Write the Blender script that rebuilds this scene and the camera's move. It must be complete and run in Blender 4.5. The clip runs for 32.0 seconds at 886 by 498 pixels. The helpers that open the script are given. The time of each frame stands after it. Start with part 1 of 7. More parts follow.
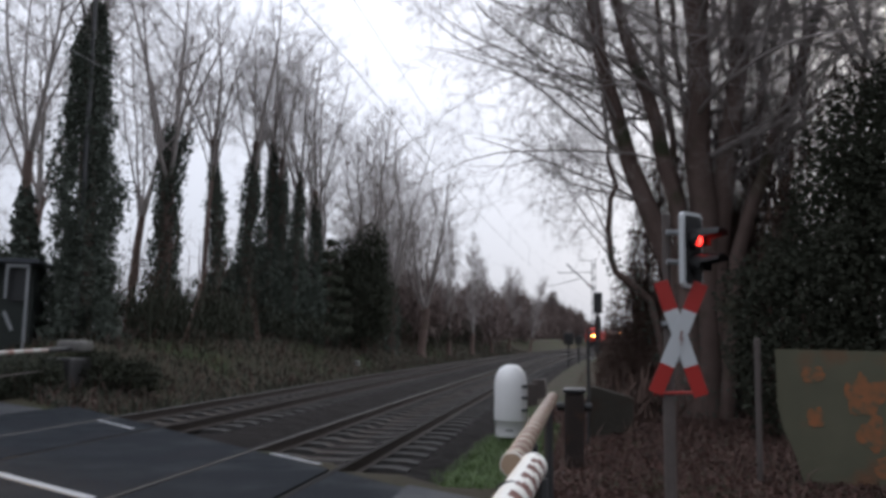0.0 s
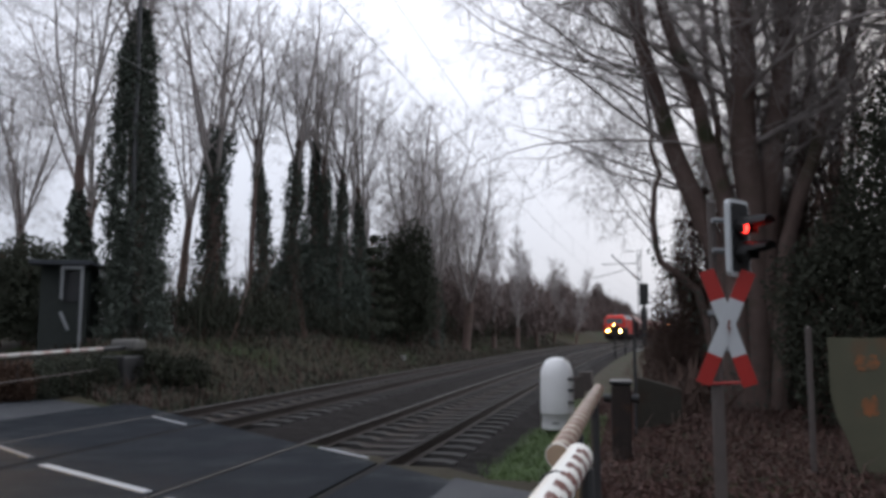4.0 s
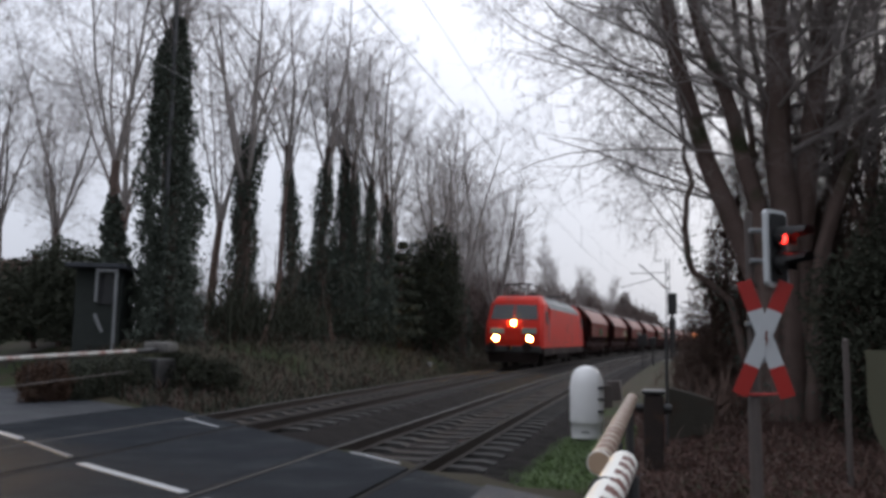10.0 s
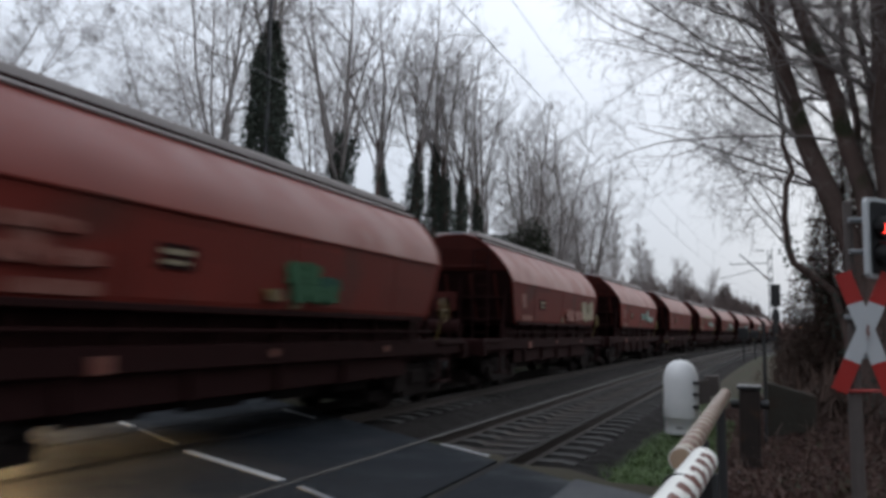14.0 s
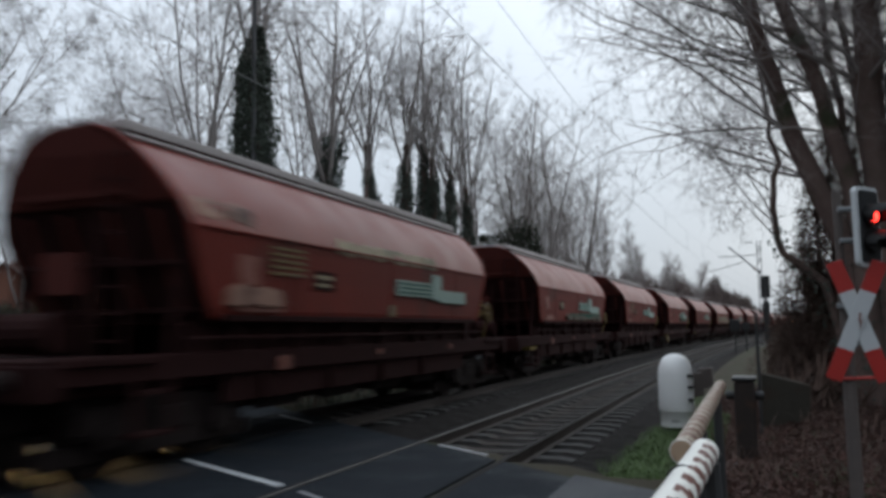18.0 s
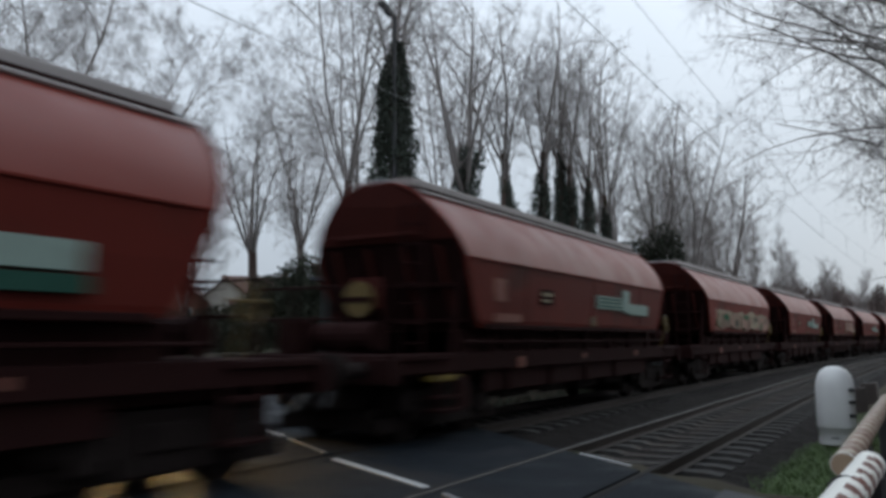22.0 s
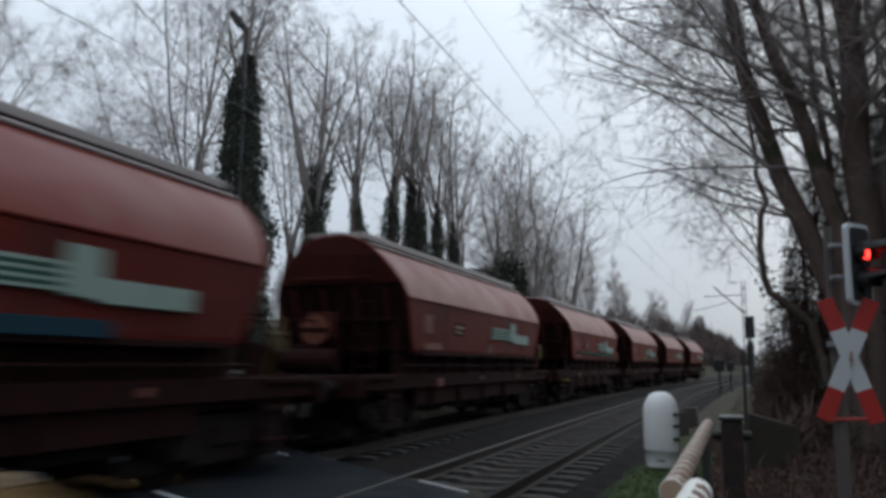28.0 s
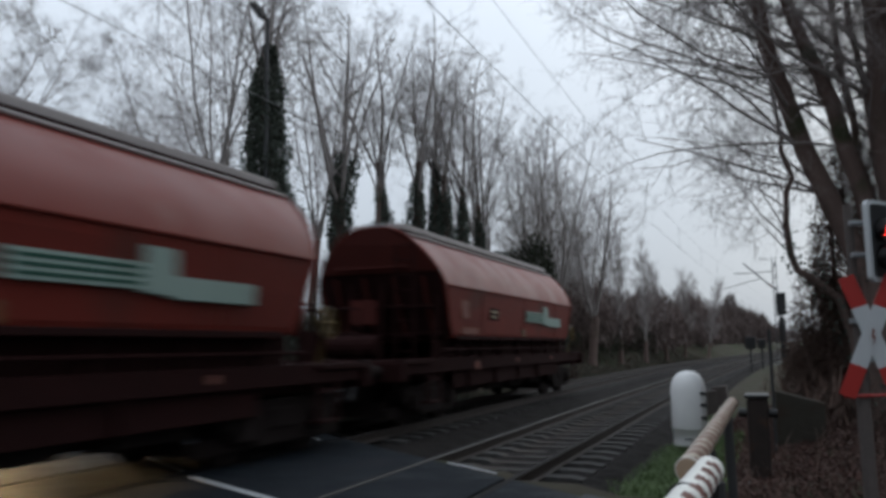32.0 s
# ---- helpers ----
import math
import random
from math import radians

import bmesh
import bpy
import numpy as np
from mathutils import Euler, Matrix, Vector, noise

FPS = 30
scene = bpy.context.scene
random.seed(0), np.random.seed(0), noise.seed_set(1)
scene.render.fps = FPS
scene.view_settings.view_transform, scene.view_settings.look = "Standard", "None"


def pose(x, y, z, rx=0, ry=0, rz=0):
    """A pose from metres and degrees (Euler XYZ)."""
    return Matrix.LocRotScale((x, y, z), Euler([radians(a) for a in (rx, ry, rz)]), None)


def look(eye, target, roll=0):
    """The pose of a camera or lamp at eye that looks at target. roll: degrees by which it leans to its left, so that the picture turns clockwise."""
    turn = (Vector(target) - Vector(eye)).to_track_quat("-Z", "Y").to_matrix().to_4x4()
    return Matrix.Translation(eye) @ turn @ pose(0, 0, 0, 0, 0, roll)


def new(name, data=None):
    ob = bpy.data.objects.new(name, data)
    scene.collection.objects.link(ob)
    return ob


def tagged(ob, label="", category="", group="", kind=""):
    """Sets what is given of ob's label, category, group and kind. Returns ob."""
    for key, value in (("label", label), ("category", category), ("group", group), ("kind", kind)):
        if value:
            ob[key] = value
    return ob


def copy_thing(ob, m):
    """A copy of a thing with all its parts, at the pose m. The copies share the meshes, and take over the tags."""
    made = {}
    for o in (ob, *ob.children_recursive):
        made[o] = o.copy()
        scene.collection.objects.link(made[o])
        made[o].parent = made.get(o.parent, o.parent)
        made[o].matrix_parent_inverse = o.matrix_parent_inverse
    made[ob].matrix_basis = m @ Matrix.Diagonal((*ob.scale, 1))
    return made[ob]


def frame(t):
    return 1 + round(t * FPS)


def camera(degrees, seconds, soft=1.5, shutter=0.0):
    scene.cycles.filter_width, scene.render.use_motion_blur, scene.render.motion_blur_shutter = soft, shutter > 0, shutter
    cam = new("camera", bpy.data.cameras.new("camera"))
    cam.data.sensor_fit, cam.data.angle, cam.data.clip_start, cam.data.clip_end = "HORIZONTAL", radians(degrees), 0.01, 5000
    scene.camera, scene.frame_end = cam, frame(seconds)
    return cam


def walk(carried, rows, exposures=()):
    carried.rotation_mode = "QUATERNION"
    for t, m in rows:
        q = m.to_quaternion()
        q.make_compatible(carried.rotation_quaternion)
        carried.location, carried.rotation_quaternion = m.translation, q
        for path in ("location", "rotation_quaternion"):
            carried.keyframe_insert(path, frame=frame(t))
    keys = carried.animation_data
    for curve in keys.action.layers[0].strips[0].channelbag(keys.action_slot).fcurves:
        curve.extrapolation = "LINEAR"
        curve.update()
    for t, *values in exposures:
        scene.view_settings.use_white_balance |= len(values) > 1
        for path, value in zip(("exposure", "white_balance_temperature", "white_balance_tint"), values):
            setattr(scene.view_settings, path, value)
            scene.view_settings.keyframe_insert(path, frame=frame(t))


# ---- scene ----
cam = camera(58.58, 32.0, soft=3.6, shutter=0.7)
# seconds, place, tilt, lean, turn of the hand-held camera
PATH = [
    (0, -0.008, 0.094, 1.490, 6.31, -1.02, 10.07),
    (0.5, 0.003, 0.090, 1.491, 5.67, -1.45, 11.45),
    (1, 0.005, 0.073, 1.486, 5.61, -1.22, 13.22),
    (1.5, 0.010, 0.074, 1.485, 4.91, -0.97, 13.70),
    (2, 0.020, 0.078, 1.480, 5.46, -1.27, 13.94),
    (2.5, 0.016, 0.066, 1.487, 6.28, -0.12, 12.91),
    (3, 0.025, 0.067, 1.484, 5.91, -0.99, 12.66),
    (3.5, 0.017, 0.079, 1.482, 5.77, -0.39, 12.79),
    (5.5, -0.030, 0.070, 1.488, 6.30, -0.61, 14.34),
    (6, -0.034, 0.057, 1.487, 6.45, -0.57, 13.57),
    (6.5, -0.037, 0.062, 1.497, 6.61, -1.12, 11.16),
    (7, -0.032, 0.046, 1.494, 4.82, -0.93, 12.16),
    (7.5, -0.029, 0.045, 1.491, 5.63, -0.78, 13.87),
    (8, -0.026, 0.051, 1.491, 5.64, -0.07, 13.83),
    (8.5, -0.032, 0.034, 1.489, 6.46, -0.30, 14.00),
    (9, -0.041, 0.043, 1.493, 6.63, -0.58, 13.57),
    (9.5, -0.076, 0.008, 1.488, 6.78, -0.58, 14.82),
    (10, -0.066, 0.010, 1.478, 6.35, -0.98, 15.11),
    (10.5, -0.000, 0.006, 1.486, 5.98, -0.26, 17.00),
    (11, 0.022, 0.001, 1.492, 5.38, 0.02, 19.99),
    (11.5, 0.012, -0.020, 1.489, 5.32, -0.08, 20.66),
    (12, 0.007, -0.026, 1.488, 5.25, -0.03, 20.76),
    (12.5, 0.011, -0.021, 1.486, 5.29, -0.44, 20.15),
    (13, 0.013, -0.022, 1.485, 4.54, -0.37, 19.92),
    (13.5, 0.019, -0.012, 1.487, 4.74, -0.57, 20.59),
    (14, 0.017, -0.028, 1.490, 5.74, -0.93, 21.84),
    (14.5, 0.015, -0.067, 1.494, 6.32, -0.22, 22.82),
    (16.5, 0.010, -0.047, 1.486, 6.80, -0.60, 20.29),
    (17, 0.004, -0.053, 1.483, 6.88, -0.58, 20.38),
    (17.5, 0.000, -0.047, 1.480, 6.88, -0.30, 20.40),
    (18, -0.006, -0.049, 1.486, 5.81, 0.79, 21.28),
    (18.5, 0.003, -0.026, 1.483, 6.37, 0.72, 19.77),
    (19, -0.021, -0.049, 1.486, 6.67, -0.27, 18.22),
    (19.5, -0.026, -0.073, 1.486, 6.77, -0.52, 18.53),
    (20, -0.016, -0.097, 1.482, 6.62, -0.30, 20.22),
    (20.5, -0.020, -0.126, 1.481, 6.31, 0.14, 24.54),
    (21, -0.018, -0.160, 1.475, 6.10, 0.25, 28.86),
    (21.5, -0.013, -0.154, 1.466, 5.99, 0.38, 30.67),
    (22, -0.003, -0.145, 1.466, 6.50, 0.12, 31.15),
    (22.5, -0.010, -0.133, 1.470, 6.44, 0.09, 29.40),
    (23, 0.002, -0.098, 1.475, 6.79, -0.23, 27.11),
    (23.5, -0.021, -0.067, 1.497, 7.54, -1.50, 22.46),
    (24, -0.030, -0.135, 1.498, 9.92, -2.78, 25.35),
    (24.5, -0.016, -0.117, 1.493, 9.54, -3.03, 24.86),
    (25, 0.011, -0.092, 1.491, 9.07, -2.09, 21.33),
    (25.5, -0.019, -0.046, 1.491, 7.84, 0.42, 20.03),
    (27.5, -0.040, 0.099, 1.473, 9.36, -0.05, 20.98),
    (28, -0.050, 0.104, 1.459, 8.27, -0.39, 20.13),
    (28.5, -0.010, 0.128, 1.466, 9.52, -0.59, 18.41),
    (29, 0.056, 0.134, 1.462, 8.14, -0.25, 20.57),
    (29.5, 0.063, 0.110, 1.470, 9.00, 0.73, 22.22),
    (30, 0.046, 0.106, 1.471, 8.23, -0.21, 23.30),
    (30.5, 0.050, 0.072, 1.479, 9.11, 0.24, 23.81),
    (31, 0.069, -0.001, 1.472, 8.98, -0.12, 27.12),
    (31.5, 0.062, 0.004, 1.478, 7.98, 0.83, 23.86),
    (32, 0.034, 0.013, 1.473, 7.08, 0.77, 22.26),
]
walk(cam, [(t, pose(x, y, z, 90 + a, b, c)) for t, x, y, z, a, b, c in PATH],
     exposures=[(0, 0.34, 6150, 10), (9, 0.3, 6150, 10), (11, 0.2, 6150, 9), (14, 0.16, 6050, 6), (20, 0.05, 5950, 2),
                (24, -0.05, 5900, 2), (32, -0.04, 5950, 3)])

# ---- light: an overcast winter dusk ----
world = bpy.data.worlds.new("world")
scene.world = world
world.use_nodes = True
wn, wl = world.node_tree.nodes, world.node_tree.links
wn.clear()
w_out = wn.new("ShaderNodeOutputWorld")
w_bg = wn.new("ShaderNodeBackground")
w_sky = wn.new("ShaderNodeTexSky")
w_sky.sky_type = "NISHITA"
w_sky.sun_disc = False
w_sky.sun_elevation, w_sky.sun_rotation = radians(24), radians(20)
w_sky.air_density, w_sky.dust_density = 1.0, 4.0
w_mix = wn.new("ShaderNodeMix")
w_mix.data_type = "RGBA"
w_mix.inputs["Factor"].default_value = 0.93
w_cloud = wn.new("ShaderNodeTexNoise")
w_cloud.inputs["Scale"].default_value = 1.6
w_cloud.inputs["Detail"].default_value = 4
w_ramp = wn.new("ShaderNodeValToRGB")
w_ramp.color_ramp.elements[0].position, w_ramp.color_ramp.elements[1].position = 0.3, 0.75
w_ramp.color_ramp.elements[0].color = (7.6, 7.75, 8.5, 1)
w_ramp.color_ramp.elements[1].color = (9.6, 9.55, 10.1, 1)
wl.new(w_cloud.outputs["Fac"], w_ramp.inputs["Fac"])
wl.new(w_sky.outputs["Color"], w_mix.inputs["A"])
wl.new(w_ramp.outputs["Color"], w_mix.inputs["B"])
# the cloud is brightest towards the low sun and dims smoothly away from it
w_co = wn.new("ShaderNodeTexCoord")
w_dot = wn.new("ShaderNodeVectorMath")
w_dot.operation = "DOT_PRODUCT"
w_dot.inputs[1].default_value = (-0.12, 0.9, 0.42)
wl.new(w_co.outputs["Generated"], w_dot.inputs[0])
w_range = wn.new("ShaderNodeMapRange")
w_range.interpolation_type = "SMOOTHSTEP"
w_range.inputs["From Min"].default_value, w_range.inputs["From Max"].default_value = -1.0, 0.75
w_range.inputs["To Min"].default_value, w_range.inputs["To Max"].default_value = 0.52, 1.0
wl.new(w_dot.outputs["Value"], w_range.inputs["Value"])
w_mul = wn.new("ShaderNodeVectorMath")
w_mul.operation = "SCALE"
wl.new(w_mix.outputs["Result"], w_mul.inputs[0])
wl.new(w_range.outputs["Result"], w_mul.inputs["Scale"])
# an overcast sky grows brighter from the horizon up to the zenith
w_sep = wn.new("ShaderNodeSeparateXYZ")
wl.new(w_co.outputs["Generated"], w_sep.inputs[0])
w_rise = wn.new("ShaderNodeMapRange")
w_rise.inputs["From Min"].default_value, w_rise.inputs["From Max"].default_value = 0.0, 1.0
w_rise.inputs["To Min"].default_value, w_rise.inputs["To Max"].default_value = 0.6, 1.75
wl.new(w_sep.outputs["Z"], w_rise.inputs["Value"])
w_cie = wn.new("ShaderNodeVectorMath")
w_cie.operation = "SCALE"
wl.new(w_mul.outputs["Vector"], w_cie.inputs[0])
wl.new(w_rise.outputs["Result"], w_cie.inputs["Scale"])
wl.new(w_cie.outputs["Vector"], w_bg.inputs["Color"])
w_bg.inputs["Strength"].default_value = 0.1
wl.new(w_bg.outputs["Background"], w_out.inputs["Surface"])
sun = new("sun", bpy.data.lights.new("sun", "SUN"))
sun.data.energy, sun.data.angle, sun.data.color = 0.25, radians(60), (1.0, 0.97, 0.94)
sun.matrix_world = look((0, 0, 30), (-8, -20, 8))


# ---- materials ----
def material(name, base, other=None, scale=8.0, rough=0.7, metal=0.0, bump=0.0, fine=0.0, spots=None, spot_scale=1.5,
             spot_at=0.6, per_piece=0.0, emit=None, power=0.0, wet=0.0, spec=0.5):
    """A procedural surface: grain between two colours, larger stains, relief, and a change from piece to piece."""
    m = bpy.data.materials.new(name)
    m.use_nodes = True
    n, l = m.node_tree.nodes, m.node_tree.links
    bsdf = n["Principled BSDF"]
    bsdf.inputs["Roughness"].default_value = rough
    bsdf.inputs["Metallic"].default_value = metal
    bsdf.inputs["Specular IOR Level"].default_value = spec
    other = other or tuple(c * 0.7 for c in base)
    co = n.new("ShaderNodeTexCoord")
    tex = n.new("ShaderNodeTexNoise")
    tex.inputs["Scale"].default_value, tex.inputs["Detail"].default_value = scale, 5
    l.new(co.outputs["Object"], tex.inputs["Vector"])
    mix = n.new("ShaderNodeMix")
    mix.data_type = "RGBA"
    mix.inputs["A"].default_value, mix.inputs["B"].default_value = (*base, 1), (*other, 1)
    l.new(tex.outputs["Fac"], mix.inputs["Factor"])
    col = mix.outputs["Result"]
    if spots:
        t2 = n.new("ShaderNodeTexNoise")
        t2.inputs["Scale"].default_value, t2.inputs["Detail"].default_value = spot_scale, 3
        l.new(co.outputs["Object"], t2.inputs["Vector"])
        rp = n.new("ShaderNodeValToRGB")
        rp.color_ramp.elements[0].position, rp.color_ramp.elements[1].position = spot_at, min(1, spot_at + 0.15)
        l.new(t2.outputs["Fac"], rp.inputs["Fac"])
        m2 = n.new("ShaderNodeMix")
        m2.data_type = "RGBA"
        l.new(rp.outputs["Color"], m2.inputs["Factor"])
        l.new(col, m2.inputs["A"])
        m2.inputs["B"].default_value = (*spots, 1)
        col = m2.outputs["Result"]
        if wet:
            mr = n.new("ShaderNodeMapRange")
            l.new(t2.outputs["Fac"], mr.inputs["Value"])
            mr.inputs["From Min"].default_value, mr.inputs["From Max"].default_value = 0.35, 0.65
            mr.inputs["To Min"].default_value, mr.inputs["To Max"].default_value = wet, rough
            l.new(mr.outputs["Result"], bsdf.inputs["Roughness"])
    if per_piece:
        info = n.new("ShaderNodeObjectInfo")
        geo = n.new("ShaderNodeNewGeometry")
        add = n.new("ShaderNodeMath")
        l.new(info.outputs["Random"], add.inputs[0])
        l.new(geo.outputs["Random Per Island"], add.inputs[1])
        mr = n.new("ShaderNodeMapRange")
        l.new(add.outputs["Value"], mr.inputs["Value"])
        mr.inputs["From Max"].default_value = 2.0
        mr.inputs["To Min"].default_value, mr.inputs["To Max"].default_value = 1 - per_piece, 1 + per_piece
        hs = n.new("ShaderNodeHueSaturation")
        l.new(mr.outputs["Result"], hs.inputs["Value"])
        l.new(col, hs.inputs["Color"])
        col = hs.outputs["Color"]
    l.new(col, bsdf.inputs["Base Color"])
    if bump:
        t3 = n.new("ShaderNodeTexNoise")
        t3.inputs["Scale"].default_value, t3.inputs["Detail"].default_value = fine or scale * 3, 4
        l.new(co.outputs["Object"], t3.inputs["Vector"])
        b = n.new("ShaderNodeBump")
        b.inputs["Strength"].default_value, b.inputs["Distance"].default_value = bump, 0.02
        l.new(t3.outputs["Fac"], b.inputs["Height"])
        l.new(b.outputs["Normal"], bsdf.inputs["Normal"])
    if emit:
        bsdf.inputs["Emission Color"].default_value, bsdf.inputs["Emission Strength"].default_value = (*emit, 1), power
    return m


M_ASPHALT = material("asphalt", (0.029, 0.032, 0.037), (0.043, 0.046, 0.051), 14, 0.65, spec=0.2, bump=0.35, fine=160,
                     spots=(0.04, 0.042, 0.048), spot_scale=0.7, spot_at=0.5, wet=0.45)
M_PANEL = material("crossing_asphalt", (0.0078, 0.0102, 0.0138), (0.0135, 0.0168, 0.0212), 10, 0.8, spec=0.06, bump=0.3, fine=140,
                   spots=(0.02, 0.0215, 0.0255), spot_scale=0.9, spot_at=0.55, wet=0.5)
M_LINE = material("road_paint", (0.46, 0.47, 0.48), (0.3, 0.31, 0.32), 22, 0.5, bump=0.2, spots=(0.2, 0.2, 0.21), spot_scale=4,
                  spot_at=0.62)
M_LINE_WORN = material("worn_road_paint", (0.16, 0.165, 0.175), (0.09, 0.092, 0.098), 18, 0.6, bump=0.2)
M_BALLAST = material("ballast", (0.012, 0.0104, 0.01), (0.022, 0.0192, 0.018), 9, 0.9, spec=0.06, bump=0.9, fine=24, per_piece=0.45)
M_SOIL = material("soil", (0.032, 0.03, 0.02), (0.055, 0.045, 0.03), 1.4, 0.95, spec=0.15, bump=0.8, fine=18, spots=(0.03, 0.042, 0.015),
                  spot_scale=0.35, spot_at=0.5)
M_GRASS = material("grass_blade", (0.055, 0.105, 0.022), (0.08, 0.12, 0.034), 3, 0.7, per_piece=0.4)
M_DRYGRASS = material("dry_grass", (0.026, 0.036, 0.019), (0.019, 0.024, 0.0145), 3, 0.85, per_piece=0.4)
M_LEAF = material("dead_leaf", (0.092, 0.039, 0.028), (0.037, 0.019, 0.015), 5, 0.75, per_piece=0.65)
M_RAIL = material("rail_side", (0.022, 0.016, 0.013), (0.035, 0.024, 0.019), 20, 0.7, metal=0.3, bump=0.3)
M_RAILTOP = material("rail_head", (0.02, 0.018, 0.018), (0.013, 0.012, 0.012), 30, 0.75, spec=0.1, bump=0.1)
# paler steel for the glint painted along a rail's edge
M_RAILEDGE = material("rail_edge_glint", (0.075, 0.073, 0.074), (0.045, 0.044, 0.044), 30, 0.5, metal=0.5)
M_SLEEPER = material("concrete_sleeper", (0.066, 0.064, 0.062), (0.036, 0.0345, 0.033), 12, 0.9, spec=0.1, bump=0.4, per_piece=0.2,
                     spots=(0.06, 0.05, 0.043), spot_scale=3, spot_at=0.48)
M_CONCRETE = material("concrete", (0.3, 0.3, 0.29), (0.2, 0.2, 0.19), 6, 0.85, bump=0.4, spots=(0.14, 0.14, 0.12), spot_scale=1.2)
M_BARK = material("bark", (0.185, 0.132, 0.116), (0.11, 0.08, 0.07), 4, 0.95, spec=0.2, bump=0.8, fine=20, spots=(0.055, 0.06, 0.035),
                  spot_scale=1.2, spot_at=0.55)
M_TWIG = material("twig", (0.36, 0.325, 0.312), (0.27, 0.242, 0.232), 2, 0.95, spec=0.2)
M_IVY = material("ivy_leaf", (0.112, 0.128, 0.108), (0.08, 0.094, 0.078), 3, 0.85, spec=0.1, per_piece=0.2)
M_EVERGREEN = material("evergreen_leaf", (0.053, 0.057, 0.042), (0.037, 0.039, 0.03), 2, 0.95, spec=0.03, per_piece=0.12)
M_DEADLEAF = material("dead_beech_leaf", (0.115, 0.072, 0.052), (0.07, 0.046, 0.036), 3, 0.85, spec=0.1, per_piece=0.35)
M_DARKGREEN = material("dark_hedge_leaf", (0.085, 0.092, 0.068), (0.055, 0.06, 0.046), 2, 0.9, spec=0.08, per_piece=0.25)
M_BRAMBLE = material("bramble_twig", (0.092, 0.056, 0.043), (0.056, 0.036, 0.028), 2, 0.95, per_piece=0.4)
M_FARTWIG = material("far_twig", (0.16, 0.124, 0.114), (0.11, 0.086, 0.079), 0.4, 0.95, spec=0.1, per_piece=0.35)
M_GALV = material("galvanised_steel", (0.32, 0.33, 0.34), (0.22, 0.23, 0.24), 10, 0.5, metal=0.6, bump=0.1)
M_POST = material("weathered_post", (0.11, 0.09, 0.082), (0.07, 0.058, 0.053), 9, 0.8, bump=0.3)
M_DARK = material("dark_metal", (0.02, 0.02, 0.021), (0.035, 0.034, 0.034), 8, 0.6, bump=0.1)
M_RUSTYDARK = material("rusty_dark_steel", (0.035, 0.026, 0.022), (0.02, 0.016, 0.015), 6, 0.8, spec=0.2, bump=0.2, spots=(0.05, 0.028, 0.018), spot_scale=5, spot_at=0.55)
M_BLACK = material("black_plastic", (0.008, 0.008, 0.009), (0.015, 0.015, 0.016), 8, 0.45)
M_WHITE = material("white_paint", (0.84, 0.84, 0.83), (0.76, 0.76, 0.75), 5, 0.45, spots=(0.55, 0.55, 0.52), spot_scale=2.2,
                   spot_at=0.66, bump=0.05)
M_SIGNWHITE = material("sign_white", (0.54, 0.56, 0.57), (0.46, 0.48, 0.49), 4, 0.35, spots=(0.45, 0.46, 0.45), spot_scale=3,
                       spot_at=0.68)
M_SIGNRED = material("sign_red", (0.4, 0.03, 0.025), (0.32, 0.025, 0.02), 4, 0.35)
M_TUBEWHITE = material("barrier_white", (0.8, 0.79, 0.74), (0.66, 0.64, 0.58), 7, 0.4, spots=(0.4, 0.37, 0.3), spot_scale=5,
                       spot_at=0.64)
M_TUBETAN = material("barrier_tan", (0.44, 0.39, 0.3), (0.32, 0.27, 0.21), 7, 0.5, spots=(0.2, 0.16, 0.12), spot_scale=5, spot_at=0.55)
M_TUBERED = material("barrier_red", (0.19, 0.085, 0.066), (0.12, 0.055, 0.044), 7, 0.5)
M_ARMWHITE = material("dull_white_arm", (0.5, 0.49, 0.46), (0.36, 0.35, 0.33), 6, 0.5, spots=(0.2, 0.19, 0.17), spot_scale=4, spot_at=0.55)
M_ARMRED = material("faded_arm_stripe", (0.42, 0.36, 0.33), (0.3, 0.24, 0.21), 6, 0.5, spots=(0.22, 0.1, 0.08), spot_scale=5, spot_at=0.5)
M_CAP = material("tan_cap", (0.5, 0.36, 0.24), (0.38, 0.27, 0.18), 9, 0.6)
M_REDLAMP = material("red_signal_lens", (0.4, 0.01, 0.01), None, 5, 0.2, emit=(1.0, 0.03, 0.02), power=7.0)
M_REDGLASS = material("red_lens_side", (0.3, 0.015, 0.012), None, 5, 0.25, emit=(1.0, 0.02, 0.015), power=0.35)
M_FARLAMP = material("far_orange_lamp", (0.5, 0.1, 0.03), None, 5, 0.3, emit=(1.0, 0.2, 0.06), power=16.0)
M_LOCORED = material("traffic_red_paint", (0.52, 0.024, 0.013), (0.42, 0.021, 0.012), 1.5, 0.5, spec=0.12, spots=(0.3, 0.03, 0.02),
                     spot_scale=0.6, spot_at=0.55, bump=0.03)
M_LOCOGREY = material("grey_roof_paint", (0.1, 0.115, 0.125), (0.07, 0.08, 0.088), 2, 0.55, spots=(0.1, 0.1, 0.105), spot_scale=0.8)
M_LOCOBAND = material("grey_sill_paint", (0.04, 0.03, 0.029), (0.024, 0.019, 0.018), 2, 0.85, spec=0.06, spots=(0.07, 0.055, 0.05), spot_scale=1.2, spot_at=0.5, bump=0.05)
M_LOCOPALE = material("pale_grey_roof_cover", (0.135, 0.147, 0.152), (0.1, 0.11, 0.115), 1.5, 0.5, spots=(0.13, 0.13, 0.14), spot_scale=1.0, spot_at=0.55)
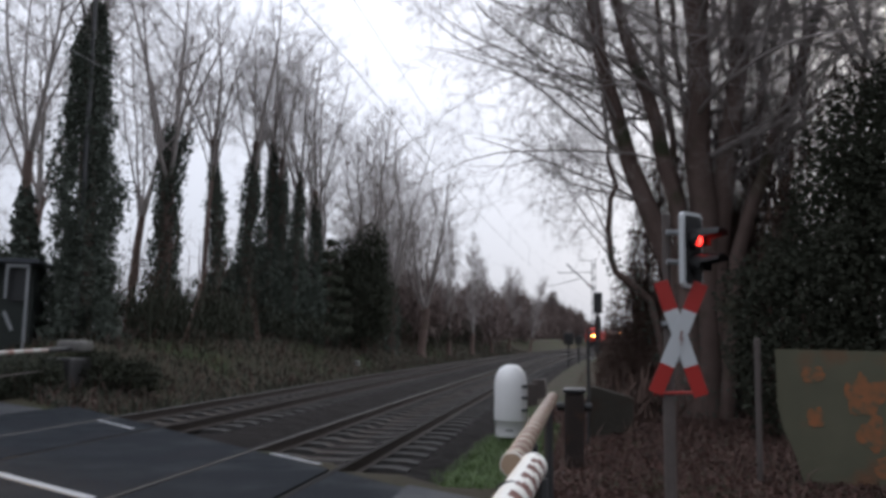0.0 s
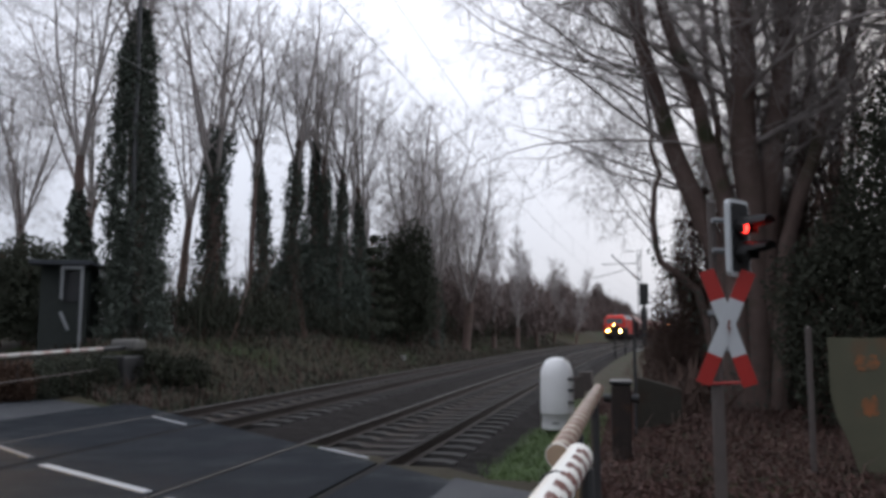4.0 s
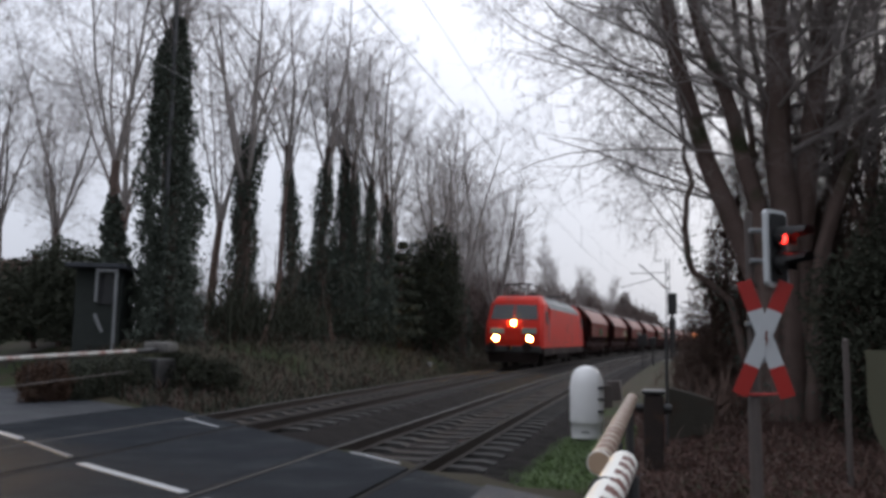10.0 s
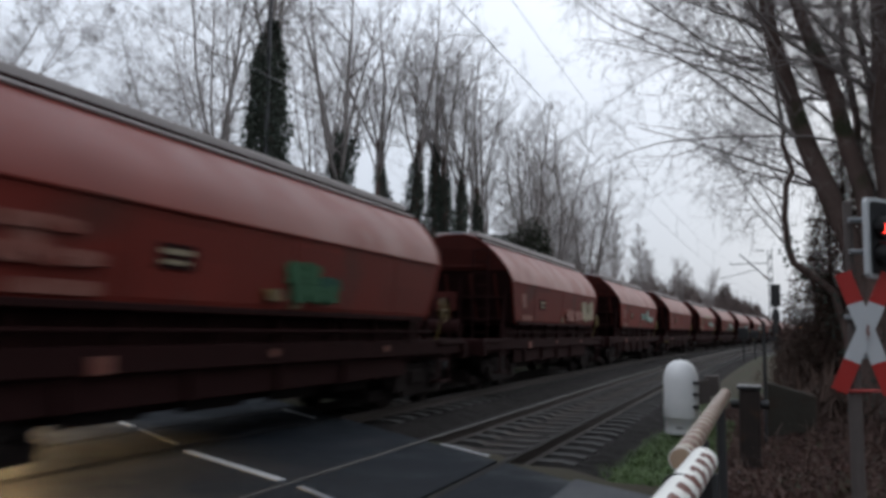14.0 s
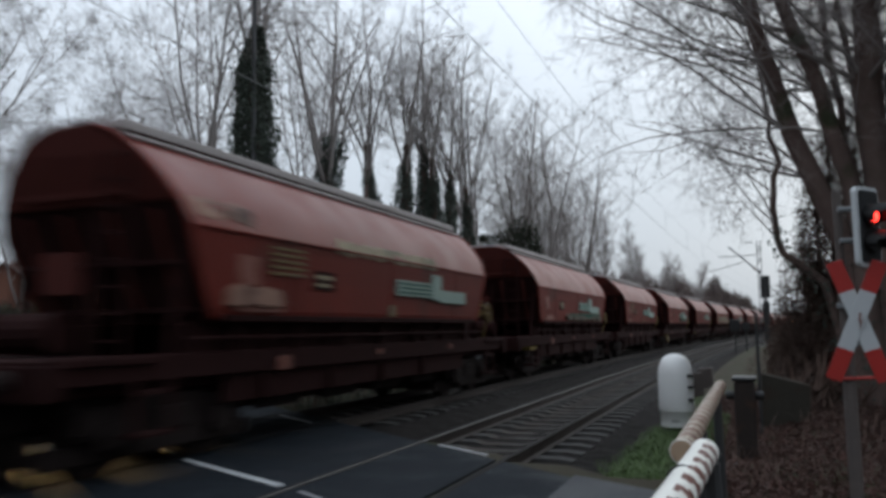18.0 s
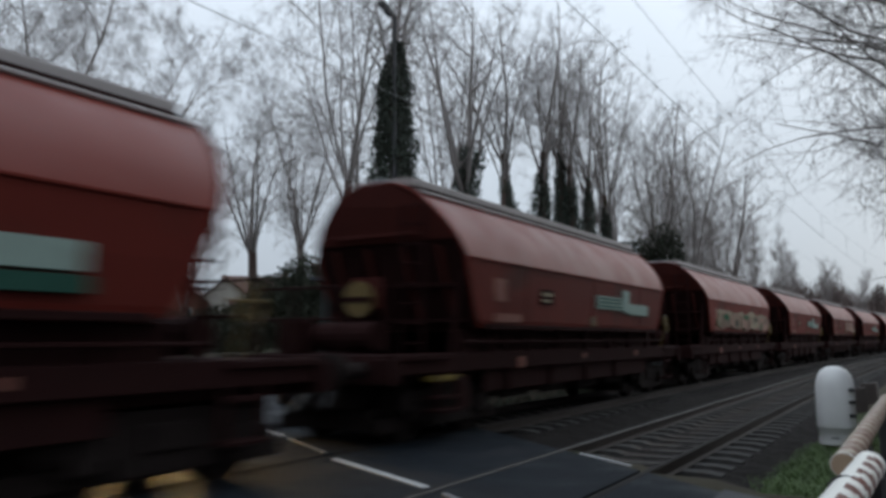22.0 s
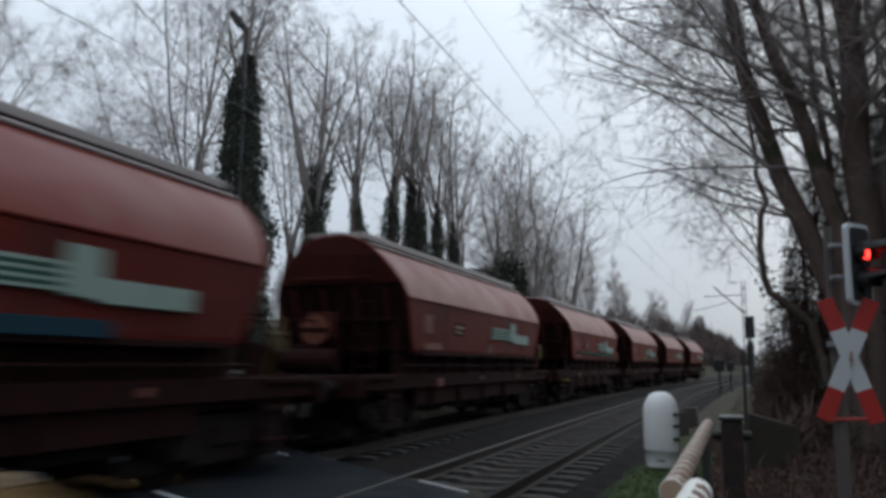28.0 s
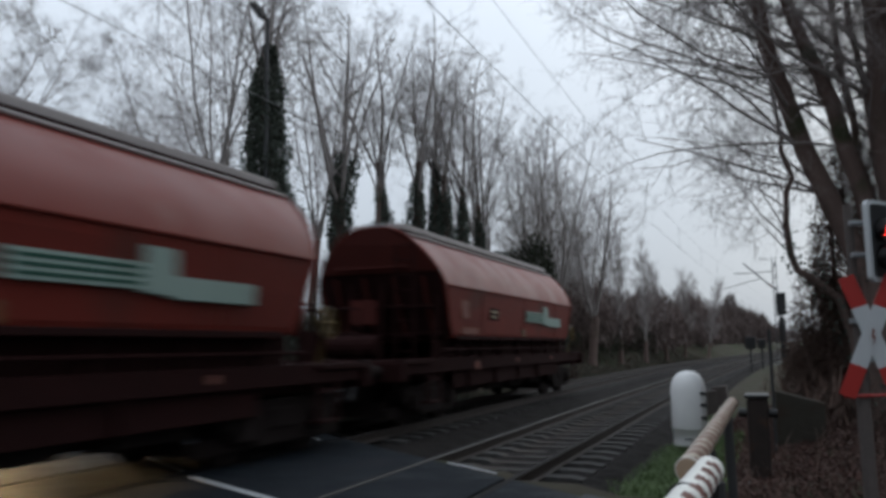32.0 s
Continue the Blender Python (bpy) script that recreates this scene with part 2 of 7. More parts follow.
M_SKIRT = material("grimy_skirt_paint", (0.032, 0.02, 0.016), (0.018, 0.012, 0.0105), 3, 0.8, spec=0.15, bump=0.1)
M_GLASS = material("cab_glass", (0.03, 0.031, 0.033), (0.042, 0.043, 0.046), 2, 0.15, spec=0.45)
M_HEADLAMP = material("headlamp_glow", (1, 0.85, 0.55), None, 5, 0.3, emit=(1.0, 0.52, 0.07), power=150.0)
M_WAGON = material("oxide_red_paint", (0.148, 0.022, 0.015), (0.098, 0.017, 0.012), 0.9, 0.6, spec=0.12, spots=(0.075, 0.024, 0.018),
                   spot_scale=0.7, spot_at=0.52, bump=0.04, per_piece=0.3)
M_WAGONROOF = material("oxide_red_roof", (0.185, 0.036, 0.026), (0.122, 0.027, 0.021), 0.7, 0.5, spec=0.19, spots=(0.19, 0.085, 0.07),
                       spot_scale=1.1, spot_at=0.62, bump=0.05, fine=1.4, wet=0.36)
# two oxide reds darkened to carry the shade of wagon ends and underframe
M_WAGONDARK = material("shaded_oxide_frame", (0.027, 0.009, 0.0084), (0.016, 0.0068, 0.0066), 3, 0.9, spec=0.08, bump=0.2)
M_WAGONEND = material("shaded_oxide_end", (0.085, 0.02, 0.016), (0.05, 0.014, 0.012), 1.5, 0.8, spec=0.12, bump=0.1)
M_BOGIE = material("grimy_bogie", (0.014, 0.0105, 0.01), (0.022, 0.016, 0.0145), 5, 0.9, spec=0.1, bump=0.3)
M_HATCH = material("pale_roof_hatch", (0.4, 0.37, 0.36), (0.3, 0.265, 0.255), 2, 0.6, spec=0.3, bump=0.05)
M_YELLOW = material("yellow_paint", (0.2, 0.14, 0.022), (0.09, 0.065, 0.018), 4, 0.7, spec=0.2, spots=(0.05, 0.034, 0.015), spot_scale=6, spot_at=0.52)
M_LOGO = material("pale_sign_panel", (0.3, 0.37, 0.33), (0.22, 0.29, 0.255), 2, 0.65, spec=0.15, spots=(0.2, 0.2, 0.17), spot_scale=2)
M_GRAFDULL = material("faded_cream_graffiti", (0.32, 0.2, 0.15), (0.18, 0.09, 0.065), 2.2, 0.6, spec=0.2, spots=(0.06, 0.03, 0.024), spot_scale=1.6, spot_at=0.5)
M_LOGOGREEN = material("green_sign_panel", (0.034, 0.088, 0.066), (0.026, 0.066, 0.05), 2, 0.75, spec=0.06)
M_GRAFFITI = material("pale_graffiti", (0.32, 0.27, 0.18), (0.2, 0.165, 0.11), 2.5, 0.6, spec=0.2, spots=(0.1, 0.1, 0.06), spot_scale=1.8,
                      spot_at=0.5)
M_GRAFGREEN = material("green_graffiti", (0.05, 0.13, 0.065), (0.04, 0.08, 0.05), 3, 0.75, spec=0.08)
M_GRAFDARK = material("dark_graffiti", (0.05, 0.045, 0.035), (0.09, 0.07, 0.045), 3, 0.6, spec=0.15)
M_GRAFBLUE = material("blue_graffiti", (0.02, 0.05, 0.075), (0.015, 0.035, 0.05), 3, 0.75, spec=0.06)
M_FENCE = material("olive_sheet_fence", (0.125, 0.12, 0.08), (0.085, 0.086, 0.06), 2.5, 0.85, spec=0.2, bump=0.15, spots=(0.15, 0.085, 0.05), spot_scale=1.9, spot_at=0.58)
M_OLDCONCRETE = material("weathered_concrete", (0.17, 0.165, 0.155), (0.11, 0.105, 0.1), 6, 0.9, spec=0.2, bump=0.3, spots=(0.08, 0.08, 0.065), spot_scale=4, spot_at=0.5)
M_MOSSY = material("mossy_concrete", (0.07, 0.063, 0.052), (0.047, 0.044, 0.036), 5, 0.9, spec=0.2, bump=0.3, spots=(0.06, 0.045, 0.035), spot_scale=3, spot_at=0.5)
M_SPRAY = material("orange_spray_paint", (0.36, 0.125, 0.05), (0.13, 0.095, 0.055), 9, 0.8, spec=0.2, spots=(0.11, 0.1, 0.066), spot_scale=11, spot_at=0.5)
M_PLASTER = material("house_plaster", (0.5, 0.47, 0.42), (0.4, 0.38, 0.34), 3, 0.9, bump=0.1)
M_BRICK = material("house_brick", (0.2, 0.085, 0.055), (0.14, 0.065, 0.045), 7, 0.9, bump=0.2)
M_TILE = material("roof_tile", (0.12, 0.055, 0.042), (0.08, 0.042, 0.034), 5, 0.8, bump=0.3)
M_HUTWALL = material("tarred_boards", (0.05, 0.056, 0.053), (0.034, 0.039, 0.037), 5, 0.9, spec=0.1, bump=0.2)
M_SLATE = material("dark_roof_felt", (0.035, 0.04, 0.05), (0.05, 0.055, 0.065), 4, 0.7, bump=0.1)
M_MAST = material("weathered_mast_steel", (0.1, 0.1, 0.105), (0.06, 0.06, 0.065), 6, 0.7, bump=0.1)
M_WIRE = material("overhead_wire", (0.24, 0.24, 0.245), (0.18, 0.18, 0.185), 5, 0.6, metal=0.3)
M_CARGREY = material("blue_grey_car_paint", (0.13, 0.16, 0.19), (0.11, 0.135, 0.16), 2, 0.28, spec=0.5, spots=(0.09, 0.1, 0.11), spot_scale=1.5)
M_CARPALE = material("pale_car_paint", (0.6, 0.62, 0.64), (0.52, 0.54, 0.56), 2, 0.28, spec=0.5, spots=(0.36, 0.37, 0.37), spot_scale=1.5)
M_CARGLASS = material("car_glass", (0.012, 0.014, 0.017), (0.02, 0.022, 0.026), 2, 0.08)
M_TYRE = material("tyre_rubber", (0.012, 0.012, 0.013), (0.02, 0.02, 0.02), 12, 0.85, bump=0.2)
M_CARLAMP = material("car_headlamp_glow", (1, 0.9, 0.7), None, 5, 0.3, emit=(1.0, 0.74, 0.4), power=45.0)
M_MUSTARD = material("dull_yellow_paint", (0.165, 0.11, 0.023), (0.09, 0.06, 0.018), 4, 0.6, spots=(0.08, 0.05, 0.03), spot_scale=3, spot_at=0.55)
M_RUSTDISC = material("rust_red_disc", (0.2, 0.07, 0.04), (0.11, 0.04, 0.028), 5, 0.7, spec=0.2)
M_RUSTPATCH = material("worn_lettering", (0.24, 0.11, 0.085), (0.15, 0.05, 0.037), 6, 0.6, spec=0.2, spots=(0.13, 0.03, 0.02), spot_scale=5, spot_at=0.5)
M_CERAMIC = material("brown_insulator", (0.12, 0.06, 0.04), None, 5, 0.3)


# ---- mesh helpers ----
def part(name, bm, mat, parent=None, label="", smooth=False):
    """Links a bmesh as one mesh object, under a thing or a part."""
    me = bpy.data.meshes.new(name)
    bm.to_mesh(me)
    bm.free()
    for m in (mat if isinstance(mat, (list, tuple)) else [mat]):
        me.materials.append(m)
    if smooth:
        me.shade_smooth()
    ob = new(name, me)
    if parent is not None:
        ob.parent = parent
    if label:
        ob["label"] = label
    return ob


def raw(name, verts, faces, mat, parent=None, label="", smooth=False):
    me = bpy.data.meshes.new(name)
    me.from_pydata(verts, [], faces)
    me.materials.append(mat)
    if smooth:
        me.shade_smooth()
    ob = new(name, me)
    if parent is not None:
        ob.parent = parent
    if label:
        ob["label"] = label
    return ob


def thing(name, x, y, z, label, category, group="", rz=0.0):
    ob = new(name)
    ob.matrix_world = pose(x, y, z, 0, 0, rz)
    ob.empty_display_size = 0.2
    return tagged(ob, label, category, group)


def box(bm, lo, hi, bevel=0.0, mat=0):
    r = bmesh.ops.create_cube(bm, size=1.0)
    for v in r["verts"]:
        v.co = Vector([lo[i] + (v.co[i] + 0.5) * (hi[i] - lo[i]) for i in range(3)])
    fs = {f for v in r["verts"] for f in v.link_faces}
    for f in fs:
        f.material_index = mat
    if bevel:
        es = {e for f in fs for e in f.edges}
        bmesh.ops.bevel(bm, geom=list(es), offset=bevel, segments=2, affect="EDGES", profile=0.6)
    return bm


def boxed(lo, hi, bevel=0.0):
    return box(bmesh.new(), lo, hi, bevel)


def rod(bm, a, b, r0, r1=None, seg=10, caps=True):
    a, b = Vector(a), Vector(b)
    r1 = r0 if r1 is None else r1
    m = Matrix.Translation((a + b) / 2) @ (b - a).to_track_quat("Z", "Y").to_matrix().to_4x4()
    bmesh.ops.create_cone(bm, cap_ends=caps, segments=seg, radius1=r0, radius2=r1, depth=(b - a).length, matrix=m)
    return bm


def prism(bm, outline, axis, lo, hi):
    """Extrudes a closed outline of 2D points along an axis (0 x, 1 y, 2 z)."""
    rings = []
    for k in (lo, hi):
        ring = []
        for p in outline:
            c = list(p)
            c.insert(axis, k)
            ring.append(bm.verts.new(c))
        rings.append(ring)
    n = len(outline)
    for i in range(n):
        bm.faces.new((rings[0][i], rings[0][(i + 1) % n], rings[1][(i + 1) % n], rings[1][i]))
    bm.faces.new(rings[0][::-1])
    bm.faces.new(rings[1])
    bmesh.ops.recalc_face_normals(bm, faces=bm.faces)
    return bm


def spun(bm, profile, seg=24):
    """Turns a profile of (radius, height) round z."""
    rings = []
    for r, z in profile:
        if r < 1e-4:
            rings.append([bm.verts.new((0, 0, z))])
        else:
            rings.append([bm.verts.new((r * math.cos(2 * math.pi * i / seg), r * math.sin(2 * math.pi * i / seg), z)) for i in range(seg)])
    for a, b in zip(rings, rings[1:]):
        for i in range(seg):
            j = (i + 1) % seg
            q = [a[i % len(a)], a[j % len(a)], b[j % len(b)], b[i % len(b)]]
            q = list(dict.fromkeys(q))
            if len(q) > 2:
                bm.faces.new(q)
    bmesh.ops.recalc_face_normals(bm, faces=bm.faces)
    return bm


# ---- the line of the two tracks: straight over the crossing, then a wide bend ----
BEND_FROM, BEND_TO, BEND_R = 14.5, 102.0, 950.0
X_RIGHT, X_LEFT = -3.48, -7.31


def bend(y):
    if y < BEND_FROM:
        return 0.0
    if y < BEND_TO:
        return (y - BEND_FROM) ** 2 / (2 * BEND_R)
    return (BEND_TO - BEND_FROM) ** 2 / (2 * BEND_R) + (y - BEND_TO) * (BEND_TO - BEND_FROM) / BEND_R


def slope(y):
    return 0.0 if y < BEND_FROM else (min(y, BEND_TO) - BEND_FROM) / BEND_R


def on_track(x0, y, z=0.0):
    return pose(x0 + bend(y), y, z, 0, 0, -math.degrees(math.atan(slope(y))))


def ground_z(x, y):
    """Height of the ground, without the road and the tracks."""
    bx = x - bend(y)
    n = 0.5 * x + 0.866 * y
    h = -0.18
    if bx < -9.6:
        t = min(1.0, (-9.6 - bx) / 4.5)
        h += 1.45 * t * t * (3 - 2 * t)
    if bx > -1.6:
        t = min(1.0, (bx + 1.6) / 2.6)
        h += 0.32 * t * t * (3 - 2 * t)
    near = max(0.0, min(1.0, (n - 6.6) / 3.5)) if n > 3.5 else max(0.0, min(1.0, (0.2 - n) / 2.5))
    flat = -0.03
    h = flat + (h - flat) * near
    w = math.exp(-((bx + 5.4) / 4.2) ** 8)
    h = h * (1 - w) + (-0.42 if near > 0.02 else -0.05) * w if near > 0.02 else h
    if abs(x) + abs(y) < 120:
        h += 0.05 * noise.noise((x * 0.6, y * 0.6, 0)) * near * (1 - w)
    return h


def axis_steps(lo, hi, inner_lo, inner_hi, step, grow=1.25):
    out, s = [], inner_lo
    while s < inner_hi:
        out.append(s)
        s += step
    k, s = step, inner_hi
    while s < hi:
        out.append(s)
        k *= grow
        s += k
    out.append(hi)
    k, s = step, inner_lo
    while s > lo:
        k *= grow
        s -= k
        out.insert(0, max(s, lo))
    return out


def build_ground():
    xs = axis_steps(-1500, 1500, -30, 14, 0.5)
    ys = axis_steps(-1500, 2500, -8, 70, 0.6)
    verts = [(x, y, ground_z(x, y)) for y in ys for x in xs]
    w = len(xs)
    faces = [(j * w + i, j * w + i + 1, (j + 1) * w + i + 1, (j + 1) * w + i) for j in range(len(ys) - 1) for i in range(w - 1)]
    g = raw("ground", verts, faces, M_SOIL, smooth=True)
    tagged(g, "dark soil with moss, dead leaves and patches of grass", "ground", kind="structure")


build_ground()


# ---- road and crossing ----
def sheet(name, outline, z, thick, mat, label, kind="structure", category="road"):
    bm = bmesh.new()
    prism(bm, [(p[0], p[1]) for p in outline], 2, z - thick, z)
    ob = part(name, bm, mat)
    return tagged(ob, label, category, kind=kind)


def build_road():
    r = [(-1.75, 8.05), (0.55, 6.6), (14.0, -1.2), (11.2, -6.2), (-0.9, 1.2), (-1.75, 1.75)]
    sheet("road", r, 0.004, 0.2, M_ASPHALT, "grey asphalt road leading up to the level crossing, slightly wet")
    far = [(-9.95, 6.4), (-9.95, 13.6), (-60.0, 40.3), (-63.0, 35.2)]
    sheet("road_beyond", far, 0.004, 0.2, M_ASPHALT, "grey asphalt road beyond the level crossing, slightly wet")


build_road()

HALF = 0.7525


def build_crossing():
    """Asphalt between and beside the rails, with a groove along each rail."""
    cuts = [(-9.95, X_LEFT - HALF - 0.045), (X_LEFT - HALF + 0.09, X_LEFT + HALF - 0.09), (X_LEFT + HALF + 0.045, X_RIGHT - HALF - 0.045),
            (X_RIGHT - HALF + 0.09, X_RIGHT + HALF - 0.09), (X_RIGHT + HALF + 0.045, -1.75)]
    for i, (a, b) in enumerate(cuts):
        far = lambda x: 6.55 - 0.79 * x
        near = lambda x: 0.75 - 0.577 * x
        o = [(a, near(a)), (b, near(b)), (b, far(b)), (a, far(a))]
        s = sheet("crossing_panel", o, -0.004, 0.3, M_PANEL, "dark asphalt strip of the level crossing beside the rails", category="road")


build_crossing()


def stripe(name, a, b, width, mat, label):
    a, b = Vector((*a, 0)), Vector((*b, 0))
    d = (b - a).normalized()
    s = Vector((-d.y, d.x, 0)) * width / 2
    bm = bmesh.new()
    prism(bm, [(p.x, p.y) for p in (a + s, a - s, b - s, b + s)], 2, -0.002, 0.009)
    return tagged(part(name, bm, mat), label, "road marking", "road markings", "structure")


stripe("road_marking", (-12.7, 11.45), (-11.2, 10.6), 0.09, M_LINE, "white painted line across the level crossing")
stripe("road_marking", (-11.0, 10.5), (-8.45, 9.12), 0.09, M_LINE, "white painted line across the level crossing")
stripe("road_marking", (-8.2, 8.95), (-6.75, 8.05), 0.07, M_LINE_WORN, "worn faint painted line across the level crossing")
stripe("road_marking", (-6.3, 7.68), (-4.32, 6.66), 0.1, M_LINE, "white painted line across the level crossing")
stripe("road_marking", (-4.0, 6.48), (-2.9, 5.75), 0.07, M_LINE_WORN, "worn faint painted line across the level crossing")
stripe("road_marking", (-7.95, 12.25), (-6.8, 11.38), 0.05, M_LINE, "short white painted line at the edge of the crossing")
stripe("road_marking", (-3.85, 9.62), (-3.0, 9.0), 0.045, M_LINE, "short white painted line at the edge of the crossing")


# ---- tracks ----
RAIL_OUT = [(-0.062, -0.17), (0.062, -0.17), (0.062, -0.158), (0.012, -0.14), (0.012, -0.05), (0.036, -0.04), (0.036, -0.008), (0.026, 0.0),
            (-0.026, 0.0), (-0.036, -0.008), (-0.036, -0.04), (-0.012, -0.05), (-0.012, -0.14), (-0.062, -0.158)]


def build_rail(x0, label, edge):
    ys = [-330, -120, -40] + list(np.arange(-10, 110, 4.0)) + [130, 160, 200, 260, 330, 420, 520]
    verts, faces = [], []
    k = len(RAIL_OUT)
    for y in ys:
        for px, pz in RAIL_OUT:
            verts.append((x0 + px + bend(y), y, pz))
    for i in range(len(ys) - 1):
        for j in range(k):
            a, b = i * k + j, i * k + (j + 1) % k
            faces.append((a, b, b + k, a + k))
    ob = raw("rail", verts, faces, M_RAIL)
    ob.data.materials.append(M_RAILTOP)
    ob.data.materials.append(M_RAILEDGE)
    for p in ob.data.polygons:
        # the chamfer numbered by edge gets the paler glint colour, the rest stays dull
        if p.index % k in (6, 7, 8):
            p.material_index = 2 if p.index % k == edge else 1
    tagged(ob, label, "rail", "rails", "structure")


for x0 in (X_LEFT, X_RIGHT):
    for s in (-HALF, HALF):
        build_rail(x0 + s, "steel rail with a dull head, a thin painted glint and rusty sides", 6 if s < 0 else -1)


def crossing_far(x):
    return 6.55 - 0.79 * x


def build_sleepers():
    bm = bmesh.new()
    # a sleeper: raised seats at both ends, a lower middle
    outline = [(-1.3, -0.36), (1.3, -0.36), (1.3, -0.19), (1.12, -0.165), (0.45, -0.165), (0.3, -0.2), (-0.3, -0.2), (-0.45, -0.165),
               (-1.12, -0.165), (-1.3, -0.19)]
    prism(bm, outline, 1, -0.13, 0.13)
    me = bpy.data.meshes.new("sleeper")
    bm.to_mesh(me)
    bm.free()
    me.materials.append(M_SLEEPER)
    for x0, nm in ((X_RIGHT, "track_bed_right"), (X_LEFT, "track_bed_left")):
        bed = bed_thing(x0, nm)
        y = crossing_far(x0) + 0.75
        count = 0
        while y < 118:
            s = new("sleeper", me)
            s.parent = bed
            s.matrix_parent_inverse.identity()
            s.matrix_basis = on_track(x0, y) @ pose(0, 0, random.uniform(-0.006, 0.006), 0, 0, random.uniform(-0.5, 0.5))
            y += 0.62
            count += 1


def bed_thing(x0, nm):
    """Ballast under one track: a shallow ridge with an uneven top."""
    ys = list(np.arange(crossing_far(x0) - 2.2, 60, 0.22)) + list(np.arange(60, 420, 6.0))
    offs = [-2.3, -1.9, -1.6, -1.45, -1.3, -1.1, -0.95, -0.8, -0.65, -0.45, -0.25, 0.0, 0.25, 0.45, 0.65, 0.8, 0.95, 1.1, 1.3, 1.45, 1.6, 1.9, 2.3]
    verts, faces = [], []
    for y in ys:
        for o in offs:
            # the ballast stops along the slanting edge of the crossing
            yy = max(y, crossing_far(x0 + o) + 0.02)
            z = -0.215 if abs(o) < 1.5 else -0.215 - (abs(o) - 1.5) * 0.33
            if abs(abs(o) - HALF) < 0.12:
                z -= 0.03
            z += 0.035 * noise.noise((o * 3, yy * 3, x0)) + 0.02 * noise.noise((o * 11, yy * 11, x0))
            verts.append((x0 + o + bend(yy), yy, z))
    w = len(offs)
    for j in range(len(ys) - 1):
        for i in range(w - 1):
            faces.append((j * w + i, j * w + i + 1, (j + 1) * w + i + 1, (j + 1) * w + i))
    ob = raw(nm, verts, faces, M_BALLAST)
    return tagged(ob, "brown-grey crushed stone ballast under the railway track", "ballast", kind="structure")


build_sleepers()


# ---- the train ----
def path_front(t):
    """Where the engine's front stands along the line at t seconds."""
    c = (3.9548673e-08, -3.9902525e-06, 1.4528685e-04, -0.002217208, 0.01355128, -0.18215996, -10.115944, 156.10069)
    return sum(k * t ** (7 - i) for i, k in enumerate(c))


MOVING = []


def loft(bm, sections, mats=None, close=True):
    """Joins equal rings of points into a skin; mats gives the material of each strip round the ring."""
    rings = [[bm.verts.new(p) for p in s] for s in sections]
    n = len(rings[0])
    for a, b in zip(rings, rings[1:]):
        for i in range(n if close else n - 1):
            f = bm.faces.new((a[i], a[(i + 1) % n], b[(i + 1) % n], b[i]))
            if mats:
                f.material_index = mats[i]
    for r in (rings[0], rings[-1]):
        try:
            bm.faces.new(r)
        except ValueError:
            pass
    bmesh.ops.recalc_face_normals(bm, faces=bm.faces)
    return bm


def wheelset(parent, y, r, x=0.75):
    """An axle with its two flanged wheels, turning as one."""
    bm = bmesh.new()
    rod(bm, (-0.9, 0, 0), (0.9, 0, 0), 0.09, seg=10)
    for s in (-1, 1):
        rod(bm, (s * x - 0.065, 0, 0), (s * x + 0.065, 0, 0), r, seg=28)
        rod(bm, (s * (x - 0.075), 0, 0), (s * (x - 0.05), 0, 0), r + 0.03, seg=28)
        rod(bm, (s * (x + 0.06), 0, 0), (s * (x + 0.1), 0, 0), r * 0.32, seg=16)
        for k in range(4):
            d = Vector((0, math.cos(k * 1.571), math.sin(k * 1.571))) * r * 0.62
            rod(bm, Vector((s * (x + 0.066), 0, 0)) + d * 0.75, Vector((s * (x + 0.075), 0, 0)) + d, r * 0.1, seg=6)
    ob = part("wheelset", bm, M_BOGIE, parent)
    ob.location = (0, y, r)
    return ob


def bogie(parent, y, base, r, outer, name="bogie"):
    """A bogie frame with its axle boxes, springs and two wheelsets."""
    bm = bmesh.new()
    for s in (-1, 1):
        prism(bm, [(y - base / 2 - 0.45, r + 0.02), (y - base / 2 - 0.45, r + 0.25), (y - base / 4, r + 0.3), (y - base / 6, r + 0.12),
                   (y + base / 6, r + 0.12), (y + base / 4, r + 0.3), (y + base / 2 + 0.45, r + 0.25), (y + base / 2 + 0.45, r + 0.02),
                   (y + base / 4, r - 0.08), (y - base / 4, r - 0.08)], 0, s * outer - 0.06, s * outer + 0.06)
        for k in (-1, 1):
            box(bm, (s * outer - 0.12, y + k * base / 2 - 0.16, r - 0.16), (s * outer + 0.14, y + k * base / 2 + 0.16, r + 0.14), 0.03)
            for e in (-0.28, 0.28):
                rod(bm, (s * outer, y + k * base / 2 + e, r - 0.05), (s * outer, y + k * base / 2 + e, r + 0.28), 0.07, seg=8)
        box(bm, (s * outer - 0.09, y - 0.3, r - 0.05), (s * outer + 0.1, y + 0.3, r + 0.22), 0.03)
    box(bm, (-outer, y - 0.25, r), (outer, y + 0.25, r + 0.25), 0.04)
    b = part(name, bm, M_BOGIE, parent)
    for k in (-1, 1):
        wheelset(b, y + k * base / 2, r)
    return b


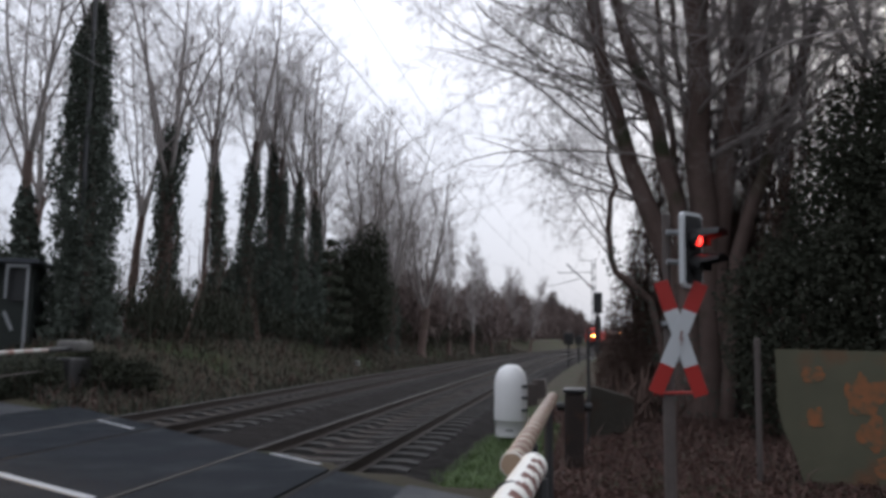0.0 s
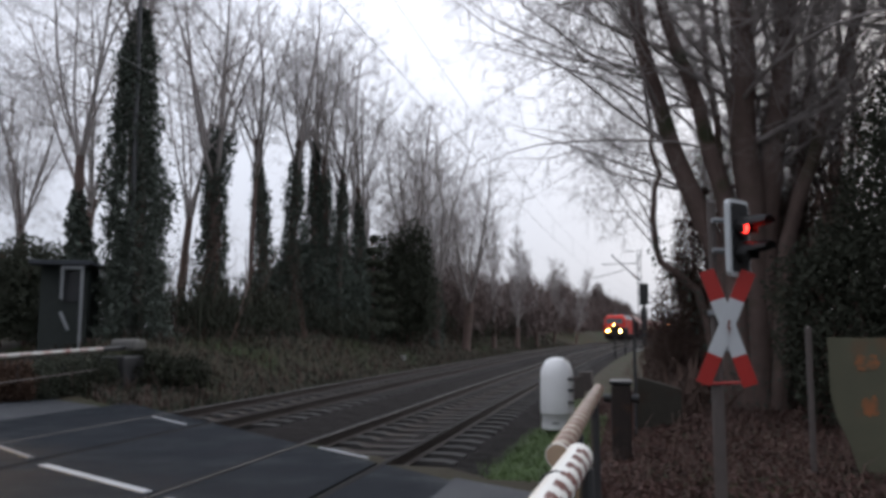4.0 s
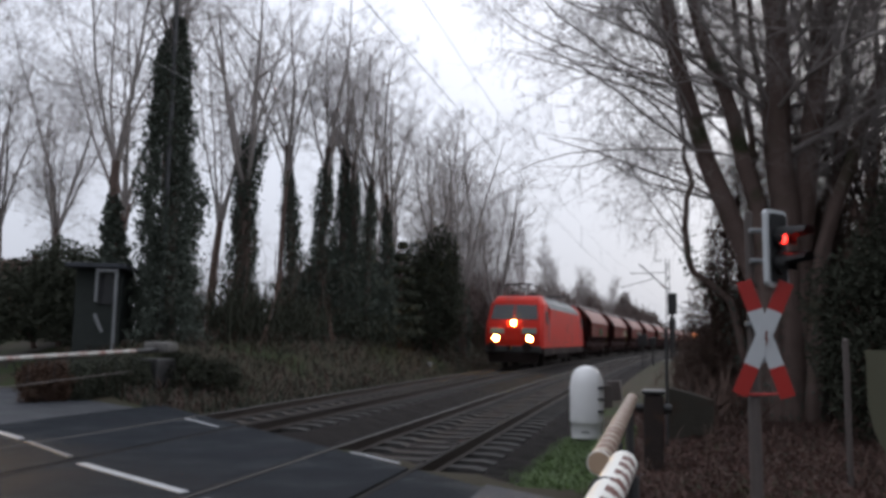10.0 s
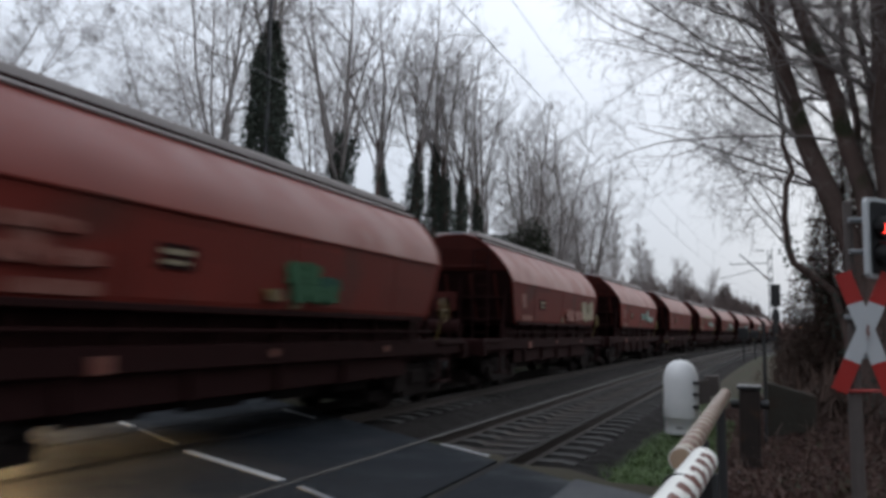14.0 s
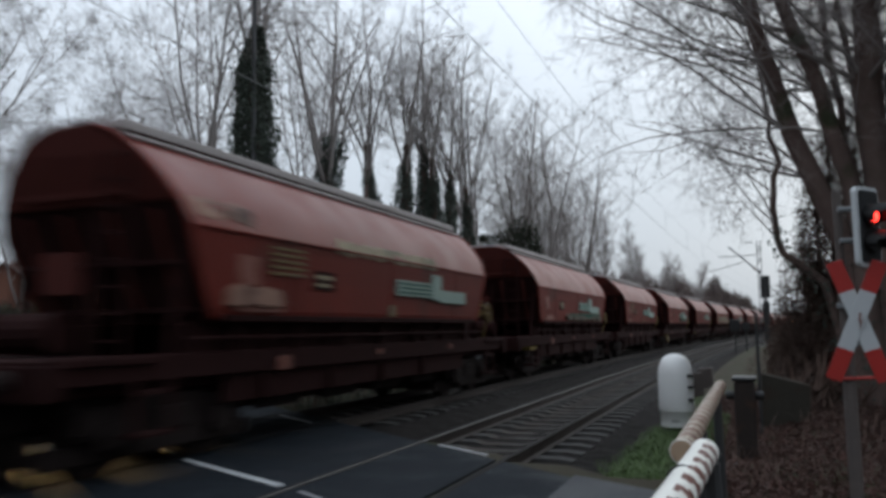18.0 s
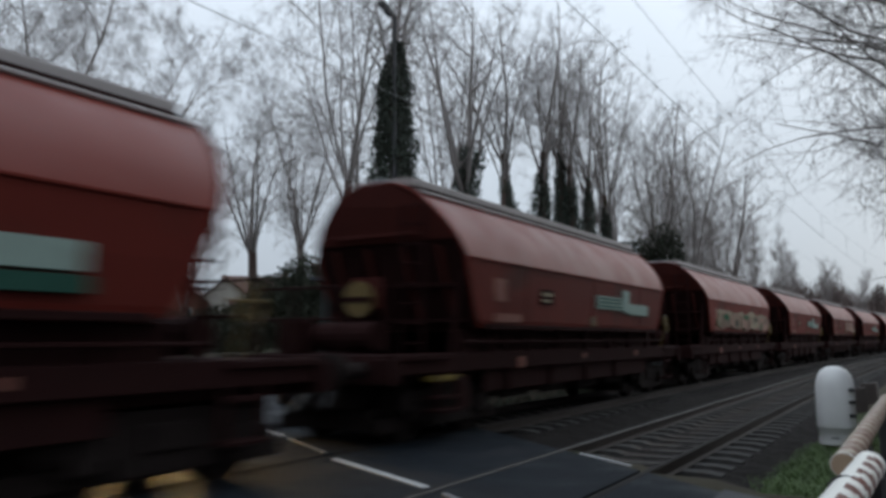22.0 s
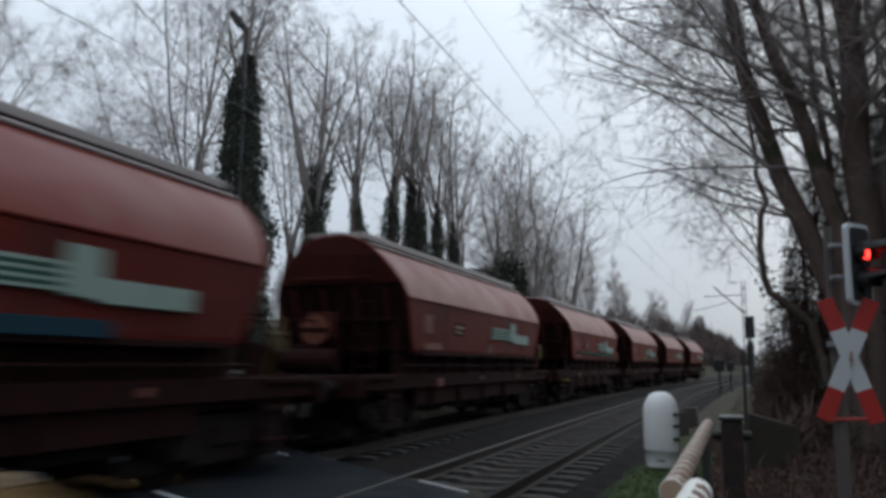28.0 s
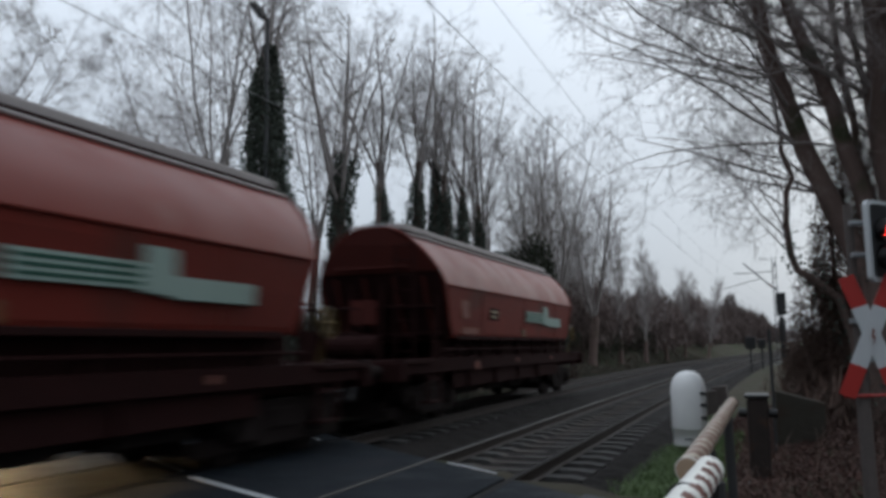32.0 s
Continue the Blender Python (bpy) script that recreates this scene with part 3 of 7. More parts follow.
def buffers(parent, y_end, sign):
    for s in (-1, 1):
        bm = bmesh.new()
        rod(bm, (s * 0.875, y_end - sign * 0.62, 1.05), (s * 0.875, y_end - sign * 0.2, 1.05), 0.11, seg=12)
        rod(bm, (s * 0.875, y_end - sign * 0.35, 1.05), (s * 0.875, y_end - sign * 0.04, 1.05), 0.08, seg=12)
        rod(bm, (s * 0.875, y_end - sign * 0.05, 1.05), (s * 0.875, y_end, 1.05), 0.23, seg=18)
        part("buffer", bm, M_BOGIE, parent)
    bm = bmesh.new()
    rod(bm, (0, y_end - sign * 0.6, 1.02), (0, y_end, 1.0), 0.06, seg=8)
    box(bm, (-0.09, min(y_end, y_end - sign * 0.3), 0.9), (0.09, max(y_end, y_end - sign * 0.3), 1.12), 0.03)
    part("coupling", bm, M_BOGIE, parent)


def build_loco():
    loco = thing("locomotive", 0, 0, 0, "red electric locomotive with a grey roof and three lit headlamps", "locomotive")
    L = 8.1  # half the body's length

    def ring(y, inset, top, roof):
        w = 1.49 - inset
        return [(-w, y, 1.02), (-w, y, 1.3), (-w, y, 2.0), (-w, y, min(top, 3.02)), (-w * 0.9, y, min(top, 3.28)), (-w * 0.66, y, roof),
                (w * 0.66, y, roof), (w * 0.9, y, min(top, 3.28)), (w, y, min(top, 3.02)), (w, y, 2.0), (w, y, 1.3), (w, y, 1.02)]

    # main body between the cabs
    bm = bmesh.new()
    mats = [0, 0, 0, 1, 1, 1, 1, 1, 0, 0, 0, 2]
    loft(bm, [ring(-L + 2.2, 0.0, 9, 3.62), ring(L - 2.2, 0.0, 9, 3.62)], mats)
    part("body", bm, [M_LOCORED, M_LOCOGREY, M_SKIRT], loco)
    for sgn in (-1, 1):
        # cab: the lower nose is upright, the upper face leans back, the corners are drawn in
        bm = bmesh.new()
        prof = [(1.02, 0.0), (1.4, -0.05), (1.95, 0.0), (2.2, 0.1), (3.2, 0.62), (3.38, 0.74), (3.52, 0.92), (3.62, 1.2), (3.67, 1.6)]
        secs = []

        def col(z, set_back):
            y0 = sgn * (L - set_back)
            wf = 1.34 if z < 2.4 else 1.34 - (z - 2.4) * 0.22
            ws = 1.49 if z < 3.02 else 1.49 - (z - 3.02) * 0.62
            y1 = sgn * (L - set_back - 0.42)
            y2 = sgn * (L - 2.2)
            y1 = y1 if abs(y1) > abs(y2) + 0.02 else y2 + sgn * 0.02
            return [(-ws, y2, z), (-ws, y1, z), (-wf, y0 - sgn * 0.08, z), (-wf * 0.5, y0, z), (wf * 0.5, y0, z), (wf, y0 - sgn * 0.08, z),
                    (ws, y1, z), (ws, y2, z)]
        loft(bm, [col(z, b) for z, b in prof])
        for f in bm.faces:
            if f.calc_center_median().z < 1.05:
                f.material_index = 1
        cab = part("cab", bm, [M_LOCORED, M_SKIRT], loco)
        # windscreens, laid on the leaning face
        for s in (-1, 1):
            bm = bmesh.new()
            def face(x, z):
                k = (z - 2.2) / 1.0
                return (x, sgn * (L - 0.1 - 0.52 * k + 0.03 - 0.06 * max(0.0, abs(x) - 0.6)), z)
            vs = [face(s * 0.035, 2.42), face(s * 1.2, 2.42), face(s * 1.1, 3.16), face(s * 0.035, 3.18)]
            o = Vector((0, sgn * 0.05, 0.02))
            a = [bm.verts.new(v) for v in vs]
            b = [bm.verts.new(Vector(v) - o) for v in vs]
            bm.faces.new(a)
            bm.faces.new(b[::-1])
            for i in range(4):
                bm.faces.new((a[i], a[(i + 1) % 4], b[(i + 1) % 4], b[i]))
            bmesh.ops.recalc_face_normals(bm, faces=bm.faces)
            part("windscreen", bm, M_GLASS, cab, "dark cab windscreen")
            # side window and door edge
            part("side_window", box(bmesh.new(), (s * 1.485 - 0.02, min(sgn * (L - 1.0), sgn * (L - 1.55)), 2.2),
                 (s * 1.485 + 0.02, max(sgn * (L - 1.0), sgn * (L - 1.55)), 2.85), 0.01), M_DARK, cab, "dark side window")
            bm = bmesh.new()
            rod(bm, (s * 1.52, sgn * (L - 1.75), 1.35), (s * 1.52, sgn * (L - 1.75), 2.5), 0.02, seg=8)
            part("handrail", bm, M_GALV, cab, "pale steel handrail")
            # pale band on the nose
            part("nose_panel", box(bmesh.new(), (min(s * 0.46, s * 1.16), sgn * (L + 0.0) - 0.03, 1.7),
                 (max(s * 0.46, s * 1.16), sgn * (L + 0.0) + 0.045, 1.97), 0.008), M_LOGO, cab, "pale grey panel on the nose")
            bm = bmesh.new()
            rod(bm, (s * 0.86, sgn * (L - 0.02), 1.47), (s * 0.86, sgn * (L + 0.075), 1.47), 0.16, seg=20)
            lampbody = part("lamp_housing", bm, M_BLACK, cab, "black round lamp housing")
            bm = bmesh.new()
            rod(bm, (s * 0.86, sgn * (L + 0.07), 1.47), (s * 0.86, sgn * (L + 0.09), 1.47), 0.125, seg=20)
            part("headlamp", bm, M_HEADLAMP if sgn < 0 else M_REDGLASS, cab, "glowing warm white headlamp" if sgn < 0 else "dark red tail lamp")
        bm = bmesh.new()
        rod(bm, (0, sgn * (L - 0.2), 2.24), (0, sgn * (L - 0.04), 2.24), 0.115, seg=20)
        part("top_lamp", bm, M_HEADLAMP if sgn < 0 else M_BLACK, cab, "glowing warm white top headlamp" if sgn < 0 else "unlit top lamp")
        # snow plough, bumper beam and steps
        bm = bmesh.new()
        prism(bm, [(-1.25, sgn * (L - 0.1)), (-0.4, sgn * (L + 0.12)), (0.4, sgn * (L + 0.12)), (1.25, sgn * (L - 0.1)), (1.25, sgn * (L - 0.25)),
                   (-1.25, sgn * (L - 0.25))], 2, 0.28, 0.78)
        part("plough", bm, M_BOGIE, loco)
        part("buffer_beam", box(bmesh.new(), (-1.42, sgn * L - 0.12, 0.78), (1.42, sgn * L + 0.06, 1.1), 0.04), M_DARK, loco)
        buffers(loco, sgn * 9.05, sgn)
        bogie(loco, sgn * 5.2, 2.6, 0.6, 1.1)
    # side skirt, mirrored louvre panels, plates
    for s in (-1, 1):
        part("skirt", box(bmesh.new(), (s * 1.46 - 0.03, -L + 0.45, 0.64), (s * 1.46 + 0.03, L - 0.45, 1.016), 0.02), M_LOCOBAND, loco, "grey sill along the side")
        part("roof_rail", box(bmesh.new(), (s * 1.44 - 0.03, -L + 2.0, 3.03), (s * 1.44 + 0.03, L - 2.0, 3.09), 0.01), M_DARK, loco,
             "dark gutter along the roof")
        part("side_emblem", box(bmesh.new(), (s * 1.492 - 0.004, 0.1, 1.86), (s * 1.492 + 0.006, 0.68, 2.32), 0.003), M_RUSTPATCH, loco,
             "faded rectangular emblem")
        part("emblem_field", box(bmesh.new(), (s * 1.494 - 0.004, 0.18, 1.94), (s * 1.494 + 0.01, 0.6, 2.24), 0.003), M_LOCORED, loco)
        part("side_emblem", box(bmesh.new(), (s * 1.492 - 0.004, -0.5, 1.24), (s * 1.492 + 0.006, 1.1, 1.3), 0.003), M_RUSTPATCH, loco)
        # sloping roof covers of unlike age, with narrow joints
        for k, (a, b) in enumerate(((-5.85, -3.4), (-3.3, -1.5), (-1.4, 0.7), (0.8, 2.9), (3.0, 4.4), (4.5, 5.85))):
            bm = bmesh.new()
            e = 0.02
            prism(bm, [(s * (1.34 + e), 3.3), (s * (0.985 + e), 3.615), (s * 0.985, 3.58), (s * 1.34, 3.26)], 1, a, b)
            part("roof_cover", bm, M_LOCOPALE if k in (1, 2, 4) else M_LOCOGREY, loco, "pale weathered roof cover" if k in (1, 2, 4) else "dull grey roof cover")
    for a, b in ((-5.0, -2.4), (-1.9, 1.6), (2.2, 4.8)):
        part("roof_cover", box(bmesh.new(), (-0.85, a, 3.6), (0.85, b, 3.78), 0.05), M_LOCOGREY, loco)
    part("transformer", box(bmesh.new(), (-1.3, -2.3, 0.32), (1.3, 2.3, 1.02), 0.06), M_BOGIE, loco)
    # pantographs, folded
    for yc, sg in ((-5.6, 1), (5.6, -1)):
        bm = bmesh.new()
        for x in (-0.4, 0.4):
            rod(bm, (x, yc - 0.7, 3.7), (x, yc + 0.7, 3.7), 0.035, seg=8)
        for x in (-0.4, 0.4):
            for k in (-0.6, 0.6):
                rod(bm, (x, yc + k, 3.6), (x, yc + k, 3.9), 0.05, seg=8)
        rod(bm, (0, yc - sg * 0.7, 3.86), (0, yc + sg * 1.0, 4.1), 0.04, seg=8)
        rod(bm, (0, yc + sg * 1.0, 4.1), (-0.45, yc - sg * 0.6, 4.28), 0.025, seg=8)
        rod(bm, (0, yc + sg * 1.0, 4.1), (0.45, yc - sg * 0.6, 4.28), 0.025, seg=8)
        pan = part("pantograph", bm, M_DARK, loco, "folded dark pantograph")
        for k in (-0.2, 0.2):
            bm = bmesh.new()
            rod(bm, (-0.6, yc - sg * 0.6 + k, 4.3), (0.6, yc - sg * 0.6 + k, 4.3), 0.03, seg=8)
            for s in (-1, 1):
                rod(bm, (s * 0.6, yc - sg * 0.6 + k, 4.3), (s * 0.95, yc - sg * 0.6 + k, 4.12), 0.02, seg=8)
            part("contact_strip", bm, M_DARK, pan)
    MOVING.append((loco, 8.22))
    return loco


def build_wagon_base():
    w = thing("hopper_wagon", 0, 0, 0, "oxide red covered hopper wagon with a rounded roof", "freight wagon", "wagons of the train")
    # roof and body: (half width, height) rings of the cross-section, drawn in at the ends
    sec = [(1.1, 1.6), (1.36, 1.66), (1.388, 1.76), (1.42, 2.2), (1.446, 2.58), (1.458, 2.73), (1.37, 3.0), (1.2, 3.26), (1.02, 3.47), (0.86, 3.62), (0.72, 3.73),
           (0.5, 3.84), (0.25, 3.9)]

    def reach(z):
        # how far the end reaches: overhanging at the roof and drawn in towards the foot along a soft curve
        k = max(0.0, min(1.0, (z - 1.6) / 2.15))
        return 4.72 + 0.95 * k ** 0.8

    def ring(y_of):
        return [(-x, y_of(z), z) for x, z in sec] + [(x, y_of(z), z) for x, z in reversed(sec)]

    bm = bmesh.new()
    n = 2 * len(sec)
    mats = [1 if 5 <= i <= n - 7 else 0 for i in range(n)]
    secs = [ring(lambda z: -reach(z))] + [ring(lambda z, y=y: y) for y in (-4.2, -2.8, -1.4, 0.0, 1.4, 2.8, 4.2)] + [ring(lambda z: reach(z))]
    loft(bm, secs, mats)
    # end faces get the darkened red: shade under the hood put into colour
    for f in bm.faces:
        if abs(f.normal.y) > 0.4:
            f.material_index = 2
    # the roof is one smooth curve between its creases
    for f in bm.faces:
        f.smooth = f.material_index == 1
    for e in bm.edges:
        e.smooth = all(f.smooth for f in e.link_faces)
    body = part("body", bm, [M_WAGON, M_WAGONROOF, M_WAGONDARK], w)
    for s in (-1, 1):
        part("edge_bead", box(bmesh.new(), (s * 1.462 - 0.02, -5.1, 2.7), (s * 1.462 + 0.02, 5.1, 2.735), 0.008), M_WAGON, body)
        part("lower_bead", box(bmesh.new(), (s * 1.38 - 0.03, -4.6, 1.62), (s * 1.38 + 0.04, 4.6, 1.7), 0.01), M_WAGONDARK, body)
        part("roof_hatch", box(bmesh.new(), (min(s * 0.22, s * 0.6), -5.5, 3.86), (max(s * 0.22, s * 0.6), 5.5, 4.0), 0.03), M_HATCH, w,
             "long pale roof hatch cover")
        part("hatch_seal", box(bmesh.new(), (min(s * 0.5, s * 0.64), -5.5, 3.78), (max(s * 0.5, s * 0.64), 5.5, 3.865), 0.005), M_WAGONDARK, w, "dark seal under the hatch")
        bm = bmesh.new()
        rod(bm, (s * 0.735, -5.55, 3.76), (s * 0.735, 5.55, 3.76), 0.03, seg=6)
        part("roof_bar", bm, M_HATCH, w, "pale bar along the roof edge")
        # faint ribs pressed into the side
        for y in (-3.1, 0.1, 3.3):
            bm = bmesh.new()
            for (x0, z0), (x1, z1) in zip(sec[2:5], sec[3:6]):
                rod(bm, (s * x0, y, z0), (s * x1, y, z1), 0.009, seg=5)
            part("side_seam", bm, M_WAGON, body)
    part("roof_walkway", box(bmesh.new(), (-0.18, -5.6, 3.92), (0.18, 5.6, 4.0), 0.01), M_GALV, w, "grey grating walkway on the roof")
    # rim of the roof at both ends and sloping end ribs
    for sgn in (-1, 1):
        bm = bmesh.new()
        rim = sec[1:]
        pts = [(-x, z) for x, z in rim] + [(x, z) for x, z in reversed(rim)]
        for a, b in zip(pts, pts[1:]):
            rod(bm, (a[0], sgn * reach(a[1]), a[1]), (b[0], sgn * reach(b[1]), b[1]), 0.03, seg=6)
        part("roof_rim", bm, M_WAGON, body)
        for x in (-1.0, -0.35, 0.35, 1.0):
            bm = bmesh.new()
            for za, zb in ((1.7, 2.3), (2.3, 2.9)):
                rod(bm, (x, sgn * (reach(za) + 0.02), za), (x, sgn * (reach(zb) + 0.02), zb), 0.045, seg=6)
            part("end_rib", bm, M_WAGONEND, body)
        # end posts, ladder, platform, brake wheel
        for x in (-1.3, 1.3):
            bm = bmesh.new()
            rod(bm, (x * 0.9, sgn * 5.3, 1.2), (x * 0.98, sgn * 5.12, 2.75), 0.05, seg=8)
            part("corner_post", bm, M_WAGONDARK, w)
        bm = bmesh.new()
        for x in (0.55, 0.95):
            rod(bm, (x, sgn * 5.75, 1.2), (x, sgn * 5.7, 3.5), 0.022, seg=6)
        for k in range(8):
            rod(bm, (0.55, sgn * 5.74, 1.4 + 0.3 * k), (0.95, sgn * 5.74, 1.4 + 0.3 * k), 0.015, seg=6)
        part("ladder", bm, M_WAGONDARK, w)
        bm = bmesh.new()
        for z in (1.75, 2.2):
            rod(bm, (-1.3, sgn * 6.95, z), (0.4, sgn * 6.95, z), 0.02, seg=6)
        for x in (-1.3, -0.5, 0.4):
            rod(bm, (x, sgn * 6.95, 1.25), (x, sgn * 6.95, 2.2), 0.02, seg=6)
        part("platform_rail", bm, M_WAGONDARK, w)
        # recessed end wall under the roof's hood, with its frame, cross bars and hood plate
        # the upper end plate follows the leaning end
        hood = [(x, z) for x, z in sec if z > 2.85]
        face = [(-x, z) for x, z in hood] + [(x, z) for x, z in reversed(hood)]
        bm = bmesh.new()
        outer = [bm.verts.new((x * 0.985, sgn * (reach(z) + 0.03), z)) for x, z in face]
        inner = [bm.verts.new((x * 0.985, sgn * (reach(z) - 0.03), z)) for x, z in face]
        bm.faces.new(outer)
        bm.faces.new(inner[::-1])
        for i in range(len(face)):
            j = (i + 1) % len(face)
            bm.faces.new((outer[i], outer[j], inner[j], inner[i]))
        bmesh.ops.recalc_face_normals(bm, faces=bm.faces)
        part("hood_plate", bm, M_WAGONEND, w, "dull red plate closing the roof's end")
        bm = bmesh.new()
        rod(bm, (-0.95, sgn * (reach(3.1) + 0.06), 3.1), (0.7, sgn * (reach(3.1) + 0.06), 3.1), 0.03, seg=6)
        part("grab_bar", bm, M_WAGONEND, w)
        bm = bmesh.new()
        for z in (1.75, 2.3):
            rod(bm, (-1.2, sgn * (reach(z) + 0.05), z), (1.2, sgn * (reach(z) + 0.05), z), 0.04, seg=6)
        for x in (-0.65, 0.05):
            rod(bm, (x, sgn * 5.4, 1.24), (x, sgn * 5.3, 2.8), 0.045, seg=6)
        part("end_frame", bm, M_WAGONDARK, w)
        # air reservoir, brake gear box and hoses on the platform
        bm = bmesh.new()
        rod(bm, (-0.75, sgn * 6.05, 1.5), (0.35, sgn * 6.05, 1.5), 0.22, seg=14)
        part("air_reservoir", bm, M_WAGONDARK, w)
        part("brake_box", box(bmesh.new(), (-1.2, sgn * 6.3 - 0.25, 1.24), (-0.85, sgn * 6.3 + 0.25, 1.75), 0.03), M_WAGONDARK, w)
        part("underfloor", box(bmesh.new(), (-1.0, min(sgn * 3.4, sgn * 7.0), 0.84), (1.0, max(sgn * 3.4, sgn * 7.0), 1.14), 0.02), M_WAGONDARK, w)
        bm = bmesh.new()
        rod(bm, (0.45, sgn * 7.12, 0.95), (0.5, sgn * 7.45, 0.55), 0.03, seg=6)
        rod(bm, (0.5, sgn * 7.45, 0.55), (0.45, sgn * 7.7, 0.75), 0.03, seg=6)
        part("air_hose", bm, M_BLACK, w)
        part("end_board", box(bmesh.new(), (-0.62, sgn * 5.42 - 0.02, 1.95), (-0.02, sgn * 5.42 + 0.02, 2.45), 0.01), M_WAGONEND, w, "faded red end board")
        part("platform", box(bmesh.new(), (-1.35, min(sgn * 5.6, sgn * 7.1), 1.17), (1.35, max(sgn * 5.6, sgn * 7.1), 1.24), 0.01), M_WAGONDARK, w)
        part("headstock", box(bmesh.new(), (-1.38, sgn * 7.05 - 0.1, 0.86), (1.38, sgn * 7.05 + 0.1, 1.2), 0.02), M_WAGONDARK, w)
        part("step", box(bmesh.new(), (1.2, sgn * 5.75 - 0.28, 0.42), (1.46, sgn * 5.75 + 0.28, 0.46), 0.005), M_WAGONDARK, w)
        part("step_guard", box(bmesh.new(), (1.36, sgn * 5.75 - 0.3, 0.84), (1.4, sgn * 5.75 + 0.3, 0.9), 0.005), M_WAGONDARK, w)
        for e in (-0.27, 0.27):
            part("step_hanger", box(bmesh.new(), (1.36, sgn * 5.75 + e - 0.03, 0.42), (1.4, sgn * 5.75 + e + 0.03, 1.0), 0.004), M_WAGONDARK, w)
        buffers(w, sgn * 7.74, sgn)
        bogie(w, sgn * 5.1, 1.8, 0.46, 1.0)
        # brake rigging and draw gear below the frame
        part("draw_gear", box(bmesh.new(), (-0.45, min(sgn * 6.0, sgn * 7.1), 0.5), (0.45, max(sgn * 6.0, sgn * 7.1), 0.9), 0.03), M_BOGIE, w)
        for s in (-1, 1):
            part("brake_beam", box(bmesh.new(), (s * 0.86 - 0.05, sgn * 5.1 - 1.7, 0.16), (s * 0.86 + 0.05, sgn * 5.1 + 1.7, 0.36), 0.02), M_BOGIE, w)
            part("spring_nest", box(bmesh.new(), (s * 1.02 - 0.04, sgn * 5.1 - 0.62, 0.2), (s * 1.02 + 0.04, sgn * 5.1 + 0.62, 0.8), 0.02), M_BOGIE, w)
        for y in (-1.65, 0.0, 1.65):
            part("brake_cross_beam", box(bmesh.new(), (-0.81, sgn * 5.1 + y - 0.06, 0.2), (0.81, sgn * 5.1 + y + 0.06, 0.5), 0.02), M_BOGIE, w)
    # frame, chutes, side details
    for s in (-1, 1):
        part("sole_bar", box(bmesh.new(), (s * 1.22 - 0.08, -7.0, 0.98), (s * 1.22 + 0.08, 7.0, 1.26), 0.015), M_WAGONDARK, w)
        for k in range(7):
            y = -4.2 + 1.4 * k
            part("side_stanchion", box(bmesh.new(), (s * 1.27 - 0.04, y - 0.05, 1.2), (s * 1.27 + 0.04, y + 0.05, 1.64), 0.01), M_WAGONDARK, w)
        bm = bmesh.new()
        rod(bm, (s * 1.34, -5.2, 1.42), (s * 1.34, 5.2, 1.42), 0.025, seg=6)
        part("operating_rod", bm, M_WAGONDARK, w)
        # dark plates added along the underframe, standing in for the shade below the body
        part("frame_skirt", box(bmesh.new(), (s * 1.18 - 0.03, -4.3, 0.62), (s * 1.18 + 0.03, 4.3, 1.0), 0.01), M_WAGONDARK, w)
        part("side_shade", box(bmesh.new(), (s * 1.12 - 0.02, -5.0, 1.24), (s * 1.12 + 0.02, 5.0, 1.62), 0.005), M_WAGONDARK, w, "added dark plate for the shade under the side")
        part("marking", box(bmesh.new(), (s * 1.405 - 0.012, 0.05, 1.72), (s * 1.405 + 0.012, 0.3, 1.92), 0.002), M_MUSTARD, w, "small yellow mark")
        part("data_field", box(bmesh.new(), (s * 1.405 - 0.012, -4.35, 1.74), (s * 1.405 + 0.012, -3.3, 1.88), 0.002), M_RUSTPATCH, w, "pale worn data lettering")
        part("data_field", box(bmesh.new(), (s * 1.425 - 0.012, -4.35, 2.08), (s * 1.425 + 0.012, -3.9, 2.5), 0.002), M_RUSTPATCH, w, "pale worn data table")
        for y in (-0.2, 3.2):
            part("plate", box(bmesh.new(), (s * 1.31 - 0.005, y, 1.08), (s * 1.31 + 0.012, y + 0.14, 1.18), 0.003), M_RUSTPATCH, w, "small pale plate")
        bm = bmesh.new()
        bmesh.ops.create_cone(bm, cap_ends=False, segments=24, radius1=0.24, radius2=0.24, depth=0.05, matrix=Matrix.Translation((s * 1.36, 5.78, 1.86)) @ pose(0, 0, 0, 0, 90))
        for a in range(3):
            d = Vector((0, math.cos(a * 1.047), math.sin(a * 1.047))) * 0.24
            c = Vector((s * 1.36, 5.78, 1.86))
            rod(bm, c - d, c + d, 0.02, seg=5)
        rod(bm, (s * 1.2, 5.78, 1.24), (s * 1.34, 5.78, 1.84), 0.025, seg=6)
        part("handwheel", bm, M_MUSTARD, w, "yellow brake handwheel")
        part("plate", box(bmesh.new(), (s * 1.31 - 0.005, -3.25, 0.98), (s * 1.31 + 0.012, -3.0, 1.16), 0.003), M_RUSTPATCH, w, "small dull plate")
        part("data_plate", box(bmesh.new(), (s * 1.42 - 0.012, -2.54, 2.08), (s * 1.42 + 0.012, -1.94, 2.36), 0.002), M_WAGONDARK, w, "small dark data plate")
        part("lettering_bar", box(bmesh.new(), (s * 1.425 - 0.012, -2.48, 2.24), (s * 1.425 + 0.016, -2.0, 2.3), 0.002), M_GRAFFITI, w)
        part("lettering_bar", box(bmesh.new(), (s * 1.425 - 0.012, -2.48, 2.13), (s * 1.425 + 0.016, -2.08, 2.18), 0.002), M_GRAFFITI, w)
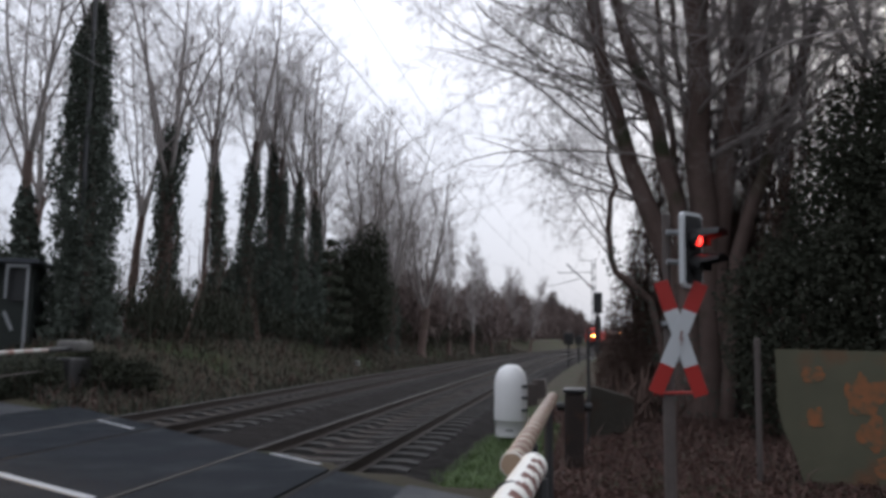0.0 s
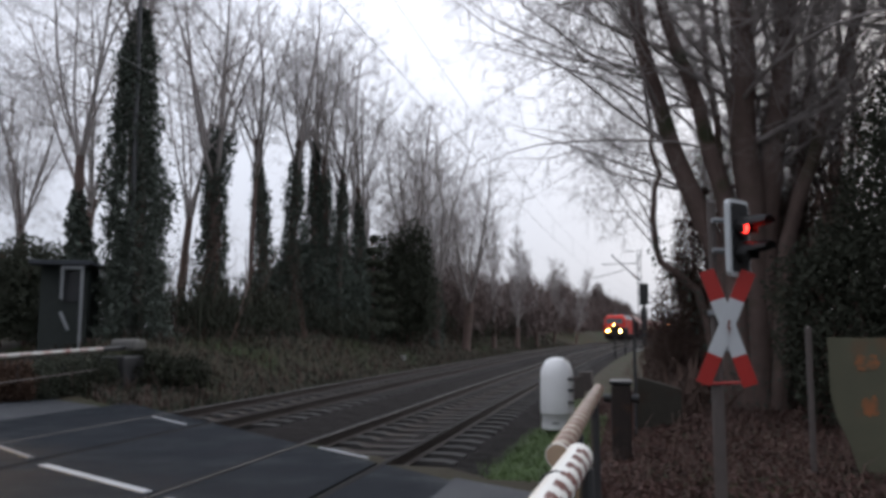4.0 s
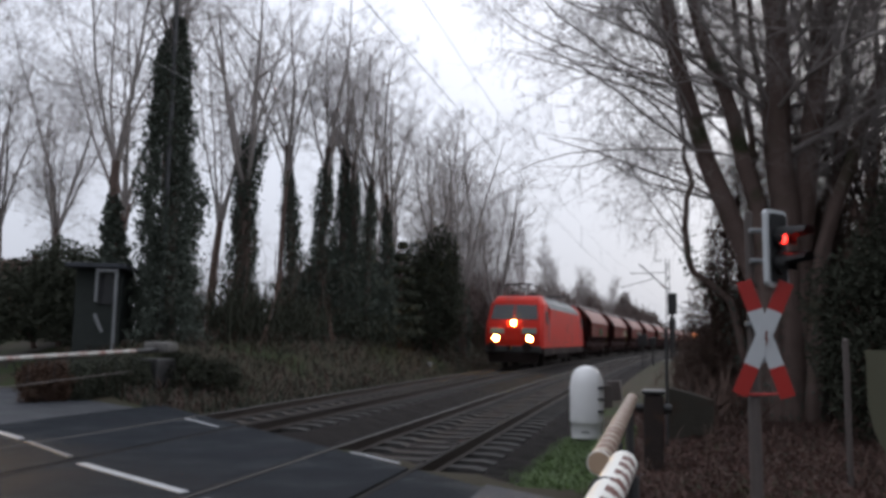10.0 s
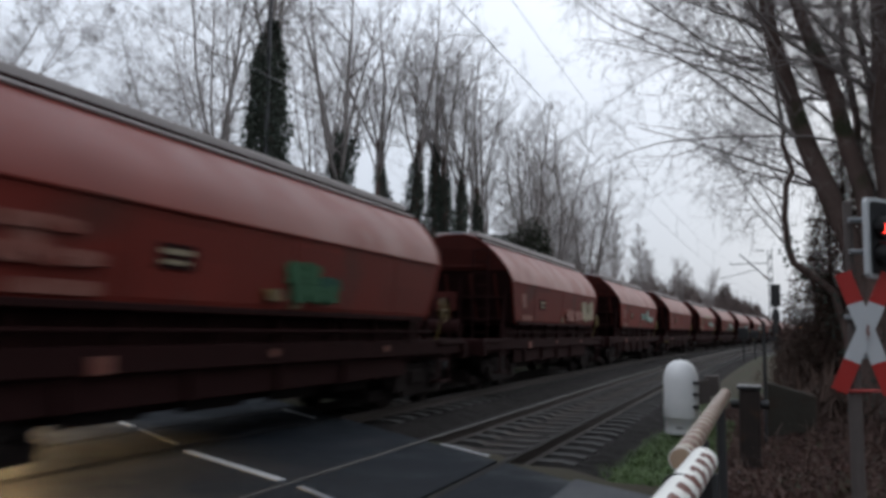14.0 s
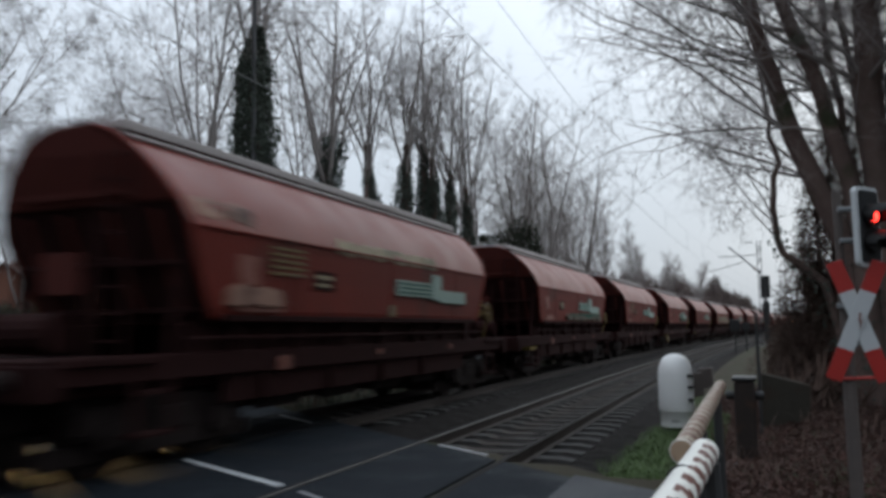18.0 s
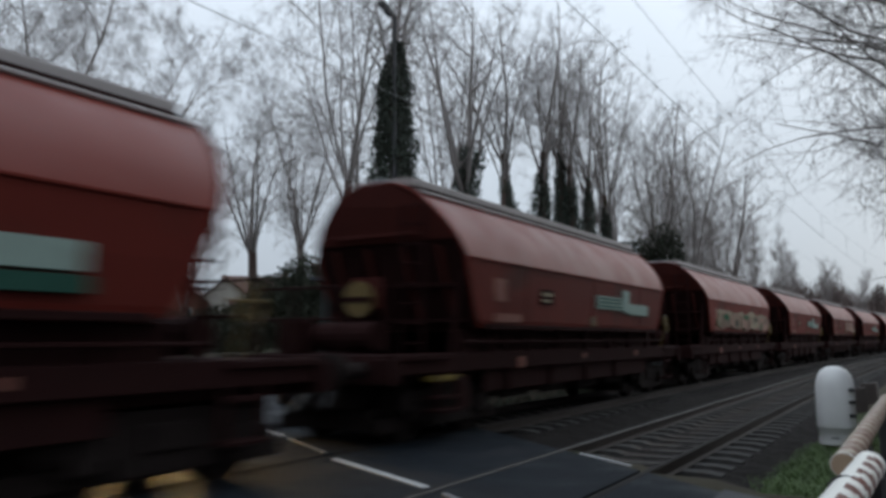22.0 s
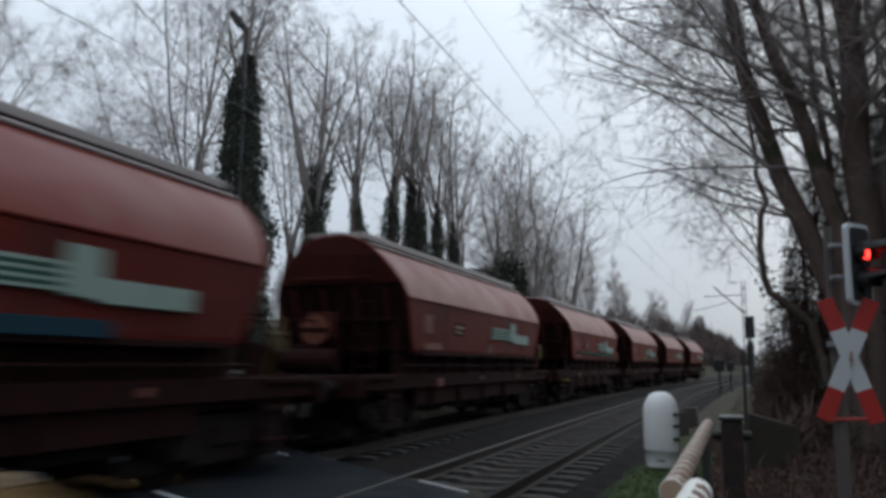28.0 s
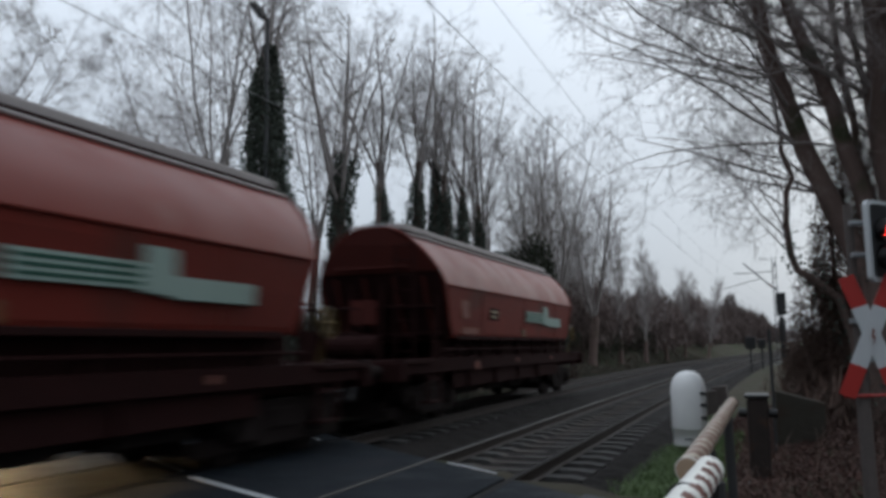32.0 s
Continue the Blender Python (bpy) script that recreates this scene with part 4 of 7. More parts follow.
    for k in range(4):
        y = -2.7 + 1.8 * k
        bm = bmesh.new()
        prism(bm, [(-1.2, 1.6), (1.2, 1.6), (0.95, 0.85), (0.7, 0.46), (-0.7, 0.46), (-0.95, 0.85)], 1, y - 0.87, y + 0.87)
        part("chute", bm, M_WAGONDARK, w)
        for s in (-1, 1):
            part("chute_flap", box(bmesh.new(), (s * 0.92 - 0.03, y - 0.6, 0.44), (s * 0.92 + 0.03, y + 0.6, 0.8), 0.01), M_BOGIE, w)
            part("flap_lever", box(bmesh.new(), (s * 1.26 - 0.03, y - 0.85, 0.62), (s * 1.26 + 0.03, y - 0.78, 1.5), 0.008), M_WAGONDARK, w)
    return w


def wagon_mark(w, name, lo, hi, mat, label="", out=0.0):
    """A painted panel on the near side, standing a few millimetres proud."""
    part(name, box(bmesh.new(), (1.4 + out, lo[0], lo[1]), (1.468 + out, hi[0], hi[1]), 0.004), mat, w, label)


def graffiti(w, y0, y1, z0, z1, mat, count, seed, label):
    """A row of irregular painted shapes with uneven outlines."""
    rnd = random.Random(seed)
    step = (y1 - y0) / count
    for i in range(count):
        cy, cz = y0 + step * (i + 0.5), (z0 + z1) / 2
        n = 18
        ring = []
        for k in range(n):
            a = 2 * math.pi * k / n
            r = 0.78 + 0.3 * noise.noise((math.cos(a) * 1.6 + seed + i * 3, math.sin(a) * 1.6, seed))
            sq = 1 / max(abs(math.cos(a)), abs(math.sin(a))) ** 0.7
            ring.append((cy + math.cos(a) * r * sq * step * 0.62, cz + math.sin(a) * r * sq * (z1 - z0) * 0.5 + rnd.uniform(-0.02, 0.02)))
        bm = prism(bmesh.new(), ring, 0, 1.38, 1.467 + 0.002 * (i % 3))
        for v in bm.verts:
            # paint above the crease follows the roof inwards
            v.co.x -= 0.326 * max(0.0, v.co.z - 2.73) + 0.33 * max(0.0, v.co.z - 3.0)
        part("graffiti", bm, mat, w, label)


def build_train():
    build_loco()
    base = build_wagon_base()
    looks = {1: "green graffiti low on its side", 2: "pale block graffiti", 5: "pale patches along its roof edge",
             10: "a large cream graffiti piece", 12: "cream block graffiti", 6: "dark olive graffiti below",
             14: "a dull blue lower band", 4: "faded small markings", 7: "a faded yellow data table"}
    wagons = [base] + [copy_thing(base, Matrix.Identity(4)) for _ in range(18)]
    for i, w in enumerate(wagons):
        k = i + 1
        w["label"] = "oxide red covered hopper wagon with " + looks.get(k, "a pale green-white panel")
        if k not in (1, 2, 4, 10, 12):
            # pale panel with a taller upright piece
            wagon_mark(w, "sign_panel", (0.3, 2.1), (2.0, 2.38), M_LOGO, "pale green-white lettering panel")
            wagon_mark(w, "sign_panel", (2.35, 2.02), (3.85, 2.27), M_LOGO, "pale green-white lettering panel", 0.003)
            wagon_mark(w, "sign_upright", (1.95, 2.06), (2.42, 2.56), M_LOGO, "pale upright shape of the panel", 0.006)
            for z in (2.14, 2.22, 2.3):
                wagon_mark(w, "sign_bar", (0.36, z), (1.9, z + 0.04), M_LOGOGREEN, "", 0.005)
            if k % 2 == 0 and k not in (14, 18):
                wagon_mark(w, "sign_base", (0.6, 1.84), (3.9, 1.99), M_LOGOGREEN, "dark green band under the panel")
        if k == 1:
            graffiti(w, 0.0, 1.25, 1.78, 2.12, M_GRAFGREEN, 3, 5, "green graffiti scrawl")
            graffiti(w, -0.1, 0.75, 2.0, 2.42, M_GRAFGREEN, 2, 15, "green graffiti scrawl")
            graffiti(w, 0.75, 1.35, 1.98, 2.24, M_LOGOGREEN, 1, 16, "dark green stroke of the scrawl")
            graffiti(w, -0.55, -0.2, 1.78, 2.0, M_MUSTARD, 1, 18, "small yellow graffiti")
            graffiti(w, -5.0, -3.3, 1.98, 2.2, M_RUSTPATCH, 4, 20, "pale worn lettering")
            graffiti(w, -4.9, -3.6, 2.28, 2.46, M_RUSTPATCH, 3, 21, "pale worn lettering")
        if k == 2:
            graffiti(w, 0.6, 2.8, 1.74, 2.2, M_RUSTPATCH, 2, 6, "pale block graffiti")
            graffiti(w, 2.8, 4.7, 1.74, 2.6, M_GRAFFITI, 2, 19, "pale grey-green block of the graffiti")
        if k == 5:
            graffiti(w, -5.2, -4.0, 2.8, 3.12, M_GRAFDULL, 2, 7, "pale worn patch")
            graffiti(w, -1.9, 2.2, 2.62, 2.92, M_GRAFFITI, 6, 8, "pale letters along the roof edge")
            graffiti(w, -4.6, -3.4, 1.76, 2.1, M_GRAFDULL, 2, 17, "pale worn patch")
        if k in (5, 7):
            for n in range(6):
                wagon_mark(w, "table_line", (-3.65, 2.24 + 0.085 * n), (-2.8, 2.275 + 0.085 * n), M_MUSTARD, "line of a faded yellow data table", -0.015)
        if k == 6:
            graffiti(w, -1.6, 4.4, 1.72, 1.96, M_GRAFDARK, 6, 9, "dark olive graffiti band")
            graffiti(w, -1.2, 4.0, 1.84, 1.98, M_LOGOGREEN, 5, 22, "dull green graffiti strokes")
        if k == 10:
            graffiti(w, -3.9, 5.0, 1.72, 2.42, M_GRAFDULL, 5, 10, "large cream graffiti piece")
            graffiti(w, -4.2, 4.8, 1.76, 2.5, M_GRAFFITI, 4, 13, "large cream graffiti piece")
            for n, (y, z, wd, ht) in enumerate(((-2.9, 2.2, 0.9, 0.2), (-1.2, 2.0, 0.6, 0.3), (0.4, 2.25, 1.0, 0.16), (2.2, 2.2, 1.0, 0.2), (3.2, 1.95, 0.35, 0.34), (4.3, 2.15, 0.4, 0.3))):
                ring = [(y + math.cos(t) * wd * 0.5 * (1 + 0.35 * noise.noise((math.cos(t) * 2, math.sin(t) * 2, n))), z + math.sin(t) * ht * 0.5 * (1 + 0.4 * noise.noise((math.sin(t) * 2, math.cos(t) * 2, n + 7)))) for t in [0.3927 * i for i in range(16)]]
                part("graffiti", prism(bmesh.new(), ring, 0, 1.4, 1.476), M_GRAFGREEN if n % 2 == 0 else M_GRAFDARK, w, "green shape in the graffiti" if n % 2 == 0 else "dark shape in the graffiti")
        if k == 12:
            graffiti(w, 0.1, 4.8, 1.8, 2.66, M_GRAFDULL, 4, 12, "cream block graffiti")
        if k == 14:
            wagon_mark(w, "blue_band", (-3.0, 1.69), (2.6, 1.86), M_GRAFBLUE, "dull blue band")
        if k == 16:
            graffiti(w, -4.0, 2.6, 1.86, 1.98, M_LOGOGREEN, 9, 29, "dull green graffiti band")
        if k == 17:
            wagon_mark(w, "sign_base", (0.4, 1.84), (3.9, 2.0), M_LOGOGREEN, "dark green band under the panel", 0.004)
            graffiti(w, -1.0, 0.25, 1.72, 2.0, M_MUSTARD, 2, 31, "small yellow graffiti")
            for y in (1.15, 1.95, 3.6):
                wagon_mark(w, "red_mark", (y - 0.2, 1.73), (y + 0.2, 1.81), M_SIGNRED, "small red mark", 0.004)
        if k in (4, 6, 8, 9, 16):
            # soiled yellow corner steps at the leading end
            for z, o in ((0.44, 1.47), (0.62, 1.44), (0.87, 1.42)):
                part("corner_step", box(bmesh.new(), (1.2, -6.15, z), (o, -5.4, z + (0.07 if z > 0.8 else 0.04)), 0.008), M_YELLOW if z > 0.8 else M_WAGONDARK, w, "soiled yellow corner step" if z > 0.8 else "dark corner step")
            part("step_plate", box(bmesh.new(), (1.405, -5.5, 0.46), (1.43, -5.2, 0.92), 0.006), M_WAGONDARK, w, "dark plate beside the steps")
            if k == 8:
                part("step_plate", box(bmesh.new(), (1.41, -6.1, 0.5), (1.44, -5.52, 0.84), 0.006), M_MUSTARD, w, "soiled yellow plate on the corner steps")
        if k in (4, 6, 8, 9, 10, 15, 16, 18):
            bm = bmesh.new()
            bmesh.ops.create_cone(bm, cap_ends=True, segments=20, radius1=0.29, radius2=0.29, depth=0.07, matrix=Matrix.Translation((-0.42, -5.5, 2.1)) @ pose(0, 0, 0, 90))
            disc = part("brake_wheel", bm, M_RUSTDISC if k in (10, 15) else M_MUSTARD, w, "rust red disc on the wagon's end" if k in (10, 15) else "yellow disc on the wagon's end")
            part("spoke", box(bmesh.new(), (-0.7, -5.56, 2.06), (-0.14, -5.535, 2.14)), M_WAGONDARK, disc)
        MOVING.append((w, 10.54 + 15.525 * k))


build_train()


# ---- signs and barriers at the crossing ----
def build_cross():
    """Red and white warning cross on an upright post, which also carries the light signal."""
    c = thing("warning_cross", 0.69, 6.95, 0.1, "red and white railway warning cross on a weathered post", "traffic sign")
    bm = bmesh.new()
    rod(bm, (0, 0.0, -0.3), (-0.008, 0.0, 1.3), 0.05, seg=14)
    rod(bm, (-0.008, 0.0, 1.29), (-0.015, 0.0, 2.45), 0.034, seg=14)
    part("post", bm, M_POST, c)
    zc = 1.41
    for s in (-1, 1):
        for lo, hi, mat, nm in ((-0.49, -0.24, M_SIGNRED, "arm_tip"), (-0.24, 0.24, M_SIGNWHITE, "arm"), (0.24, 0.49, M_SIGNRED, "arm_tip")):
            m = Matrix.Translation((0.075 - 0.01 * s, -0.075 - 0.008 * (s > 0), zc)) @ pose(0, 0, 0, 0, s * 20.5 + 2.0, 0)
            bm = bmesh.new()
            box(bm, (-0.06, -0.006, lo), (0.06, 0.006, hi), 0.003)
            bmesh.ops.transform(bm, matrix=m, verts=bm.verts)
            part(nm, bm, mat, c, "red reflective end" if mat is M_SIGNRED else "white reflective arm")
    bm = bmesh.new()
    rod(bm, (-0.14, -0.06, zc - 0.455), (0.29, -0.06, zc - 0.435), 0.012, seg=8)
    part("brace", bm, M_SIGNRED, c, "thin red brace between the lower arms")
    for z in (zc + 0.1, zc - 0.2):
        part("clamp", boxed((-0.06, -0.07, z), (0.08, 0.05, z + 0.04), 0.005), M_GALV, c)
    bm = bmesh.new()
    k = 0.085
    prism(bm, [(0.0 + k, zc + 0.06), (0.016 + k, zc + 0.055), (0.003 + k, zc + 0.006), (0.018 + k, zc), (-0.003 + k, zc - 0.07), (0.003 + k, zc - 0.012), (-0.01 + k, zc - 0.006)],
          1, -0.1, -0.092)
    part("arrow_mark", bm, M_RUSTPATCH, c)


def build_signal():
    g = thing("crossing_light_signal", 0.87, 6.9, 2.24, "level crossing light signal with a white-edged black board, showing red", "traffic light", rz=52)
    bm = bmesh.new()
    rod(bm, (0, 0.05, -0.1), (-0.14, 0.14, -0.1), 0.022, seg=8)
    part("bracket", bm, M_GALV, g)
    bm = bmesh.new()
    rod(bm, (0, 0.05, 0.15), (-0.14, 0.14, 0.15), 0.022, seg=8)
    part("bracket", bm, M_GALV, g)

    def rounded(w, h, r, n=5):
        out = []
        for cx, cz, a in ((w / 2 - r, h / 2 - r, 0), (-w / 2 + r, h / 2 - r, 90), (-w / 2 + r, -h / 2 + r, 180), (w / 2 - r, -h / 2 + r, 270)):
            for i in range(n):
                t = radians(a + 90 * i / (n - 1))
                out.append((cx + r * math.cos(t), cz + r * math.sin(t)))
        return out
    part("white_border", prism(bmesh.new(), rounded(0.3, 0.63, 0.05), 1, -0.02, 0.02), M_SIGNWHITE, g, "white border of the signal board")
    part("backing_board", prism(bmesh.new(), rounded(0.235, 0.565, 0.03), 1, -0.035, -0.015), M_BLACK, g, "black signal board")
    for z, mat, nm in ((0.08, M_REDLAMP, "red_lamp"), (-0.13, M_BLACK, "amber_lamp")):
        bm = bmesh.new()
        rod(bm, (0, -0.07, z), (0, -0.03, z), 0.085, seg=20)
        part("lamp_body", bm, M_BLACK, g)
        bm = bmesh.new()
        bmesh.ops.create_uvsphere(bm, u_segments=16, v_segments=8, radius=0.045, matrix=Matrix.Translation((0, -0.07, z)))
        for v in bm.verts:
            v.co.y = -0.07 + (v.co.y + 0.07) * 0.5
        part(nm, bm, mat, g, "glowing red lens" if mat is M_REDLAMP else "unlit amber lens", True)
        bm = bmesh.new()
        n = 14
        a = [bm.verts.new((0.1 * math.cos(radians(-20 + 220 * i / n)), -0.03, z + 0.1 * math.sin(radians(-20 + 220 * i / n)))) for i in range(n + 1)]
        b = [bm.verts.new((0.1 * math.cos(radians(-20 + 220 * i / n)), -0.03 - (0.26 if 2 < i < n - 2 else 0.1), z + 0.1 * math.sin(radians(-20 + 220 * i / n)) - 0.01)) for i in range(n + 1)]
        for i in range(n):
            bm.faces.new((a[i], a[i + 1], b[i + 1], b[i]))
        bmesh.ops.solidify(bm, geom=list(bm.faces), thickness=0.006)
        part("visor", bm, M_BLACK, g, "black lamp visor")


build_cross()
build_signal()


def striped_tube(thing_ob, y0, y1, x0, x1, z0, z1, r, step, pale=None, over=84):
    """A tube along y with slanting red rings on its side."""
    n = 18
    rows = int((y1 - y0) / 0.03)
    verts, faces, mats = [], [], []
    for j in range(rows + 1):
        t = j / rows
        y = y0 + (y1 - y0) * t
        for i in range(n):
            a = 2 * math.pi * i / n
            verts.append((x0 + (x1 - x0) * t + r * math.cos(a), y, z0 + (z1 - z0) * t + r * math.sin(a)))
    for j in range(rows):
        for i in range(n):
            faces.append((j * n + i, j * n + (i + 1) % n, (j + 1) * n + (i + 1) % n, (j + 1) * n + i))
            a = 360 * (i + 0.5) / n
            y = (y1 - y0) * j / rows
            side = a < over or a > 215
            slant = (a if a < 180 else a - 360) / 100.0 * 0.06
            red = side and ((y + slant) % step) < step * 0.5
            mats.append(1 if red else 0)
    ob = raw("striped_tube", verts, faces, pale or M_TUBEWHITE, thing_ob, "white tube with slanting dark red stripes", True)
    ob.data.materials.append(M_TUBERED)
    for p, m in zip(ob.data.polygons, mats):
        p.material_index = m
    return ob


def build_near_barriers():
    b = thing("barrier_rail", -0.2, 3.2, 0.0, "white and red striped guard tube with a rounded end", "barrier", "barrier tubes")
    t = striped_tube(b, -3.4, 0.0, -0.1, 0.0, 1.03, 1.0, 0.052, 0.17)
    bm = bmesh.new()
    bmesh.ops.create_uvsphere(bm, u_segments=18, v_segments=10, radius=0.054, matrix=Matrix.Translation((0, 0, 1.0)))
    part("rounded_end", bm, M_TUBEWHITE, b, "rounded white end cap", True)
    bm = bmesh.new()
    rod(bm, (-0.027, -0.66, 1.006), (-0.027, -0.65, 1.006), 0.0545, seg=18)
    part("joint_ring", bm, M_DARK, b, "dark joint round the tube")
    for y in (-2.9, -0.12):
        bm = bmesh.new()
        rod(bm, (0.06, y, -0.3), (0.03, y, 0.98), 0.032, seg=10)
        part("post", bm, M_DARK, b)
    c = thing("barrier_rail", -0.33, 3.75, 0.0, "white and brown-red striped guard tube with a tan end cap", "barrier", "barrier tubes")
    striped_tube(c, 0.0, 3.9, 0.0, 0.03, 0.92, 0.94, 0.052, 0.2, M_TUBETAN, 112)
    bm = bmesh.new()
    rod(bm, (0, -0.015, 0.92), (0, 0.02, 0.92), 0.05, seg=20)
    part("end_cap", bm, M_CAP, c, "tan round end cap")
    bm = bmesh.new()
    rod(bm, (0, -0.008, 0.92), (0, 0.012, 0.92), 0.056, seg=20)
    part("cap_rim", bm, M_TUBEWHITE, c)
    for y in (0.9, 3.0):
        bm = bmesh.new()
        rod(bm, (0.05, y, -0.3), (0.03, y, 0.9), 0.035, seg=10)
        part("post", bm, M_DARK, c)


build_near_barriers()


def build_bollard():
    b = thing("dome_bollard", -1.22, 13.54, -0.14, "large white round-topped bollard with a seam near its foot", "bollard")
    part("body", spun(bmesh.new(), [(0.0, 0.0), (0.25, 0.0), (0.255, 0.02), (0.255, 0.24), (0.265, 0.245), (0.275, 0.27), (0.277, 0.85), (0.265, 0.95),
         (0.235, 1.04), (0.18, 1.12), (0.1, 1.165), (0.0, 1.18)], 32), M_WHITE, b, smooth=True)
    for z in (0.42, 0.62, 0.8):
        part("hinge", boxed((0.2, -0.2, z), (0.29, -0.12, z + 0.05), 0.01), M_DARK, b, "dark hinge")
    part("vent", boxed((-0.06, -0.262, 0.1), (0.06, -0.25, 0.12), 0.003), M_DARK, b)


build_bollard()


def build_barrier_drive(x, y, z, rz, label):
    d = thing("barrier_drive", x, y, z, label, "barrier machine", rz=rz)
    part("housing", boxed((-0.11, -0.2, -0.2), (0.11, 0.2, 0.92), 0.04), M_RUSTYDARK, d)
    part("cap", boxed((-0.13, -0.22, 0.92), (0.13, 0.22, 0.96), 0.02), M_BLACK, d)
    part("base", boxed((-0.2, -0.3, -0.3), (0.2, 0.3, 0.0), 0.02), M_POST, d)
    bm = bmesh.new()
    rod(bm, (-0.2, 0, 0.75), (0.2, 0, 0.75), 0.05, seg=12)
    part("axle", bm, M_BLACK, d)
    return d


build_barrier_drive(-0.12, 9.6, -0.05, 0, "dark narrow barrier drive on a base of old concrete")


def build_thin_pole():
    p = thing("thin_pole", 0.05, 11.5, -0.1, "thin dark steel pole beside the barrier", "post")
    bm = bmesh.new()
    rod(bm, (0, 0, -0.2), (0, 0, 1.75), 0.022, seg=8)
    part("tube", bm, M_DARK, p)
    slab = thing("concrete_slab", 0.32, 12.0, -0.1, "dull grey leaning concrete slab in the leaves", "slab", rz=10)
    bm = bmesh.new()
    prism(bm, [(-0.28, -0.2), (0.34, -0.2), (0.34, 0.78), (-0.28, 0.95)], 1, -0.05, 0.05)
    bmesh.ops.rotate(bm, cent=(0, 0, 0), matrix=Matrix.Rotation(radians(12), 3, "X"), verts=bm.verts)
    part("face", bm, M_MOSSY, slab)


build_thin_pole()


def build_far_barrier():
    b = thing("lowered_barrier", -11.75, 16.2, 0.0, "lowered white and red barrier arm with thin hanging rods", "barrier", rz=0)
    a0, a1 = Vector((0.05, -0.3, 1.03)), Vector((3.1, -10.5, 1.0))
    d = (a1 - a0).normalized()
    for i in range(24):
        p, q = a0 + (a1 - a0) * (i / 24), a0 + (a1 - a0) * ((i + 1) / 24)
        bm = bmesh.new()
        rod(bm, p, q, 0.045 - 0.0006 * i, seg=12)
        part("arm_section", bm, M_ARMWHITE if i % 2 else M_ARMRED, b, "dull white section" if i % 2 else "faded red-white section")
    for i in range(44):
        p = a0 + (a1 - a0) * ((i + 0.5) / 44)
        bm = bmesh.new()
        rod(bm, p - Vector((0, 0, 0.04)), p - Vector((0, 0, 0.16 if i % 4 else 0.45)), 0.012 if i % 4 else 0.007, seg=5)
        part("hanger_rod", bm, M_DARK, b)
    bm = bmesh.new()
    rod(bm, a0 - Vector((0, 0, 0.45)), a1 - Vector((0, 0, 0.45)), 0.012, seg=6)
    part("lower_bar", bm, M_POST, b)
    drive = part("drive", boxed((-0.35, 0.1, -0.1), (0.35, 0.9, 0.85), 0.05), M_DARK, b, "dark barrier drive")
    part("counterweight", boxed((-0.38, 0.55, 0.98), (0.3, 1.05, 1.24), 0.08), M_OLDCONCRETE, b, "grey concrete counterweight")
    bm = bmesh.new()
    rod(bm, (0, 0.9, 1.05), a0, 0.06, seg=10)
    part("arm_root", bm, M_DARK, b)


build_far_barrier()


def build_stone(x, y, z, sx, sy, sz, label, name="marker_stone", mat=None):
    bm = box(bmesh.new(), (-sx / 2, -sy / 2, -0.2), (sx / 2, sy / 2, sz), 0.03)
    for v in bm.verts:
        v.co += Vector((noise.noise(v.co * 4 + Vector((x, y, 0))) * 0.03, 0, noise.noise(v.co * 3) * 0.02))
    ob = part(name, bm, mat or M_CONCRETE)
    ob.matrix_world = pose(x, y, z, random.uniform(-4, 4), random.uniform(-4, 4), random.uniform(-20, 20))
    return tagged(ob, label, "stone")


